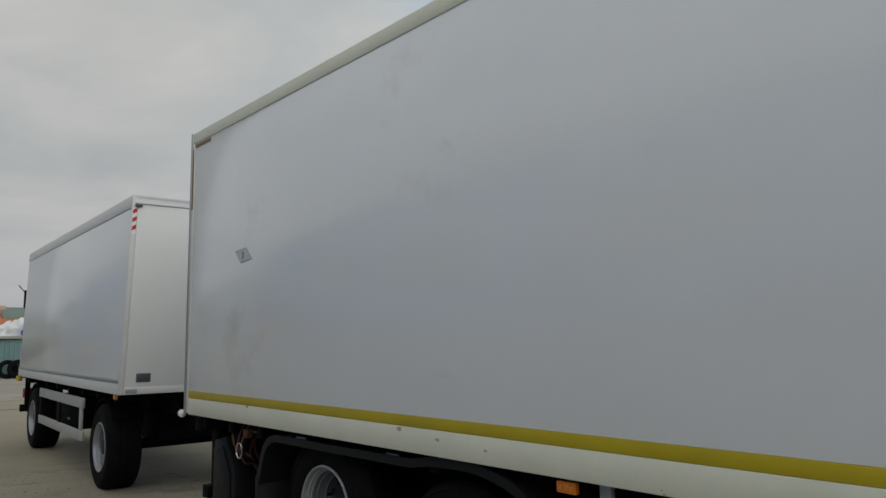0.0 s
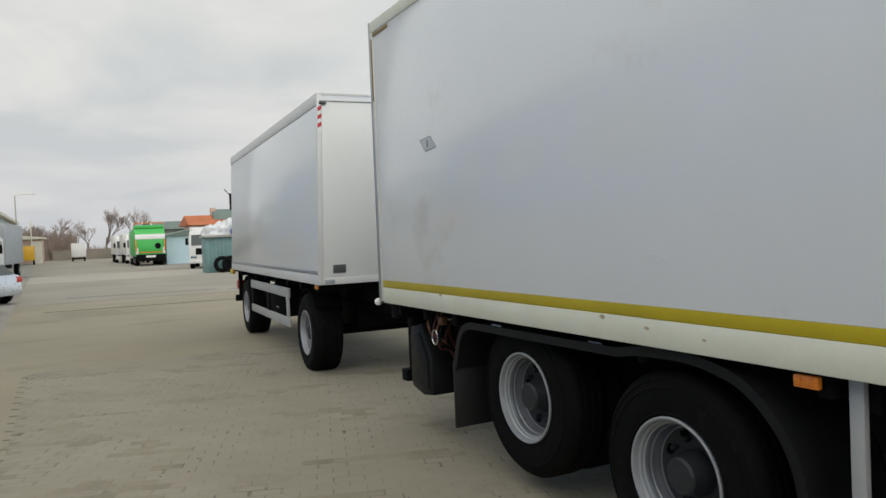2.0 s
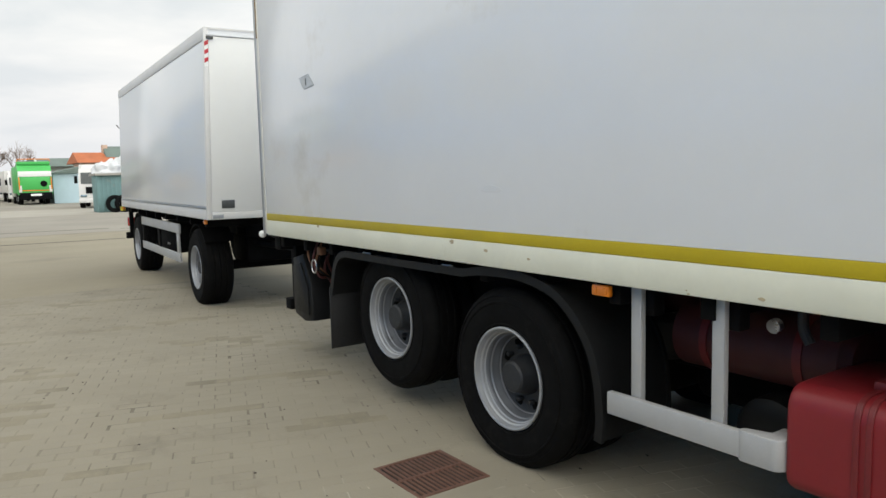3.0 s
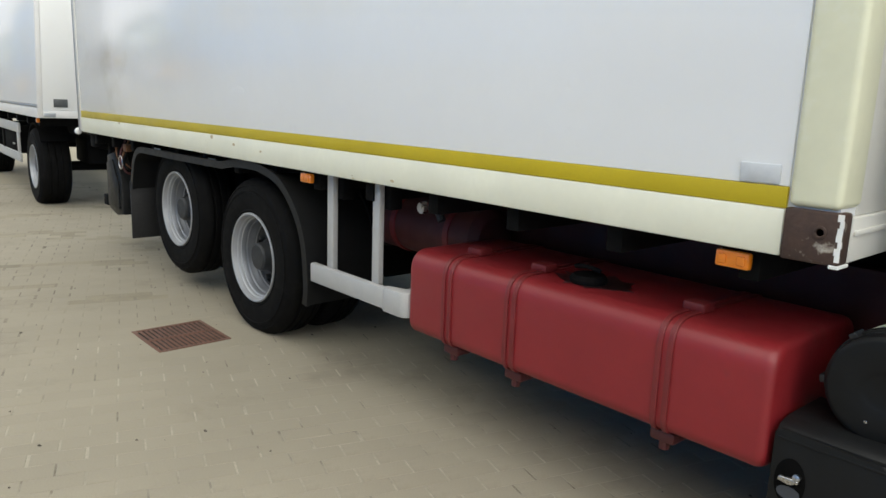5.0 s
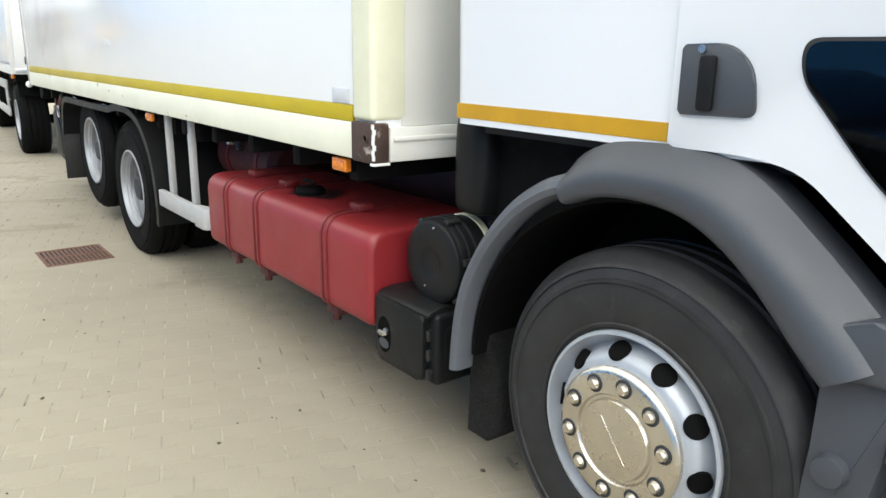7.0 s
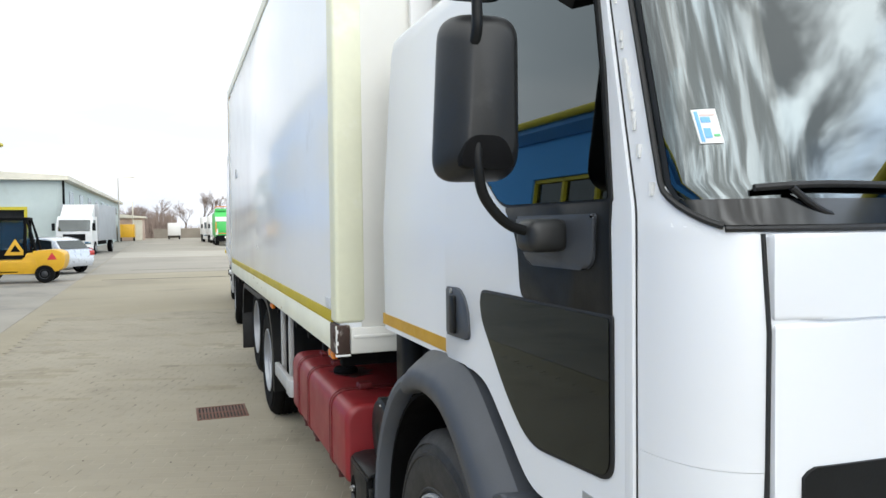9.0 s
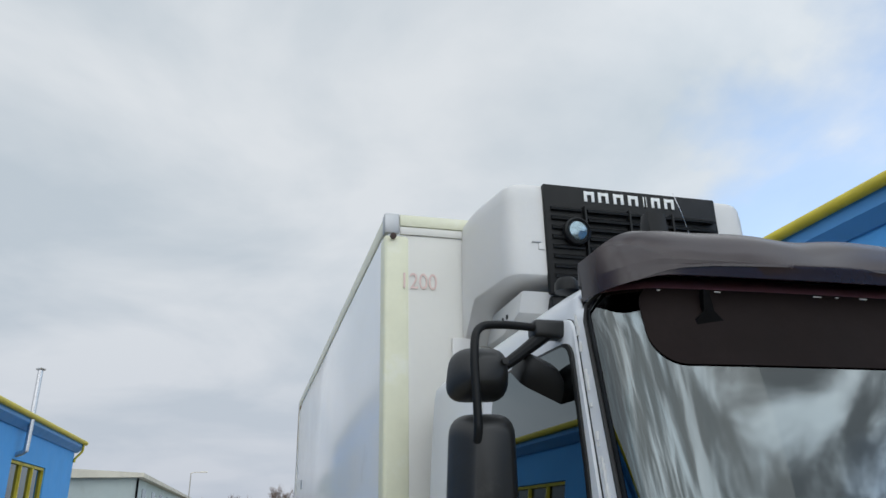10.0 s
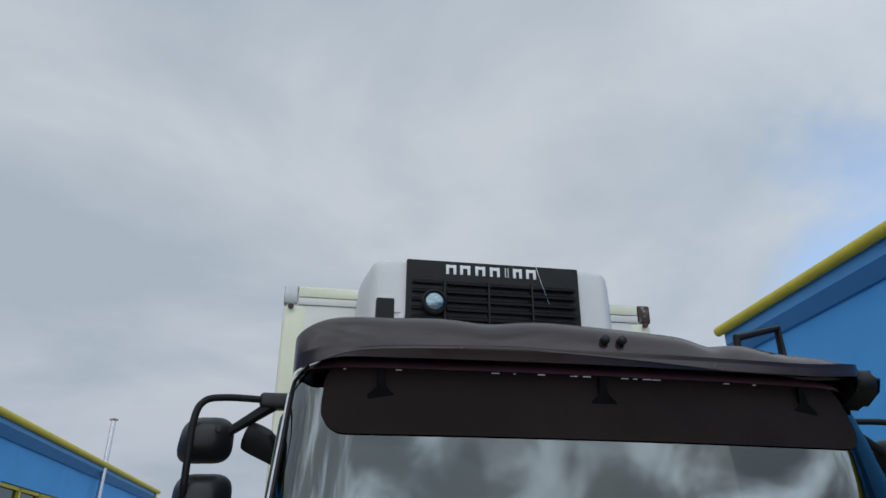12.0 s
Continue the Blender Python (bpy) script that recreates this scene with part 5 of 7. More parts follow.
for sy in (0.72, 1.82):
    seat = part("seat", block(0.75, 1.25, sy - 0.25, sy + 0.25, 1.36, 1.68, 0.06, 3), INTERIOR, cab)
    part("backrest", block(0.62, 0.78, sy - 0.25, sy + 0.25, 1.62, 2.34, 0.06, 3), INTERIOR, seat)
part("steering_wheel", tube([(1.86 + 0.09 * math.cos(a), 1.82 + 0.21 * math.sin(a), 1.86 - 0.16 * math.cos(a)) for a in [k * math.pi / 8 for k in range(17)]], 0.016, 8, smooth_path=False), INTERIOR, cab)

# doors, one each side
def door(side):
    f = (lambda y: y) if side > 0 else (lambda y: CY0 + CY1 - y)

    def slab(outline, ya, yb, bevel=0.0, seg=2):
        lo, hi = sorted((f(ya), f(yb)))
        return prism(outline, lo, hi, "y", bevel, seg)

    # the door leans in with the cab side above the waist
    def lean(bm, bend=True):
        for co, no in [((0, 0, 1.80), (0, 0, 1))] + [((q, 0, 0), (1, 0, 0)) for q in (1.95, 2.0, 2.05, 2.1, 2.15, 2.2, 2.24)]:
            bmesh.ops.bisect_plane(bm, geom=bm.verts[:] + bm.edges[:] + bm.faces[:], plane_co=co, plane_no=no)
        for v in bm.verts:
            if v.co.z > 1.80:
                v.co.y += side * 0.055 * (v.co.z - 1.80) / 0.775
            over = v.co.x - (front_at(v.co.z) - 0.045 - CORNER)
            if bend and over > 0:
                v.co.y += side * turn_in(over)
        return bm

    leaf_line = rounded([(1.155, 1.345), (1.155, 2.50), (1.25, 2.585), (2.03, 2.585), (2.264, 1.82), (2.264, 1.088), (1.795, 1.090), (1.50, 1.327), (1.36, 1.345)], [0.02, 0.12, 0.08, 0.05, 0.04, 0.03, 0.07, 0.16, 0.05], 5)
    leaf = part("door", lean(slab(leaf_line, 0.140, 0.190, 0.006)), WHITE_PAINT, cab, "white cab door with low glass panel")
    gap_line = [(x + (x - 1.71) * 0.0030, z + (z - 1.80) * 0.0030) for x, z in leaf_line]
    part("door_seal", lean(slab(gap_line, 0.1485, 0.18)), RUBBER, leaf)
    low_line = rounded([(1.480, 1.600), (1.486, 1.520), (1.665, 1.318), (1.80, 1.218), (2.190, 1.246), (2.190, 1.600)], [0.045, 0.09, 0.12, 0.12, 0.05, 0.012], 6)
    rim_line = [(1.84 + (x - 1.84) * 1.03, 1.42 + (z - 1.42) * 1.045) for x, z in low_line]
    part("glass_rim", slab(rim_line, 0.135, 0.152, 0.002), RUBBER, leaf)
    part("low_glass", slab(low_line, 0.1315, 0.1345), LOW_GLASS, leaf, "dark tinted low door glass")
    black_line = rounded([(1.645, 1.857), (1.735, 1.775), (1.755, 1.606), (2.194, 1.606), (2.188, 1.857)], [0.02, 0.08, 0.03, 0.0, 0.0], 5)
    part("black_panel", lean(slab(black_line, 0.1345, 0.154, 0.003), False), PLASTIC, leaf, "black panel under the door window")
    win_line = rounded([(1.28, 2.10), (1.635, 1.862), (2.180, 1.862), (2.122, 2.15), (2.03, 2.50), (1.34, 2.515)], [0.1, 0.06, 0.01, 0.0, 0.06, 0.08], 5)
    back_line = [(1.73 + (x - 1.73) * 1.03, 2.15 + (z - 2.15) * 1.03) for x, z in win_line]
    part("window_rim", lean(slab(back_line, 0.1355, 0.154, 0.002), False), RUBBER, leaf)
    part("side_window", lean(slab(win_line, 0.1315, 0.1345), False), DARK_GLASS, leaf, "dark door window")
    hl = part("door_handle", slab(rounded([(1.180, 1.428), (1.180, 1.595), (1.310, 1.598), (1.370, 1.545), (1.387, 1.432)], [0.01, 0.01, 0.05, 0.05, 0.03], 4), 0.132, 0.157, 0.006), GREY_PLASTIC, leaf, "grey door handle recess")
    part("grip", slab(rounded([(1.235, 1.44), (1.235, 1.57), (1.278, 1.57), (1.278, 1.44)], 0.012, 3), 0.120, 0.134, 0.004), PLASTIC, hl)
    part("lock", lathe([(0.010, 0.0), (0.010, side * -0.004)], (1.235, f(0.131), 1.584), "y", 12), STEEL, hl)
    # readable maker marks are left out; a plain grey bar stands for the badge
    part("door_badge", slab([(2.068, 1.156), (2.068, 1.178), (2.164, 1.176), (2.164, 1.154)], 0.1375, 0.141), PLATE, leaf)
    st = part("cab_stripe", slab([(0.292, 1.354), (0.292, 1.403), (1.146, 1.403), (1.146, 1.354)], 0.1505, 0.156), ORANGE_TAPE, cab, "orange reflective stripe")
    return leaf


door(1)
door(-1)

# wheel arches, steps
def arch(side):
    f = (lambda y: y) if side > 0 else (lambda y: CY0 + CY1 - y)

    def slab(outline, ya, yb, bevel=0.0):
        lo, hi = sorted((f(ya), f(yb)))
        return prism(outline, lo, hi, "y", bevel, 4)

    inner = flowing([(1.635, 0.885), (1.608, 0.909), (1.565, 0.952), (1.511, 1.010), (1.448, 1.072), (1.369, 1.132), (1.272, 1.180), (1.171, 1.201), (1.064, 1.203), (0.968, 1.187), (0.881, 1.154)], 4)
    outer = flowing([(1.778, 0.974), (1.738, 1.024), (1.681, 1.078), (1.611, 1.142), (1.530, 1.210), (1.456, 1.270), (1.400, 1.306), (1.335, 1.334), (1.205, 1.353), (1.010, 1.345), (0.925, 1.322), (0.865, 1.288), (0.832, 1.248)], 4)

    def even(line, n):
        """n + 1 points at even steps along a line."""
        sums = [0.0]
        for p, q in zip(line, line[1:]):
            sums.append(sums[-1] + math.dist(p, q))
        out = []
        for k in range(n + 1):
            want = sums[-1] * k / n
            j = max(i for i in range(len(line) - 1) if sums[i] <= want + 1e-9)
            u = (want - sums[j]) / (sums[j + 1] - sums[j])
            out.append(tuple(p + (q - p) * u for p, q in zip(line[j], line[j + 1])))
        return out

    def flare(inside, outside, section, n=30):
        """A moulding between two lines; section: shares of the way from the inner to the outer line, and y."""
        rings = []
        for (xi, zi), (xo, zo) in zip(even(inside, n), even(outside, n)):
            rings.append([(xi + (xo - xi) * u, f(y), zi + (zo - zi) * u) for u, y in section])
        return loft(rings)

    front = part("wheel_arch", flare(inner, outer, [(0.0, 0.24), (0.0, 0.082), (0.04, 0.068), (0.12, 0.060), (0.34, 0.056), (0.50, 0.062), (0.64, 0.078), (0.78, 0.104), (0.90, 0.130), (0.985, 0.146), (1.0, 0.24)]), GREY_PLASTIC, cab, "dark grey plastic wheel arch")
    part("arch_joint", slab(rounded([(1.600, 0.905), (1.592, 1.012), (1.745, 1.062), (1.800, 0.998), (1.800, 0.92)], [0.02, 0.03, 0.03, 0.02, 0.02], 3), 0.088, 0.25, 0.012), GREY_PLASTIC, front)
    liner = [(STEER_X + 0.69 * math.cos(a), STEER_Z + 0.67 * math.sin(a)) for a in [radians(q) for q in range(24, 182, 6)]]
    part("arch_liner", strip(liner, *sorted((f(0.13), f(0.62))), 0.015), BLACK, front)
    rear_out = [(0.345, 0.455), (0.352, 0.56), (0.368, 0.68), (0.398, 0.79), (0.440, 0.88), (0.495, 0.97), (0.560, 1.05), (0.635, 1.125), (0.72, 1.185), (0.81, 1.23), (0.93, 1.255)]
    rear_out = flowing(rear_out, 3)
    rear_in = []
    for x, z in rear_out[::-1]:
        d = Vector((STEER_X - x, STEER_Z + 0.05 - z))
        rear_in.append((x + d.x / d.length * 0.066, z + max(d.y / d.length, -1.0) * 0.066))
    part("rear_arch", flare(rear_in[::-1], rear_out, [(0.0, 0.15), (0.0, 0.092), (0.12, 0.078), (0.40, 0.071), (0.70, 0.078), (0.92, 0.100), (1.0, 0.15)]), GREY_FADED, cab, "faded grey rear arch section")
    part("mud_flap", slab([(0.335, 0.16), (0.345, 0.55), (0.43, 0.62), (0.52, 0.45), (0.53, 0.22), (0.45, 0.16)], 0.19, 0.44, 0.02), BRISTLE, cab, "frayed black rubber mud flap")
    # step box behind the bumper
    body = part("step_box", slab([(1.70, 0.34), (1.655, 0.55), (1.64, 0.90), (1.72, 1.03), (2.24, 1.06), (2.24, 0.34)], 0.215, 0.60, 0.02), GREY_PLASTIC, cab, "dark grey step box")
    part("arch_skirt", slab(rounded([(1.590, 0.36), (1.62, 0.72), (1.615, 0.912), (1.70, 0.935), (1.800, 0.935), (1.745, 0.60), (1.745, 0.36)], 0.02, 3), 0.122, 0.25, 0.014), GREY_PLASTIC, body)
    part("skirt_bulge", lathe([(0.0005, side * -0.03), (0.035, side * -0.026), (0.042, 0.0), (0.042, side * 0.02)], (1.672, f(0.124), 0.685), "y", 20), GREY_PLASTIC, body)
    for sz in (0.805, 0.42):
        tread = part("step", slab([(1.775, sz - 0.05), (1.775, sz), (2.26, sz), (2.26, sz - 0.05)], 0.105, 0.36, 0.008), GREY_FADED, body, "ribbed metal step")
        for k in range(9):
            part("step_bar", block(1.80 + 0.05 * k, 1.812 + 0.05 * k, *sorted((f(0.115), f(0.35))), sz, sz + 0.010), STEEL, tread, smooth=False)
        for k in range(4):
            part("step_bar", block(1.79, 2.25, *sorted((f(0.125 + 0.06 * k), f(0.137 + 0.06 * k))), sz, sz + 0.0085), STEEL, tread, smooth=False)
    # near-black slab put in for the shaded void below the cab
    part("cab_underside", slab(rounded([(0.200, 0.985), (0.200, 1.322), (0.86, 1.322), (0.72, 1.06), (0.50, 0.985)], [0.05, 0.015, 0.02, 0.05, 0.05], 4), 0.330, 0.62, 0.035), BLACK, cab)


arch(1)
arch(-1)
part("inner_wall", block(0.30, 1.95, 0.63, 0.66, 0.42, 1.30, 0.01), BLACK, truck)
part("engine", block(0.5, 2.2, 0.75, 1.8, 0.45, 1.27, 0.08), BLACK, truck)

# sun visor over the windscreen
VL, VR = 0.216, 2.355


def lip_x(y):
    """How far forward the visor's lip reaches: a squarish corner at each end."""
    return 2.318 - 0.055 * ((y - MID) / 1.1) ** 2 - 0.60 * turn_in(0.30 - min(min(y - VL, VR - y), 0.30), 0.30)


def low_z(y):
    return 2.651 - 0.036 * max(0.0, 1 - (y - VL) / 0.16) + 0.030 * max(0.0, 1 - (VR - y) / 0.30) ** 1.5


visor_rows = []
visor_ys = [VL + q for q in BEND[:-1]] + [VL + 0.30 + (VR - VL - 0.60) * k / 44 for k in range(45)] + [VR - q for q in BEND[-2::-1]]
for y in visor_ys:
    near_l, near_r = max(0.0, 1 - (y - VL) / 0.34), max(0.0, 1 - (VR - y) / 0.30)
    fall = max(near_l, near_r)
    x_lip = lip_x(y)
    z_low = low_z(y)
    z_top = 2.862 - 0.03 * ((y - MID) / 1.1) ** 2 - 0.095 * near_l ** 3 - 0.035 * near_r ** 6 - 0.055 * max(0.0, (y - 0.95) / 1.19)
    dent = 0.024 * math.exp(-((y - 1.74) / 0.075) ** 2) + 0.010 * math.exp(-((y - 2.05) / 0.10) ** 2) + 0.020 * math.exp(-((y - 0.90) / 0.12) ** 2)
    deep = 1 - 0.95 * (near_l ** 1.4 if near_l > 0 else near_r ** 4)
    profile = [(-0.44, 2.715 - 0.03 * fall), (-0.40, z_top - 0.045), (-0.30, z_top - 0.010), (-0.20, z_top - dent), (-0.11, z_top - 0.025 - dent), (-0.055, z_top - 0.072 - dent), (-0.028, z_top - 0.125 - dent * 0.4), (-0.018, z_top - 0.152), (0.002, z_top - 0.162),
               (0.003, z_top - 0.170), (0.0, z_low + 0.03), (-0.006, z_low), (-0.014, z_low), (-0.014, z_low + 0.05), (-0.06, z_top - 0.14), (-0.18, z_top - 0.06), (-0.38, z_top - 0.07), (-0.43, 2.70 - 0.03 * fall)]
    visor_rows.append([(x_lip + dx * deep, y, max(z, z_low)) for dx, z in profile])
visor = part("sun_visor", loft(visor_rows), VISOR, cab, "dented brown tinted sun visor over the windscreen")
for by in (1.298, 1.360):
    part("visor_bolt", lathe([(0.015, -0.03), (0.016, 0.004), (0.009, 0.012), (0.0005, 0.014)], (2.294, by, 2.750), "x", 14), RUBBER, visor)
part("visor_end_cap", prism(rounded([(1.98, 2.70), (2.12, 2.735), (2.23, 2.70), (2.25, 2.635), (2.12, 2.57), (2.02, 2.60)], 0.03, 4), 2.29, 2.385, "y", 0.030, 4), PLASTIC, visor)
for side in (1, -1):
    cy = 0.36 if side > 0 else CY0 + CY1 - 0.36
    part("roof_lamp", lathe([(0.042, 0.0), (0.040, 0.03), (0.028, 0.045), (0.0005, 0.05)], (1.87, cy - side * 0.09, 2.715), "z", 20), PLASTIC, cab)
for hy in (0.533,):
    part("horn_bracket", prism([(1.93, 2.76), (2.06, 2.76), (2.035, 2.955), (1.995, 2.955)], hy - 0.035, hy + 0.035, "y", 0.006), PLASTIC, cab)

part("horn_rail", tube([(2.06, 1.94, 2.78), (2.06, 1.94, 2.86), (1.99, 2.175, 2.935), (1.99, 2.18, 2.74)], 0.017, 8, smooth_path=False), PLASTIC, cab)

# mirrors on the cab side
def mirrors(side):
    f = (lambda y: y) if side > 0 else (lambda y: CY0 + CY1 - y)
    arm_pts = [(1.945, 0.19, 2.56), (1.97, 0.10, 2.562), (1.99, -0.02, 2.560), (2.01, -0.085, 2.540), (2.03, -0.108, 2.47), (2.040, -0.108, 2.3), (2.036, -0.108, 2.235), (1.995, -0.108, 2.17), (1.995, -0.108, 2.06), (2.025, -0.106, 2.0), (2.032, -0.106, 1.94), (2.02, -0.085, 1.87), (2.00, -0.02, 1.810), (1.985, 0.05, 1.79), (1.98, 0.10, 1.785)]
    arm = part("mirror_arm", tube([(x, f(y), z) for x, y, z in arm_pts], 0.0125, 12), PLASTIC, cab, "black tubular mirror arm")
    lo, hi = sorted((f(0.03), f(0.135)))
    part("arm_foot", block(1.93, 2.03, lo, hi, 1.74, 1.82, 0.025, 3), MIRROR_SHELL, arm)
    part("foot_plate", prism(rounded([(1.80, 1.70), (1.735, 1.83), (2.14, 1.83), (2.135, 1.70)], [0.05, 0.03, 0.01, 0.05], 4), *sorted((f(0.124), f(0.140))), "y", 0.012), GREY_PLASTIC, arm)
    lo, hi = sorted((f(0.10), f(0.215)))
    part("top_bracket", block(1.915, 1.985, lo, hi, 2.532, 2.588, 0.014, 3), MIRROR_SHELL, arm)

    def head(name, ya, yb, za, zb, depth, pinch):
        rows = []
        cy_, cz_ = (ya + yb) / 2, (za + zb) / 2
        for u in range(13):
            a = math.pi / 2 * u / 12
            x = 2.038 - depth * (1 - math.cos(a)) ** 0.8
            ins = 0.050 * (1 - math.sin(a)) ** 0.9
            hy_, hz_ = (yb - ya) / 2 - ins, (zb - za) / 2 - ins
            line = [(-hy_, -hz_), (hy_, -hz_ + 0.006), (hy_, hz_), (-hy_ + pinch, hz_ - 0.006)]
            rows.append([(x - 0.35 * abs(p) ** 1.5, f(cy_ + p), cz_ + q) for p, q in rounded(line, 0.062 - 0.4 * ins, 6)])
        rows.append([(x - 0.012, y + (f(cy_) - y) * 0.05, z + (cz_ - z) * 0.03) for x, y, z in rows[-1]])
        return part(name, loft(rows), MIRROR_SHELL, arm, "black ribbed mirror housing")

    big = head("main_mirror", -0.178, 0.034, 1.908, 2.308, 0.11, 0.02)
    part("mirror_glass", prism(rounded([(f(-0.148), 1.945), (f(0.008), 1.945), (f(0.008), 2.27), (f(-0.148), 2.27)], 0.055, 5), 1.888, 1.8955, "x"), MIRROR, big)
    # a black plate stands in for the shaded hollow low on the housing
    scoop = prism(rounded([(f(-0.155), 1.935), (f(-0.130), 2.01), (f(-0.040), 2.01), (f(-0.012), 1.935)], 0.03, 4), 2.010, 2.0395, "x", 0.001)
    part("housing_scoop", scoop, BLACK, big)
    small_ = head("wide_mirror", -0.174, 0.020, 2.335, 2.500, 0.10, 0.02)
    part("mirror_glass", prism(rounded([(f(-0.142), 2.365), (f(-0.010), 2.365), (f(-0.010), 2.472), (f(-0.142), 2.472)], 0.045, 5), 1.900, 1.9065, "x"), MIRROR, small_)
    part("pivot", lathe([(0.012, 0.0), (0.010, 0.008), (0.0005, 0.009)], (2.037, f(-0.020), 2.44), "x", 12), RUBBER, small_)
    # kerb mirror that looks down beside the door
    rows = []
    for u in range(7):
        w = u / 6
        g = math.sin(math.pi * (0.12 + 0.38 * w)) ** 0.7
        c = Vector((1.985 - 0.06 * w, f(0.10), 2.455 - 0.07 * w))
        rows.append([(c.x + p * 0.5, f(0.120) + side * q, c.z - p * 0.30 - q * 0.45) for p, q in rounded([(-0.11 * g, -0.07 * g), (0.11 * g, -0.07 * g), (0.11 * g, 0.08 * g), (-0.11 * g, 0.08 * g)], 0.04, 4)])
    kerb = part("kerb_mirror", loft(rows), PLASTIC, arm, "black kerb mirror")
    part("kerb_arm", tube([(1.97, f(0.0), 2.44), (1.965, f(0.07), 2.49), (1.95, f(0.15), 2.55)], [0.016, 0.019, 0.024], 10), PLASTIC, kerb)


mirrors(1)
mirrors(-1)

# ---- the drawbar trailer behind ----
trailer = thing("drawbar_trailer", (-9.36, 0.125, 0), "white two-axle box trailer on a drawbar behind the truck", "trailer", local=True, turn=-3.1)
# local frame: x runs back from the front wall as negative values, y into the trailer
TL, TW, TZ0, TZ1 = 7.0, 2.50, 1.215, 3.52
LEAN = 0.035


def leaned(bm):
    for v in bm.verts:
        v.co.y += LEAN * (v.co.z - 1.2)
    return bm


tbox = part("trailer_body", leaned(block(-TL, -0.006, 0.006, TW - 0.006, TZ0 + 0.02, TZ1 - 0.02)), TRAILER_SKIN, trailer, "white glossy box body", smooth=False)
part("side_skin", leaned(block(-TL + 0.03, -0.055, -0.002, 0.006, TZ0 + 0.165, TZ1 - 0.155, 0.002)), TRAILER_SKIN, tbox)
part("lower_rail", leaned(block(-TL, -0.02, -0.006, 0.03, TZ0, TZ0 + 0.125, 0.005)), WHITE_PLAIN, tbox)
part("rub_strip", leaned(block(-TL + 0.03, -0.05, -0.012, 0.006, TZ0 + 0.128, TZ0 + 0.160, 0.004)), GREY_METAL, tbox)
part("top_rail", leaned(block(-TL, -0.01, -0.006, 0.06, TZ1 - 0.14, TZ1 + 0.01, 0.006)), WHITE_PLAIN, tbox)
part("roof", leaned(block(-TL, 0.0, 0.01, TW, TZ1 - 0.02, TZ1 + 0.004)), WHITE_PLAIN, tbox)
part("front_wall", leaned(block(-0.03, 0.006, 0.05, TW - 0.05, TZ0 + 0.09, TZ1 - 0.10, 0.003)), TRAILER_FRONT, tbox, "satin white front wall")
part("front_post", leaned(block(-0.05, 0.004, -0.008, 0.048, TZ0, TZ1 - 0.02, 0.006)), WHITE_PLAIN, tbox)
part("front_post", leaned(block(-0.05, 0.004, TW - 0.048, TW + 0.008, TZ0, TZ1 - 0.02, 0.006)), WHITE_PLAIN, tbox)
part("front_sill", leaned(block(-0.03, 0.014, 0.05, TW - 0.05, TZ0, TZ0 + 0.086, 0.005)), WHITE_PLAIN, tbox)
part("front_top_rail", leaned(block(-0.03, 0.016, 0.02, TW - 0.02, TZ1 - 0.098, TZ1 - 0.082, 0.004)), GREY_METAL, tbox)
part("corner_lamp", leaned(block(-0.02, 0.035, 0.02, 0.10, TZ1 - 0.135, TZ1 - 0.10, 0.008)), DARK_PLATE, tbox)
for k in range(3):
    z0 = TZ1 - 0.42 + 0.10 * k
    part("warning_band", leaned(prism([(0.0, z0), (0.0, z0 + 0.05), (0.046, z0 + 0.075), (0.046, z0 + 0.025)], 0.0045, 0.007, "x")), RED_BAND, tbox)
part("warning_field", leaned(block(0.0042, 0.0055, 0.0, 0.047, TZ1 - 0.46, TZ1 - 0.12)), WHITE_MARK, tbox)
part("vent_plate", leaned(block(0.004, 0.016, 0.17, 0.33, TZ0 + 0.135, TZ0 + 0.235, 0.004)), DARK_PLATE, tbox, "dark vent plate")
part("maker_plate", leaned(block(0.012, 0.018, 0.06, 0.19, TZ0 + 0.012, TZ0 + 0.062, 0.002)), PLATE, tbox)
part("pipe", leaned(tube([(0.02, 0.84, TZ1 - 0.15), (0.02, 0.845, TZ1 - 0.9)], 0.008, 8)), WHITE_PLAIN, tbox)
for ay in (0.75, 1.68):
    part("frame_rail", block(-TL + 0.1, -0.25, ay, ay + 0.08, 0.92, 1.19, 0.01), BLACK, trailer)
for k in range(8):
    part("frame_cross", block(-0.5 - 0.85 * k, -0.42 - 0.85 * k, 0.08, 2.42, 1.10, 1.205, 0.006), BLACK, trailer)
for wx in (-1.22, -6.0):
    for wy, s in ((0.11, 1), (2.39, -1)):
        deep_wheel(trailer, wx, 0.505, wy, s, w=0.38, label="silver trailer wheel with a black tyre")
    part("axle", tube([(wx, 0.3, 0.505), (wx, 2.2, 0.505)], 0.07, 12), BLACK, trailer)
    part("spring_block", block(wx - 0.35, wx + 0.35, 0.72, 1.80, 0.55, 0.92, 0.04), BLACK, trailer)
    mud_t = [(wx + 0.570 * math.cos(a), 0.525 + 0.575 * math.sin(a)) for a in [radians(q) for q in range(38, 146, 6)]]
    for gy in (0.10, 1.95):
        part("mudguard", strip(mud_t, gy + 0.03, gy + 0.41, 0.015), BLACK, trailer)
rail = part("side_guard", block(-5.15, -2.02, 0.06, 0.095, 0.93, 1.07, 0.008), GUARD, trailer, "silver side guard frame")
part("guard_bar", block(-5.15, -2.02, 0.06, 0.095, 0.50, 0.63, 0.008), GUARD, rail)
for gx in (-2.14, -3.55, -5.03):
    part("guard_post", block(gx - 0.055, gx + 0.055, 0.062, 0.093, 0.631, 0.929, 0.005), GUARD if gx > -3 else BLACK, rail)
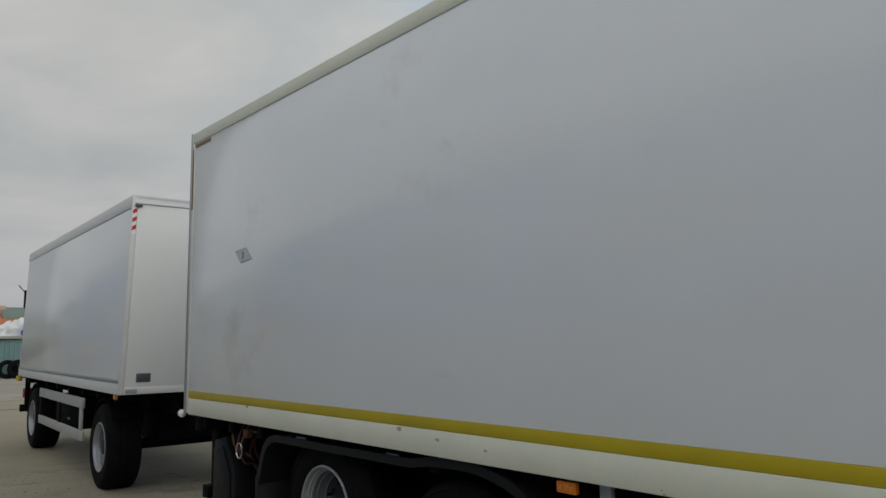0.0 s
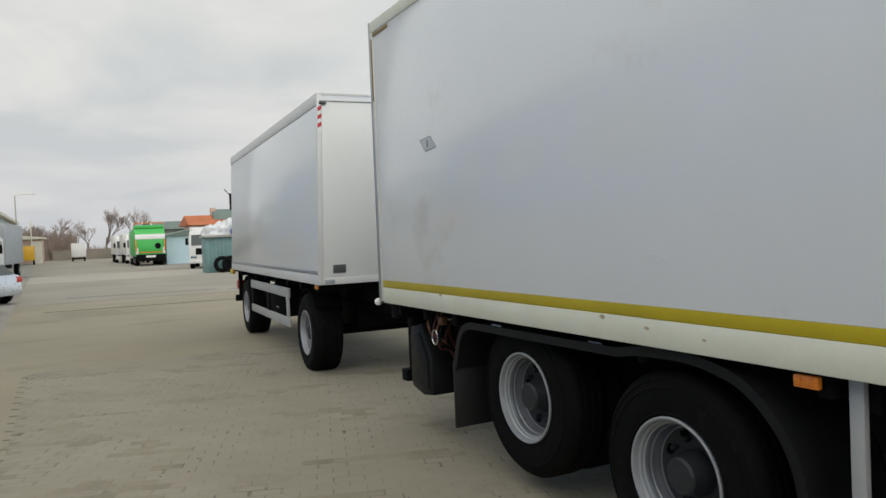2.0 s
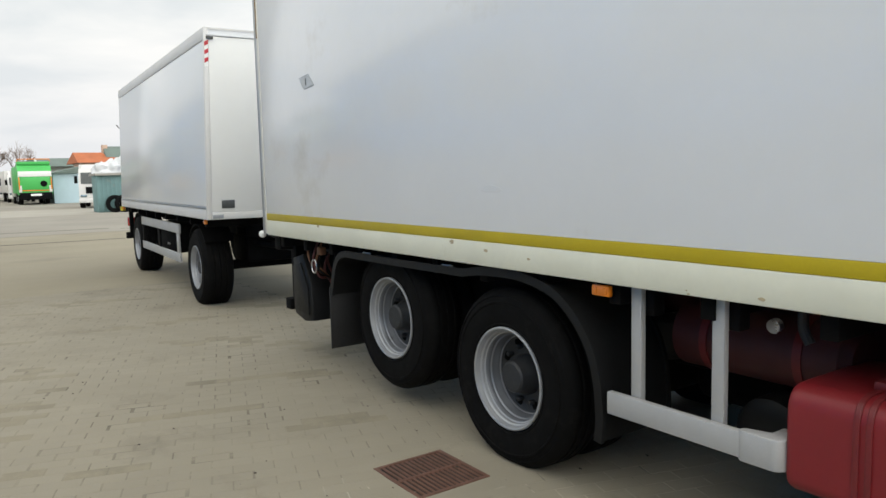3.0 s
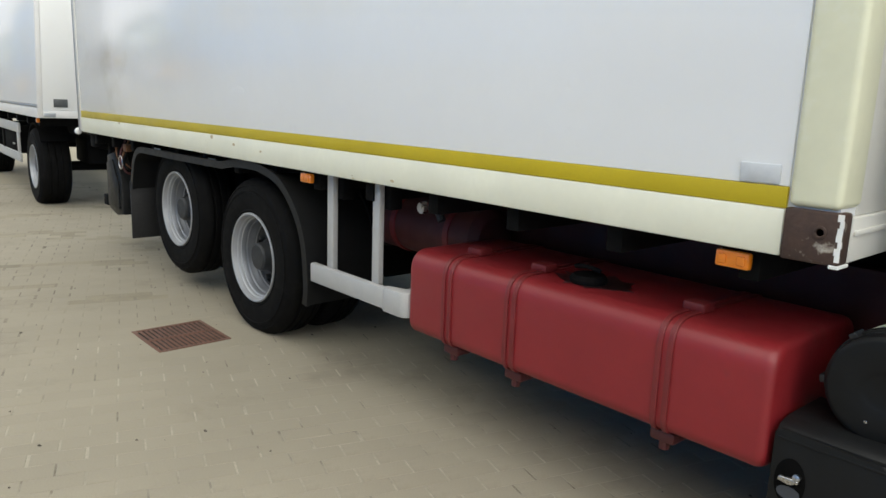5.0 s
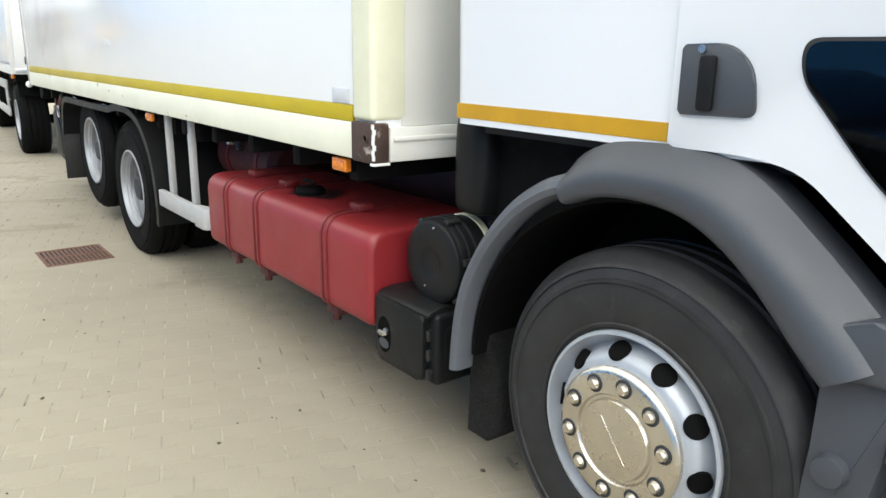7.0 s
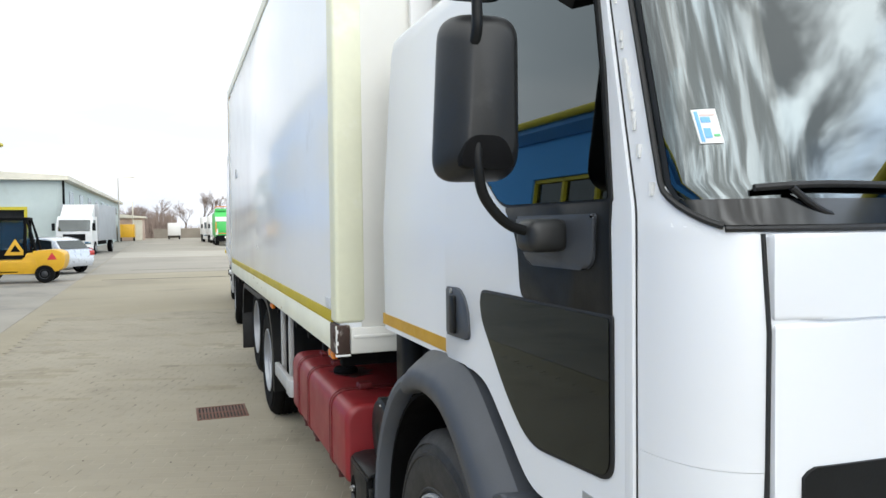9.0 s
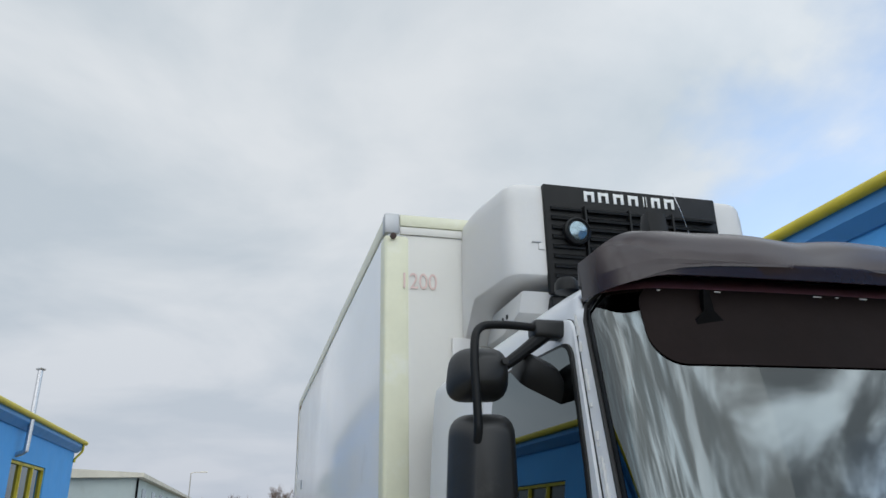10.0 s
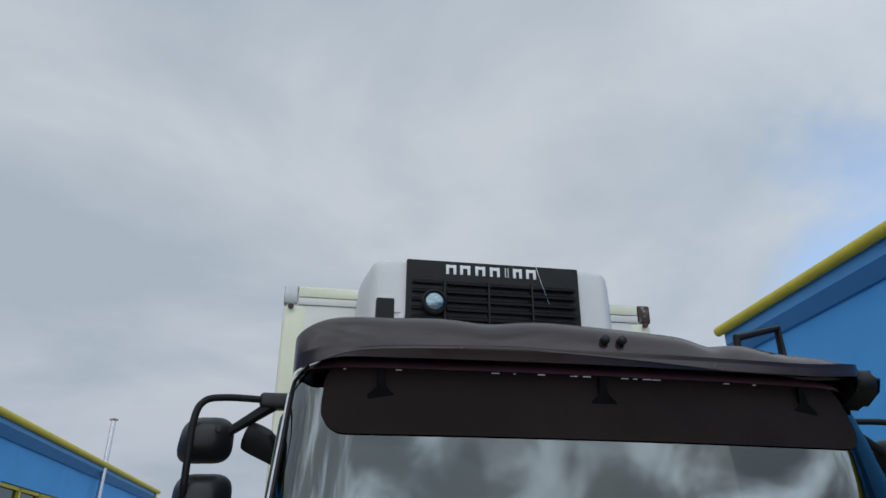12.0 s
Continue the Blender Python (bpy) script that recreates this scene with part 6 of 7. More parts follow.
part("side_marker", block(-0.30, -0.22, 0.015, 0.05, 1.15, 1.21, 0.008), AMBER, trailer)
part("side_marker", block(-6.95, -6.87, 0.0, 0.04, 1.15, 1.20, 0.008), AMBER, trailer)
part("rear_bar", block(-7.05, -6.95, 0.05, 2.45, 0.55, 0.68, 0.01), BLACK, trailer)
for ry in (0.12, 2.3):
    part("rear_post", block(-7.0, -6.93, ry, ry + 0.08, 0.6, 1.2, 0.006), BLACK, trailer)
part("tail_lamp", block(-7.12, -7.02, 0.10, 0.30, 0.80, 0.98, 0.015), RED_LENS, trailer)
part("tail_arm", block(-7.12, -6.95, -0.02, 0.06, 1.12, 1.21, 0.01), YELLOW_TRIM, trailer)
part("hatch_locker", block(-4.6, -3.0, 0.22, 0.6, 0.55, 1.0, 0.03), BLACK, trailer)
part("latch", block(-3.62, -3.48, 0.20, 0.22, 0.66, 0.69, 0.004), STEEL, trailer)
bar = tube([(2.15, 1.16, 0.78), (0.9, 1.20, 0.80), (-0.8, 0.85, 0.83)], 0.05, 12)
part("drawbar", bar, BLACK, trailer, "black steel drawbar")
part("drawbar", tube([(2.15, 1.16, 0.78), (0.9, 1.26, 0.80), (-0.8, 1.65, 0.83)], 0.05, 12), BLACK, trailer)
part("turntable", lathe([(0.55, 0.0), (0.55, 0.10), (0.1, 0.10)], (-1.22, 1.25, 0.93), "z", 36), BLACK, trailer)
for k in range(3):
    part("air_line", tube([(2.0, 0.95 + 0.1 * k, 1.02), (1.3, 0.95 + 0.1 * k, 0.72 + 0.05 * k), (0.4, 1.0 + 0.1 * k, 0.80), (-0.2, 1.0 + 0.1 * k, 1.02)], 0.014, 8), RED_DARK if k == 1 else RUBBER, trailer)

# ---- ground ----
bm = bmesh.new()
cuts = [-2500, -400, -120, -40, -15, -7.6, 3.6, 15, 40, 120, 400, 2500]
grid = [[bm.verts.new((x, y, -0.012)) for x in cuts] for y in cuts]
for p, q in zip(grid, grid[1:]):
    for k in range(len(cuts) - 1):
        bm.faces.new((p[k], p[k + 1], q[k + 1], q[k]))
solid("ground", bm, PAVING, "sandy block-paved yard", "ground", kind="structure", smooth=False)
edge = [(18.0, -3.3), (-10.4, -3.65), (-40.0, -4.35), (-75.0, -5.2), (-126.0, -5.9), (-126.0, -30.0), (18.0, -30.0)]
solid("road", prism(edge, -0.02, -0.006, "z"), ASPHALT, "worn grey asphalt apron beside the yard", "road", kind="structure", smooth=False)
far_yard = [(-28.0, 30.0), (-28.0, -4.0), (-75.0, -5.15), (-126.0, -5.85), (-126.0, 30.0)]
solid("road", prism(far_yard, -0.02, -0.0065, "z"), FAR_ASPHALT, "worn grey asphalt in the far yard", "road", kind="structure", smooth=False)
solid("trim", prism([(-56.0, -4.7), (-45.0, -4.45), (-42.5, 24.0), (-53.5, 24.0)], -0.015, -0.0045, "z"), PALE_STRIP, "paler concrete strip across the far yard", "paving strip", kind="structure", smooth=False)
for cx, w, ya, yb in ((-30.6, 0.30, -2.6, 2.6), (-29.4, 0.16, 2.9, 9.0), (-24.6, 0.12, -3.2, 6.0)):
    solid("trim", prism([(cx, ya), (cx + w, ya), (cx + w + 0.5, yb), (cx + 0.5, yb)], -0.015, -0.0045, "z"), SEAM, "dark worn seam across the yard", "paving strip", kind="structure", smooth=False)

# drain grate
grate = thing("drain_grate", (-3.82, -0.355, 0), "rusty iron drain grate set in the paving", "grate")
GX0, GX1, GY0, GY1 = -4.065, -3.565, -0.595, -0.120
# shallow slab, coloured dark for the shade of a deep pit
part("pit", block(GX0, GX1, GY0, GY1, -0.0115, -0.004), PIT_SHADE, grate, smooth=False)
for a, b, c, d in ((GX0, GX1, GY0, GY0 + 0.025), (GX0, GX1, GY1 - 0.025, GY1), (GX0, GX0 + 0.025, GY0 + 0.025, GY1 - 0.025), (GX1 - 0.025, GX1, GY0 + 0.025, GY1 - 0.025), (GX0 + 0.235, GX0 + 0.260, GY0 + 0.025, GY1 - 0.025)):
    part("rim", block(a, b, c, d, -0.010, 0.004, 0.003), GRATE, grate)
for k in range(13):
    y = GY0 + 0.043 + 0.0315 * k
    part("bar", block(GX0 + 0.025, GX1 - 0.025, y, y + 0.017, -0.009, 0.002, 0.002), GRATE, grate)

# ---- buildings ----
left_hall = thing("blue_hall", (-8, -16, 0), "long bright blue rendered hall with yellow gutter and window frames", "building")
HX0, HX1, HY, HZ = -46.5, 26.0, -11.0, 6.35
WIN = [(-40.2, -33.9), (-30.2, -23.9), (-20.2, -13.9), (-10.2, -3.9), (-0.2, 6.1), (9.8, 16.1)]
posts = [HX0] + [q for pair in WIN for q in pair] + [HX1]
for xa, xb in zip(posts[::2], posts[1::2]):
    part("wall", block(xa, xb, HY - 0.35, HY, -0.012, HZ), BLUE_WALL, left_hall, smooth=False)
for xa, xb in WIN:
    part("wall", block(xa, xb, HY - 0.35, HY, -0.012, 2.42), BLUE_WALL, left_hall, smooth=False)
    part("wall", block(xa, xb, HY - 0.35, HY, 5.0, HZ), BLUE_WALL, left_hall, smooth=False)
    win = part("window", block(xa + 0.02, xb - 0.02, HY - 0.22, HY - 0.20, 2.44, 4.98), DARK_GLASS, left_hall, "window with yellow frame")
    # a near-black slab holds the dimness of the room behind the glass
    part("window_back", block(xa, xb, HY - 0.60, HY - 0.55, 2.3, 5.1), VOID_SHADE, win)
    part("window_sill", block(xa - 0.05, xb + 0.05, HY - 0.10, HY + 0.12, 2.30, 2.43), YELLOW_TRIM, win)
    for k in range(4):
        mx = xa + (xb - xa) * k / 3
        part("window_frame", block(mx - 0.07, mx + 0.07, HY - 0.24, HY - 0.08, 2.44, 4.98), YELLOW_TRIM, win)
    part("window_frame", block(xa, xb, HY - 0.24, HY - 0.08, 4.86, 4.98), YELLOW_TRIM, win)
part("wall", block(HX0, HX0 + 0.35, HY - 11, HY - 0.36, -0.012, HZ), BLUE_WALL, left_hall, smooth=False)
part("wall", block(HX1 - 0.35, HX1, HY - 11, HY - 0.36, -0.012, HZ), BLUE_WALL, left_hall, smooth=False)
part("fascia", prism([(HY - 0.35, HZ + 0.002), (HY + 0.10, HZ + 0.002), (HY + 0.42, HZ + 0.28), (HY + 0.42, HZ + 0.60), (HY - 0.35, HZ + 0.72)], HX0 - 0.4, HX1, "x"), BLUE_TRIM, left_hall, smooth=False)
part("gutter", tube([(HX0 - 0.5, HY + 0.50, HZ + 0.58), (HX1, HY + 0.50, HZ + 0.58)], 0.13, 12, smooth_path=False), YELLOW_TRIM, left_hall, "yellow gutter")
part("downpipe", tube([(HX0 + 0.10, HY + 0.48, HZ + 0.5), (HX0 + 0.10, HY + 0.44, HZ + 0.05), (HX0 + 0.10, HY + 0.12, HZ - 0.35), (HX0 + 0.10, HY + 0.08, HZ - 0.6)], 0.07, 8), YELLOW_TRIM, left_hall)
part("roof", prism([(HY + 0.45, HZ + 0.64), (HY - 5.7, HZ + 1.7), (HY - 11.4, HZ + 0.64), (HY - 11.4, HZ + 0.60), (HY - 5.7, HZ + 1.6), (HY + 0.45, HZ + 0.604)], HX0 - 0.5, HX1 + 0.3, "x"), GREY_METAL, left_hall, smooth=False)
flue = part("flue", tube([(-34.4, HY - 0.02, 5.2), (-34.3, HY + 0.35, 5.35), (-34.3, HY + 0.42, 5.7), (-34.3, HY + 0.45, 9.1)], 0.12, 14), STEEL, left_hall, "steel flue pipe")
part("flue_cap", lathe([(0.20, 0.0), (0.22, 0.05), (0.05, 0.12)], (-34.3, HY + 0.45, 9.12), "z", 18), STEEL, flue)

right_hall = thing("blue_hall", (3, 13, 0), "bright blue rendered hall with yellow gutter behind the truck", "building")
RX0, RX1, RY, RZ = -8.0, 24.0, 8.35, 6.05
part("wall", block(RX0, RX1, RY, RY + 0.35, -0.012, RZ), BLUE_WALL, right_hall, smooth=False)
part("wall", block(RX0, RX0 + 0.35, RY + 0.36, RY + 10, -0.012, RZ), BLUE_WALL, right_hall, smooth=False)
part("wall", block(RX1 - 0.35, RX1, RY + 0.36, RY + 10, -0.012, RZ), BLUE_WALL, right_hall, smooth=False)
part("fascia", prism([(RY + 0.35, RZ + 0.002), (RY - 0.06, RZ + 0.002), (RY - 0.28, RZ + 0.20), (RY - 0.28, RZ + 0.46), (RY + 0.35, RZ + 0.62)], RX0 - 0.35, RX1, "x"), BLUE_TRIM, right_hall, smooth=False)
part("gutter", tube([(RX0 - 0.45, RY - 0.35, RZ + 0.50), (RX1, RY - 0.35, RZ + 0.50)], 0.10, 12, smooth_path=False), YELLOW_TRIM, right_hall, "yellow gutter")
part("roof", prism([(RY - 0.32, RZ + 0.56), (RY + 5, RZ + 1.6), (RY + 10.3, RZ + 0.56), (RY + 10.3, RZ + 0.50), (RY + 5, RZ + 1.5), (RY - 0.32, RZ + 0.52)], RX0 - 0.4, RX1 + 0.3, "x"), GREY_METAL, right_hall, smooth=False)

pale = thing("pale_workshop", (-80, -13, 0), "long pale green plastered workshop with cream roof edge", "building")
PX, PY = -55.0, -8.3
part("wall", block(PX - 58, PX, PY - 0.3, PY, -0.012, 5.3), PALE_WALL, pale, smooth=False)
for ya, yb, za, zb in ((PY - 2.3, PY - 0.31, -0.012, 5.3), (PY - 14, PY - 4.9, -0.012, 5.3), (PY - 4.9, PY - 2.3, 3.35, 5.3)):
    part("wall", block(PX - 0.3, PX, ya, yb, za, zb), PALE_WALL, pale, smooth=False)
# the gateway's unlit inside is a near-black slab
gate_ = part("doorway", block(PX - 0.9, PX - 0.6, PY - 4.9, PY - 2.3, -0.012, 3.3), VOID_SHADE, pale, "open gateway with a near-black slab for its unlit inside")
part("door_frame", block(PX - 0.1, PX + 0.05, PY - 4.95, PY - 2.25, 3.20, 3.42), YELLOW_TRIM, gate_)
part("door_frame", block(PX - 0.1, PX + 0.05, PY - 2.45, PY - 2.25, -0.012, 3.19), YELLOW_TRIM, gate_)
part("roof", prism([(PY + 0.5, 5.32), (PY + 0.5, 5.62), (PY - 7, 6.1), (PY - 14.4, 5.62), (PY - 14.4, 5.32)], PX - 58.4, PX + 0.5, "x"), ROOF_EDGE, pale, smooth=False)
part("downpipe", tube([(PX + 0.12, PY + 0.10, 5.3), (PX + 0.12, PY + 0.10, 0.1)], 0.08, 8, smooth_path=False), BLACK, pale)
for k in range(8):
    part("window", block(PX - 6 - 6.5 * k, PX - 3.6 - 6.5 * k, PY - 0.02, PY + 0.03, 3.6, 4.7), DARK_GLASS, pale)

hut = thing("peach_hut", (-118, -10, 0), "small faded peach hut with a pale roof at the yard's end", "building")
part("wall", block(-121, -113, -10.4, -5.2, -0.012, 3.3), PEACH_WALL, hut, smooth=False)
part("wall_panel", block(-112.99, -112.9, -6.45, -5.25, 0.0, 3.0), ROOF_EDGE, hut, smooth=False)
part("roof", prism([(-10.9, 3.31), (-4.8, 3.31), (-4.8, 3.5), (-10.9, 4.2)], -121.3, -112.5, "x"), ROOF_EDGE, hut, smooth=False)
part("flag_pole", tube([(-111.5, -6.45, 0), (-111.5, -6.45, 5.7)], 0.08, 8, smooth_path=False), ROOF_EDGE, hut)

shed = thing("pale_blue_shed", (-76, 8, 0), "pale blue sheet-metal shed", "shed")
part("wall", block(-80, -72, 5.75, 10.5, -0.012, 2.6), PALE_BLUE, shed, smooth=False)
part("roof", prism([(5.5, 2.61), (10.8, 2.61), (10.8, 3.3), (8.6, 3.3)], -80.3, -71.7, "x"), GREEN_ROOF, shed, smooth=False)
hall = thing("green_roofed_hall", (-100, 16, 0), "low hall with a dull green roof", "building")
part("wall", block(-112, -96, 7.2, 24.0, -0.012, 3.7), PALE_WALL, hall, smooth=False)
part("roof", prism([(-113, 3.71), (-95, 3.71), (-98, 4.75), (-110, 4.75)], 7.0, 24.5, "y"), GREEN_ROOF, hall, smooth=False)
house = thing("tile_roofed_house", (-82, 18, 0), "house with an orange tile roof and chimneys", "house")
part("wall", block(-88, -83.5, 9.7, 26.0, -0.012, 3.8), PEACH_WALL, house, smooth=False)
part("roof", prism([(-91, 3.81), (-83, 3.81), (-86, 4.95)], 9.4, 26.8, "y"), ORANGE_ROOF, house, smooth=False)
part("upper_roof", prism([(-88, 4.4), (-84.5, 4.4), (-86, 5.6)], 12.4, 26.0, "y"), GREEN_ROOF, house, smooth=False)
part("chimney", block(-86.5, -85.7, 12.3, 12.8, 4.4, 5.75), PEACH_WALL, house, smooth=False)
part("mast", tube([(-86, 14.6, 5.2), (-86, 14.6, 7.4)], 0.16, 8, smooth_path=False), BLACK, house)
part("mast_arm", tube([(-86, 13.9, 7.9), (-86, 14.6, 7.1)], 0.05, 6, smooth_path=False), BLACK, house)

# end wall and winter trees
solid("wall_west", block(-132.4, -132, -4.2, 40.0, -0.012, 1.6), OLD_WALL, "low concrete boundary wall", "wall", kind="structure", smooth=False)


def tree(base, height, seed, spread=0.5):
    """A bare tree: a tapered trunk that forks into ever finer limbs and twigs."""
    rng = random.Random(seed)
    limbs, twigs = bmesh.new(), bmesh.new()

    def grow(p, way, length, radius, depth):
        mid_ = p + way * length * 0.5 + Vector((rng.uniform(-1, 1), rng.uniform(-1, 1), 0)) * length * 0.06
        tip = p + way * length
        tube([p, mid_, tip], [radius, radius * 0.85, radius * 0.68], 6 if depth < 2 else 4, limbs if depth < 3 else twigs, smooth_path=False)
        if depth >= 5:
            return
        for _ in range(3 if depth < 2 else 4):
            off = Vector((rng.uniform(-1, 1), rng.uniform(-1, 1), rng.uniform(-0.15, 0.75)))
            grow(p + way * length * rng.uniform(0.55, 1.0), (way + off * spread * 1.35).normalized(), length * rng.uniform(0.58, 0.80), radius * rng.uniform(0.5, 0.65), depth + 1)

    grow(Vector(base), Vector((rng.uniform(-0.05, 0.05), rng.uniform(-0.05, 0.05), 1)).normalized(), height * 0.27, height * 0.016, 0)
    ob = thing("tree", base, "bare leafless winter tree with fine twigs", "tree", "trees beyond the yard")
    part("trunk", limbs, BARK, ob, smooth=False)
    part("crown", twigs, TWIGS, ob, smooth=False)


for k, (tx, ty, th) in enumerate(((-150, 4.4, 13.5), (-152, 9.8, 13), (-158, 1.6, 10.5), (-140, -8.2, 9.6), (-139, -5.4, 9), (-143, -3.2, 9.6), (-138, -12, 9), (-141, -6.9, 10), (-146, -1.6, 8), (-150, -17, 10), (-150, -23, 10))):
    tree((tx, ty, -0.012), th, 40 + k)
# a hedge of brush along the wall: many thin stems
rng = random.Random(5)
brush = bmesh.new()
for k in range(5200):
    bx, by = rng.uniform(-146, -134), rng.uniform(-24, 26) if k % 2 else rng.uniform(-14, -0.5)
    h = rng.uniform(1.4, 4.4) * (1.25 if by < -0.8 else 0.6)
    lean_x, lean_y = rng.uniform(-0.6, 0.6), rng.uniform(-0.9, 0.9)
    w = rng.uniform(0.03, 0.11)
    a, b, c = (brush.verts.new(q) for q in ((bx, by - w, 0), (bx, by + w, 0), (bx + lean_x, by + lean_y, h)))
    brush.faces.new((a, b, c))
solid("brush", brush, TWIGS, "brown leafless scrub along the boundary wall", "scrub", kind="stuff", smooth=False)

# ---- vehicles and things in the yard ----
def simple_wheel(owner, x, y, z, r, w, hub=RIM):
    wh = part("wheel", lathe([(r * 0.55, 0.0), (r * 0.6, -0.02), (r * 0.93, -0.02), (r, 0.03), (r, w - 0.03), (r * 0.93, w), (r * 0.5, w)], (x, y, z), "y", 26), TYRE, owner)
    part("rim", lathe([(r * 0.56, -0.012), (r * 0.45, 0.015), (r * 0.2, -0.02), (0.001, -0.022)], (x, y, z), "y", 20, caps=False), hub, wh)
    part("rim", lathe([(r * 0.56, w + 0.012), (r * 0.45, w - 0.015), (r * 0.2, w + 0.02), (0.001, w + 0.022)], (x, y, z), "y", 20, caps=False), hub, wh)


def car(base, turn, paint, label, lamp=RED_LENS):
    """A hatchback in its own frame: it faces +x, its middle over the base."""
    ob = thing("car", base, label, "car", local=True, turn=turn)
    rows = []
    prof = [(-2.05, 0.42, 0.86), (-1.98, 0.30, 0.98), (-1.5, 0.26, 1.00), (-0.6, 0.24, 0.96), (0.7, 0.24, 0.93), (1.5, 0.26, 0.86), (1.95, 0.30, 0.76), (2.08, 0.40, 0.66)]
    for x, lo, hi in prof:
        half = 0.86 - 0.10 * (abs(x) / 2.1) ** 4
        rows.append([(x, p, q) for p, q in rounded([(-half, lo), (half, lo), (half * 0.97, hi), (-half * 0.97, hi)], 0.12, 4)])
    body = part("body", loft(rows), paint, ob)
    roof = []
    for x, z, half in ((-1.85, 0.98, 0.72), (-1.45, 1.36, 0.62), (-0.9, 1.46, 0.60), (0.1, 1.46, 0.60), (0.35, 1.40, 0.62), (1.05, 0.96, 0.74)):
        roof.append([(x, p, q) for p, q in rounded([(-half - 0.12, 0.90), (half + 0.12, 0.90), (half, z), (-half, z)], 0.06, 3)])
    part("roof", loft(roof), paint, ob)
    for s in (-1, 1):
        y_lo, y_hi = s * 0.80, s * 0.625
        for line in ([(-1.45, 1.0), (-1.30, 1.34), (-0.55, 1.41), (-0.50, 1.0)], [(-0.43, 1.0), (-0.48, 1.41), (0.12, 1.41), (0.72, 1.0)]):
            bm = bmesh.new()
            vs = [bm.verts.new((x, (y_lo + (y_hi - y_lo) * (z - 0.9) / 0.56) + s * 0.012, z)) for x, z in line]
            ws = [bm.verts.new((v.co.x, v.co.y - s * 0.03, v.co.z)) for v in vs]
            bm.faces.new(vs), bm.faces.new(ws)
            for k in range(4):
                bm.faces.new((vs[k], vs[(k + 1) % 4], ws[(k + 1) % 4], ws[k]))
            part("window", bm, DARK_GLASS, ob)
        part("tail_lamp", block(-2.06, -1.92, min(s * 0.55, s * 0.80), max(s * 0.55, s * 0.80), 0.72, 0.92, 0.02), lamp, body)
        part("side_mirror", block(0.62, 0.76, min(s * 0.86, s * 1.0), max(s * 0.86, s * 1.0), 0.94, 1.06, 0.03), paint, body)
        for wx in (-1.28, 1.30):
            simple_wheel(ob, wx, s * 0.80 - 0.10, 0.31, 0.31, 0.2)
    for (xa, za), (xb, zb) in (((-1.83, 1.02), (-1.50, 1.34)), ((1.0, 1.0), (0.42, 1.38))):
        sgn = -1 if xa < 0 else 1
        bm = bmesh.new()
        vs = [bm.verts.new((x + sgn * 0.02, y, z)) for x, y, z in ((xa, -0.68, za), (xa, 0.68, za), (xb, 0.58, zb), (xb, -0.58, zb))]
        ws = [bm.verts.new((v.co.x - sgn * 0.03, v.co.y, v.co.z)) for v in vs]
        bm.faces.new(vs), bm.faces.new(ws)
        for k in range(4):
            bm.faces.new((vs[k], vs[(k + 1) % 4], ws[(k + 1) % 4], ws[k]))
        part("screen", bm, DARK_GLASS, ob)
    part("number_plate", block(2.07, 2.095, -0.26, 0.26, 0.44, 0.55), WHITE_MARK, body)
    return ob


car((-30.2, -6.0, 0), 232, SILVER_PAINT, "silver hatchback parked behind the forklift")
car((-33.9, -6.45, 0), 234, NAVY_PAINT, "dark hatchback parked beside a silver one")
car((-2.0, -7.3, 0), 20, NAVY_PAINT, "dark navy car parked opposite the truck")

fork = thing("forklift", (-24.6, -5.9, 0), "yellow diesel forklift with black mast and cab", "forklift", local=True, turn=-90)
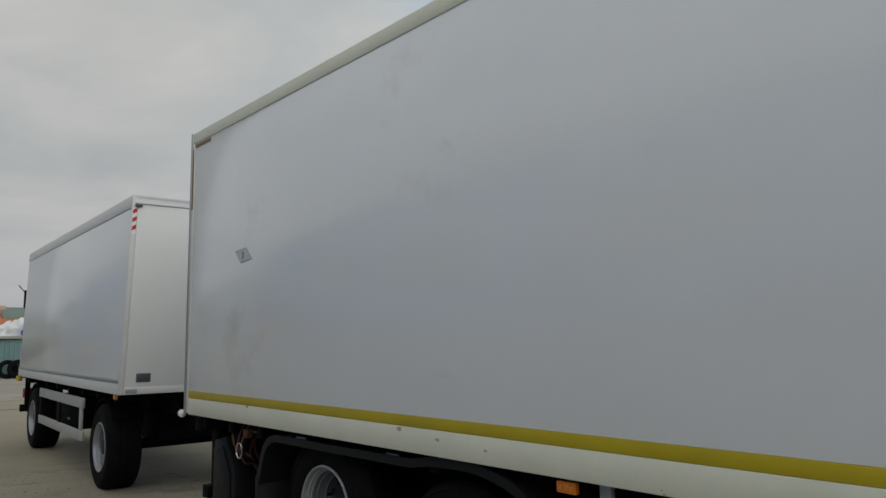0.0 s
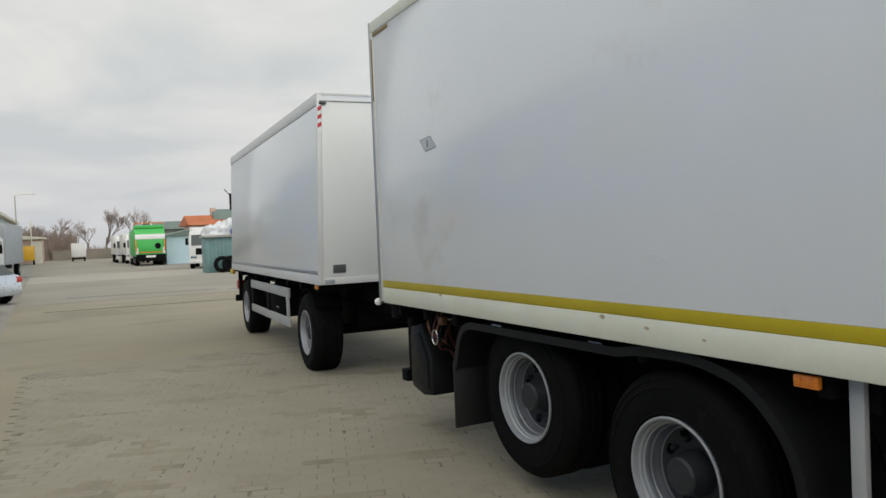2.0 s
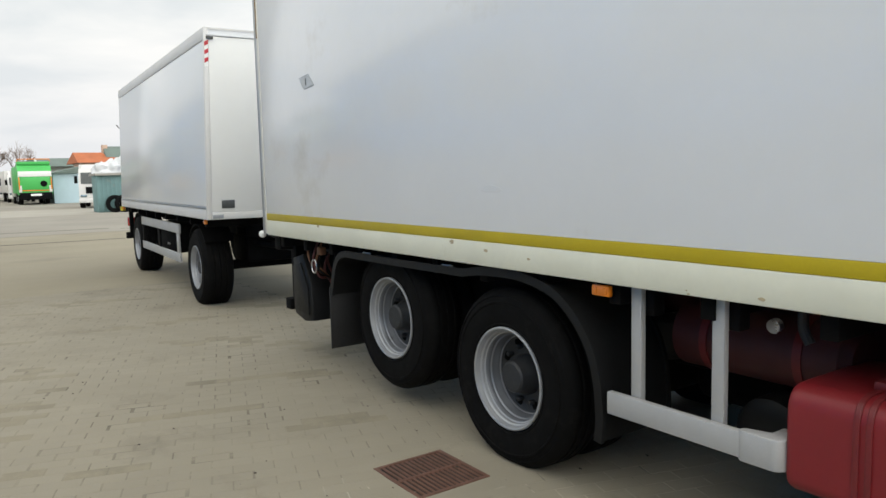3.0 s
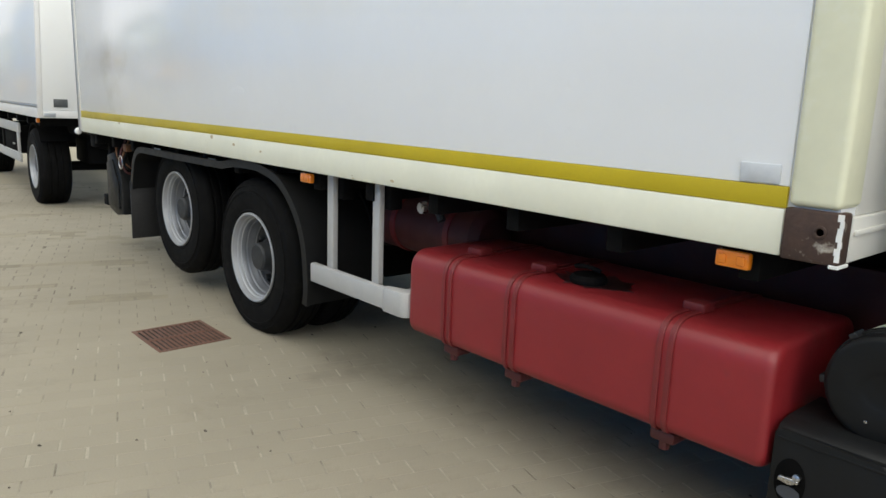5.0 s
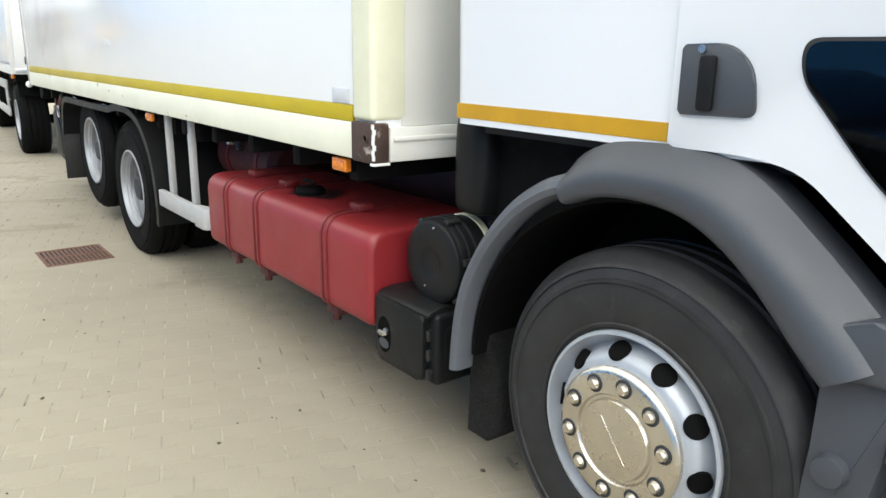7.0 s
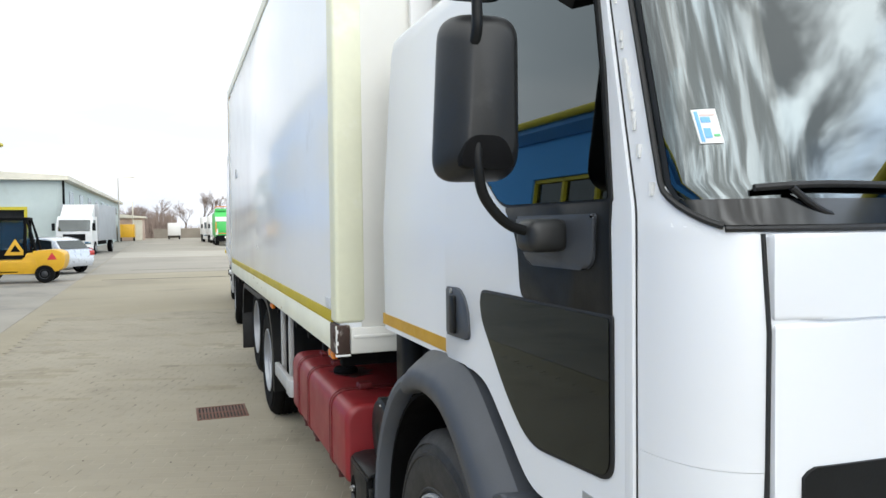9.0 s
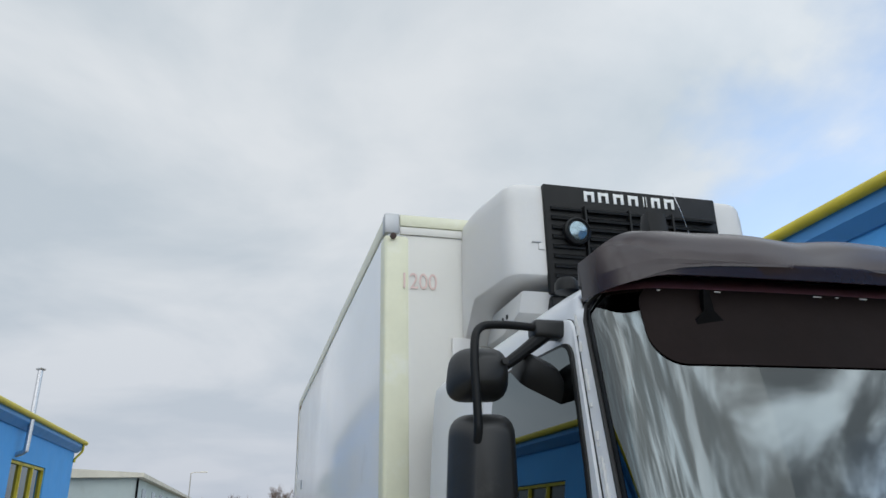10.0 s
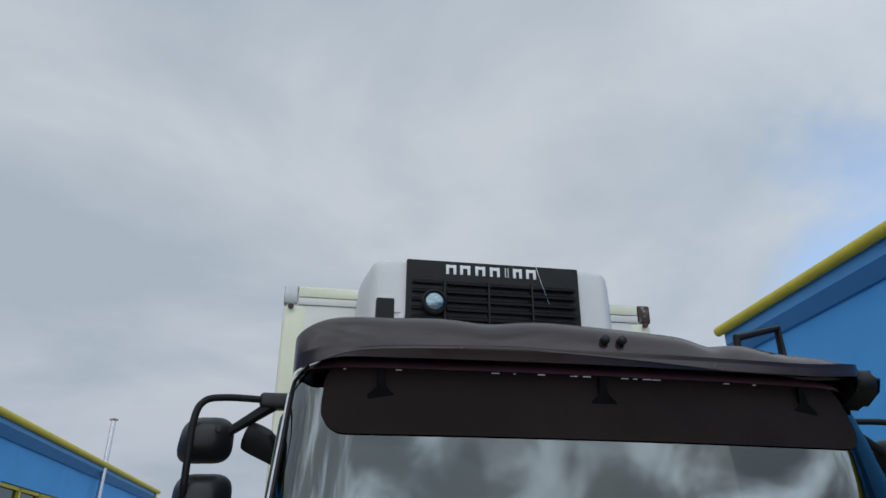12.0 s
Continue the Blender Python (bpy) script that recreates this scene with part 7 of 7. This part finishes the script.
# own frame: forks towards +x
part("chassis", prism(rounded([(-1.25, 0.32), (0.75, 0.32), (0.95, 0.55), (0.95, 0.78), (-0.40, 0.80), (-0.45, 1.02), (-1.30, 1.02), (-1.42, 0.70)], 0.08, 4), -0.55, 0.55, "y", 0.03), YELLOW_PAINT, fork)
part("counterweight", prism(rounded([(-1.52, 0.40), (-0.80, 0.36), (-0.62, 1.08), (-1.30, 1.12), (-1.62, 1.00), (-1.62, 0.70)], 0.12, 4), -0.58, 0.58, "y", 0.05), YELLOW_PAINT, fork)
for s in (-1, 1):
    cabf = tube([(-0.75, 0.48 * s, 1.0), (-0.62, 0.46 * s, 1.6), (-0.48, 0.44 * s, 2.16), (0.42, 0.44 * s, 2.16), (0.70, 0.46 * s, 1.5), (0.82, 0.48 * s, 0.78)], 0.045, 8, smooth_path=False)
    part("cab_frame", cabf, BLACK, fork)
    part("cab_pillar", tube([(-0.40, 0.46 * s, 0.95), (-0.44, 0.44 * s, 2.12)], 0.05, 8, smooth_path=False), BLACK, fork)
    part("step", block(-0.20, 0.45, 0.50 * s - 0.05, 0.50 * s + 0.05, 0.36, 0.42, 0.01), BLACK, fork)
    part("mudguard", prism([(0.85 + 0.46 * math.cos(a), 0.40 + 0.46 * math.sin(a)) for a in [radians(q) for q in range(10, 175, 15)]] + [(0.40, 0.60), (1.20, 0.55)], 0.52 * s - 0.15, 0.52 * s + 0.15, "y"), YELLOW_PAINT, fork)
    part("side_glass", prism([(-0.62, 1.05), (-0.45, 2.1), (0.38, 2.1), (0.72, 1.05)], 0.44 * s - 0.004, 0.44 * s + 0.004, "y"), CLEAR_GLASS, fork)
    part("door_panel", prism([(-0.66, 0.82), (-0.62, 1.12), (0.70, 1.12), (0.78, 0.82)], 0.47 * s - 0.012, 0.47 * s + 0.012, "y"), BLACK, fork)
    sign = part("warning_triangle", prism([(-0.46, 0.95), (0.20, 0.95), (-0.13, 1.50)], 0.49 * s - 0.004, 0.49 * s + 0.004, "y"), YELLOW_PAINT, fork, "yellow triangular warning sign")
    part("triangle_field", prism([(-0.28, 1.06), (0.02, 1.06), (-0.13, 1.30)], 0.49 * s - 0.007, 0.49 * s + 0.007, "y"), BLACK, sign)
    part("triangle", prism([(-1.38, 0.78), (-1.08, 0.78), (-1.23, 1.02)], 0.585 * s - 0.004, 0.585 * s + 0.004, "y"), RED_BAND, fork)
    part("mast_rail", block(1.12, 1.30, 0.26 * s - 0.05, 0.26 * s + 0.05, 0.10, 2.75, 0.01), BLACK, fork)
    part("fork_arm", prism([(1.34, 0.06), (2.35, 0.05), (2.35, 0.08), (1.42, 0.12), (1.42, 0.75), (1.34, 0.75)], 0.30 * s - 0.06, 0.30 * s + 0.06, "y"), BLACK, fork)
    simple_wheel(fork, 0.85, 0.56 * s - 0.13, 0.40, 0.40, 0.26, HUB)
    simple_wheel(fork, -1.0, 0.50 * s - 0.11, 0.30, 0.30, 0.22, HUB)
part("overhead_guard", block(-0.52, 0.46, -0.48, 0.48, 2.14, 2.22, 0.02), BLACK, fork)
part("mast_cylinder", tube([(1.18, 0, 0.3), (1.18, 0, 2.5)], 0.05, 10, smooth_path=False), BLACK, fork)
for mz in (0.6, 1.5, 2.65):
    part("mast_bar", block(1.14, 1.28, -0.3, 0.3, mz, mz + 0.10, 0.01), BLACK, fork)
part("carriage", block(1.31, 1.36, -0.48, 0.48, 0.30, 0.75, 0.01), BLACK, fork)
part("seat", block(-0.45, 0.05, -0.25, 0.25, 0.81, 1.35, 0.05), BLACK, fork)
part("lamp", block(1.0, 1.12, 0.40, 0.55, 2.28, 2.42, 0.03), BLACK, fork)

cage = thing("wire_cage", (-27.3, -8.9, 0), "grey steel wire storage cage", "cage")
CX0, CX1, CYA, CYB = -28.6, -26.4, -9.8, -8.6
for px, py in ((CX0, CYA), (CX1, CYA), (CX0, CYB), (CX1, CYB), ((CX0 + CX1) / 2, CYB)):
    part("post", block(px - 0.035, px + 0.035, py - 0.035, py + 0.035, -0.006, 1.25), GREY_METAL, cage, smooth=False)
for pz in (0.15, 0.45, 0.8, 1.2):
    for py in (CYA, CYB):
        part("rail", block(CX0 + 0.036, CX1 - 0.036, py - 0.012, py + 0.012, pz - 0.02, pz + 0.02), GREY_METAL, cage, smooth=False)
for k in range(12):
    part("wire", block(CX0 + 0.12 + 0.18 * k, CX0 + 0.14 + 0.18 * k, CYB - 0.034, CYB - 0.016, 0.1, 1.2), GREY_METAL, cage, smooth=False)


def lorry(base, turn, label, cargo, length=7.0, height=3.5, cab_mat=WHITE_PLAIN):
    """A plain box lorry in its own frame: it faces +x, front at the base."""
    ob = thing("lorry", base, label, "truck", local=True, turn=turn)
    part("cab", prism(rounded([(-1.9, 0.62), (-1.9, 2.62), (-0.42, 2.68), (-0.02, 1.62), (0.02, 0.62)], [0.02, 0.08, 0.2, 0.08, 0.08], 5), -1.12, 1.12, "y", 0.06), cab_mat, ob)
    bm = prism([(-0.30, 2.42), (-0.015, 1.66), (0.005, 1.66), (-0.27, 2.42)], -0.98, 0.98, "y")
    part("windscreen", bm, DARK_GLASS, ob)
    for s in (-1, 1):
        part("side_window", prism([(-1.35, 1.66), (-1.30, 2.40), (-0.55, 2.40), (-0.22, 1.66)], s * 1.125 - 0.01, s * 1.125 + 0.01, "y"), DARK_GLASS, ob)
        part("mirror", block(0.0, 0.10, s * 1.26 - 0.10, s * 1.26 + 0.10, 1.7, 2.2, 0.03), BLACK, ob)
        part("head_lamp", block(0.0, 0.05, s * 0.85 - 0.2, s * 0.85 + 0.2, 0.75, 0.92, 0.02), LENS, ob)
        for wx in (-1.0, -length + 1.5):
            simple_wheel(ob, wx, s * 1.02 - 0.14, 0.47, 0.47, 0.28)
    part("grille", block(-0.01, 0.04, -0.7, 0.7, 1.0, 1.45, 0.02), BLACK, ob)
    part("bumper", block(-0.3, 0.08, -1.15, 1.15, 0.38, 0.66, 0.04), cab_mat, ob)
    part("wind_deflector", prism([(-1.85, 2.64), (-0.7, 2.68), (-1.7, height - 0.05), (-1.85, height - 0.05)], -1.0, 1.0, "y", 0.04), cab_mat, ob)
    part("cargo_body", block(-length, -1.98, -1.24, 1.24, 0.95, height, 0.03), cargo, ob)
    part("frame_rail", block(-length, -0.2, -0.5, 0.5, 0.6, 0.94), BLACK, ob)
    return ob


lorry((-51.5, -7.2, 0), -5, "white box lorry with grey tarpaulin body", GREY_TARP, 9.0, 3.55)
lorry((-82.0, 4.15, 0), 0, "white lorry parked in the far yard", WHITE_PLAIN, 7.5, 3.1)
lorry((-90.0, 3.65, 0), 0, "white lorry parked behind another lorry", WHITE_PLAIN, 7.5, 3.1)
lorry((-54.5, 6.35, 0), -14, "white lorry standing behind a teal container", WHITE_PLAIN, 6.0, 3.0)

rcv = thing("refuse_truck", (-70.0, 4.2, 0), "green and white refuse collection truck seen from its tail", "truck", local=True)
part("hopper", prism(rounded([(0.0, 0.85), (0.0, 2.75), (-0.5, 3.35), (-1.6, 3.35), (-1.6, 0.85)], 0.1, 4), -1.25, 1.25, "y", 0.04), GREEN_PAINT, rcv)
part("band", block(-0.02, 0.05, -1.24, 1.24, 2.36, 2.80, 0.01), WHITE_MARK, rcv)
part("panel", block(-0.02, 0.035, -1.0, 1.0, 1.25, 2.34, 0.01), GREEN_PAINT, rcv)
part("marking_strip", block(0.036, 0.050, -1.0, 1.0, 1.16, 1.235, 0.004), AMBER, rcv)
part("beacon", lathe([(0.10, 0.0), (0.10, 0.12), (0.06, 0.20), (0.001, 0.21)], (-0.8, 0.2, 3.625), "z", 12), WHITE_MARK, rcv)
part("roof_rail", tube([(-0.4, -1.2, 3.63), (-0.4, -1.2, 3.82), (-0.4, 1.2, 3.82), (-0.4, 1.2, 3.63)], 0.045, 6, smooth_path=False), AMBER, rcv)
part("top_frame", block(-1.4, -0.4, -1.22, 1.22, 3.36, 3.62, 0.02), GREEN_PAINT, rcv)
for s in (-1, 1):
    part("tail_post", block(0.0, 0.06, s * 1.19 - 0.045, s * 1.19 + 0.045, 1.30, 2.30, 0.01), AMBER, rcv)
    part("foot_board", block(-0.2, 0.25, s * 0.95 - 0.2, s * 0.95 + 0.2, 0.48, 0.56, 0.01), BLACK, rcv)
    for wx in (-1.9, -3.2, -6.6):
        simple_wheel(rcv, wx, s * 1.0 - 0.17, 0.5, 0.5, 0.34)
part("emblem", lathe([(0.26, 0.0), (0.26, 0.012), (0.10, 0.014)], (0.036, 0.62, 1.75), "x", 24), BLACK, rcv)
part("body", block(-6.0, -1.62, -1.25, 1.25, 0.95, 3.25, 0.08), GREEN_PAINT, rcv)
part("cab", block(-7.9, -6.1, -1.2, 1.2, 0.6, 3.0, 0.1), WHITE_PLAIN, rcv)
part("frame_rail", block(-7.8, -0.1, -0.5, 0.5, 0.55, 0.94), BLACK, rcv)
part("under_guard", block(-0.02, 0.05, -1.2, 1.2, 0.42, 1.02, 0.02), BLACK, rcv)
for s in (-1, 1):
    part("corner_panel", block(0.002, 0.04, s * 1.12 - 0.11, s * 1.12 + 0.11, 1.05, 1.62, 0.01), WHITE_PLAIN, rcv)
part("licence_bar", block(0.05, 0.07, -0.40, 0.40, 0.74, 0.92), WHITE_MARK, rcv)

hut_ = thing("container", (-47.2, 6.2, 0), "weathered teal sheet-metal container with a rusty roof edge", "container")
part("shell", block(-47.6, -46.04, 4.95, 7.7, -0.006, 2.12, 0.02), TEAL_SHEET, hut_)
for k in range(12):
    part("rib", block(-46.04, -46.0, 5.0 + 0.225 * k, 5.09 + 0.225 * k, 0.05, 2.08, 0.01), TEAL_SHEET, hut_)
part("roof", prism([(4.85, 2.121), (7.85, 2.121), (7.85, 2.30), (4.85, 2.24)], -47.8, -45.8, "x"), CONCRETE, hut_)
for k, (tx, ty) in enumerate(((-45.55, 5.75), (-45.4, 6.2), (-45.5, 6.7))):
    ob = solid("old_tyre", lathe([(0.26, 0.0), (0.30, -0.02), (0.44, -0.01), (0.5, 0.04), (0.5, 0.24), (0.44, 0.28), (0.28, 0.26)], (tx, ty, 0.49), "x", 30, caps=False), TYRE, "old black tyre leaning on the container", "tyre", "tyres by the container")



def heap(name, cx, cy, cz, sx, sy, sz, mat, label, seed):
    """A bundle of folded sheeting: a lumpy mound with a flat foot."""
    bm = bmesh.new()
    bmesh.ops.create_icosphere(bm, subdivisions=4, radius=1.0)
    for v in bm.verts:
        n = noise.noise(v.co * 2.2 + Vector((seed, 0, 0))) * 0.35 + noise.noise(v.co * 5.0 + Vector((0, seed, 0))) * 0.14
        p = v.co * (1 + n)
        v.co = Vector((cx + p.x * sx, cy + p.y * sy, cz + max(p.z, 0.0) * sz))
    solid(name, bm, mat, label, "tarpaulin")


heap("folded_tarpaulin", -46.9, 5.75, 2.235, 0.6, 0.85, 0.72, WHITE_TARP, "dirty white tarpaulin bundled on the container roof", 1.7)
heap("folded_tarpaulin", -47.0, 6.6, 2.25, 0.55, 0.7, 1.0, WHITE_TARP, "dirty white tarpaulin bundled on the container roof", 4.2)
heap("folded_tarpaulin", -46.5, 7.1, 2.26, 0.42, 0.55, 0.78, TARP_BLUE, "crumpled blue tarpaulin lying on the container roof", 8.8)
van = thing("yellow_box_trailer", (-106, -7.0, 0), "small yellow box trailer", "trailer")
part("box", block(-108.5, -105.2, -7.9, -6.0, 0.55, 2.35, 0.04), YELLOW_PAINT, van)
for wy in (-7.9, -6.2):
    simple_wheel(van, -106.3, wy, 0.33, 0.33, 0.2)
cart = thing("white_box_trailer", (-116, -0.8, 0), "white box trailer parked at the yard's end", "trailer")
part("box", block(-119.5, -115.0, -1.75, 0.1, 0.62, 2.55, 0.04), WHITE_PLAIN, cart)
for wy in (-1.7, -0.2):
    simple_wheel(cart, -116.2, wy, 0.36, 0.36, 0.22)
part("tail_bar", block(-115.0, -114.9, -1.6, -0.05, 0.3, 0.5), BLACK, cart)
pole = thing("street_lamp", (-96, -7.3, 0), "thin grey lighting pole with a short arm", "street lamp")
part("post", tube([(-96, -7.3, 0), (-96, -7.3, 8.1)], [0.11, 0.06], 8, smooth_path=False), CONCRETE, pole)
part("arm", tube([(-96, -7.3, 8.05), (-96, -6.9, 8.2), (-96, -5.6, 8.22)], 0.045, 8), ROOF_EDGE, pole)
part("lamp_head", block(-96.1, -95.9, -6.2, -5.3, 8.18, 8.30, 0.03), ROOF_EDGE, pole)

# ---- paving blocks near the truck ----
turn_m = Matrix.Rotation(radians(90 - PAVER_TURN), 2)


def block_verts(cx, cy, tilt, lift, worn=0.0):
    L, W, c = PAVER_L / 2 - 0.0042 - worn, PAVER_W / 2 - 0.0008 - 0.5 * worn, 0.0012 + 0.2 * worn
    out_v = []
    for z, g in ((-0.03, 0.0), (-0.0012, 0.0), (0.0, c)):
        for sx, sy in ((-1, -1), (1, -1), (1, 1), (-1, 1)):
            u, v = sx * (L - g), sy * (W - g)
            p = turn_m @ Vector((u, v))
            out_v.append((cx + p.x, cy + p.y, z + lift + tilt[0] * u + tilt[1] * v))
    return out_v


QUADS = [(0, 1, 5, 4), (1, 2, 6, 5), (2, 3, 7, 6), (3, 0, 4, 7), (4, 5, 9, 8), (5, 6, 10, 9), (6, 7, 11, 10), (7, 4, 8, 11), (8, 9, 10, 11)]
paving = thing("pavement", (-1.0, -0.8, -0.012), "sandy concrete blocks laid in courses", "pavement", kind="structure")
for xa, xb, ya, yb in ((-13.0, GX0, -3.1, 1.4), (GX1, 3.6, -3.1, 1.4), (GX0, GX1, -3.1, GY0), (GX0, GX1, GY1, 1.4)):
    part("joint_sand", block(xa, xb, ya, yb, -0.03, -0.0014), JOINT_DARK if xa < -5 else JOINT, paving, smooth=False)
for xa, xb, ya, yb in ((GX0 - 0.14, GX0 - 0.002, GY0 - 0.14, GY1 + 0.14), (GX1 + 0.002, GX1 + 0.14, GY0 - 0.14, GY1 + 0.14), (GX0 - 0.002, GX1 + 0.002, GY0 - 0.14, GY0 - 0.002), (GX0 - 0.002, GX1 + 0.002, GY1 + 0.002, GY1 + 0.14)):
    part("grate_surround", block(xa, xb, ya, yb, -0.03, -0.0009), PAVER, paving, smooth=False)
unit_me = bpy.data.meshes.new("paver")
unit_me.from_pydata([(x, y, z) for x, y, z in block_verts(0, 0, (0, 0), 0)], [], QUADS)
unit_me.materials.append(PAVER)
rng = random.Random(11)
verts, faces, stained, single = [], [], [], 0
for row in range(-130, 91):
    for col in range(-70, 71):
        u = (col + 0.5 * (row % 2)) * PAVER_L
        p = turn_m @ Vector((u, row * PAVER_W))
        x, y = p.x - 2.0, p.y - 0.6
        if not (-13.0 < x < 3.6 and -3.1 < y < 1.4):
            continue
        if GX0 - 0.075 < x < GX1 + 0.075 and GY0 - 0.085 < y < GY1 + 0.085:
            continue
        lift = rng.uniform(-0.0004, 0.0004)
        tilt = (rng.uniform(-0.004, 0.004), rng.uniform(-0.004, 0.004))
        if single < 300 and -1.9 < x < 1.6 and -1.35 < y < 0.35:
            ob = new("paver", unit_me)
            ob.parent = paving
            ob.matrix_parent_inverse = INVERSE[paving.name]
            ob.matrix_basis = Matrix.Translation((x, y, lift)) @ Matrix.Rotation(tilt[1], 4, "X") @ Matrix.Rotation(-tilt[0], 4, "Y")
            single += 1
        else:
            n0 = len(verts)
            ragged_here = noise.noise(Vector((x * 0.45, y * 0.8, 3.3)))
            verts += block_verts(x, y, tilt, lift, 0.016 * rng.random() ** 2 if (ragged_here > 0.0 or x < -4.6) and rng.random() < 0.4 else 0.0)
            faces += [tuple(n0 + k for k in q) for q in QUADS]
            streak = noise.noise(Vector((u * 0.75, row * PAVER_W * 3.2, 1.7))) + 0.25 * rng.random()
            stained += [1 if x < -4.6 and streak > 0.50 else 0] * len(QUADS)
me = bpy.data.meshes.new("pavers")
me.from_pydata(verts, [], faces)
me.materials.append(PAVER)
me.materials.append(PAVER_STAINED)
me.polygons.foreach_set("material_index", stained)
rest = new("pavers", me)
rest.parent = paving
rest.matrix_parent_inverse = INVERSE[paving.name]
tagged(rest, "sandy concrete paving blocks", kind="stuff")

# bits of dry leaf and grit lying on the paving
crumbs = bmesh.new()
rng = random.Random(3)
for k in range(190):
    x, y = rng.uniform(-7.5, 2.6), rng.uniform(-2.9, 0.9)
    s = rng.choice((0.004, 0.005, 0.007, 0.009, 0.014))
    a0 = rng.uniform(0, 6.28)
    ring = [crumbs.verts.new((x + s * rng.uniform(0.3, 1.7) * math.cos(a0 + q * 1.257), y + 0.6 * s * rng.uniform(0.3, 1.7) * math.sin(a0 + q * 1.257), 0.003)) for q in range(5)]
    top = crumbs.verts.new((x, y, 0.004 + 0.4 * s))
    for q in range(5):
        crumbs.faces.new((ring[q], ring[(q + 1) % 5], top))
solid("leaf_litter", crumbs, DEBRIS, "dark bits of dry leaf and grit on the paving", "litter", kind="stuff", smooth=False)
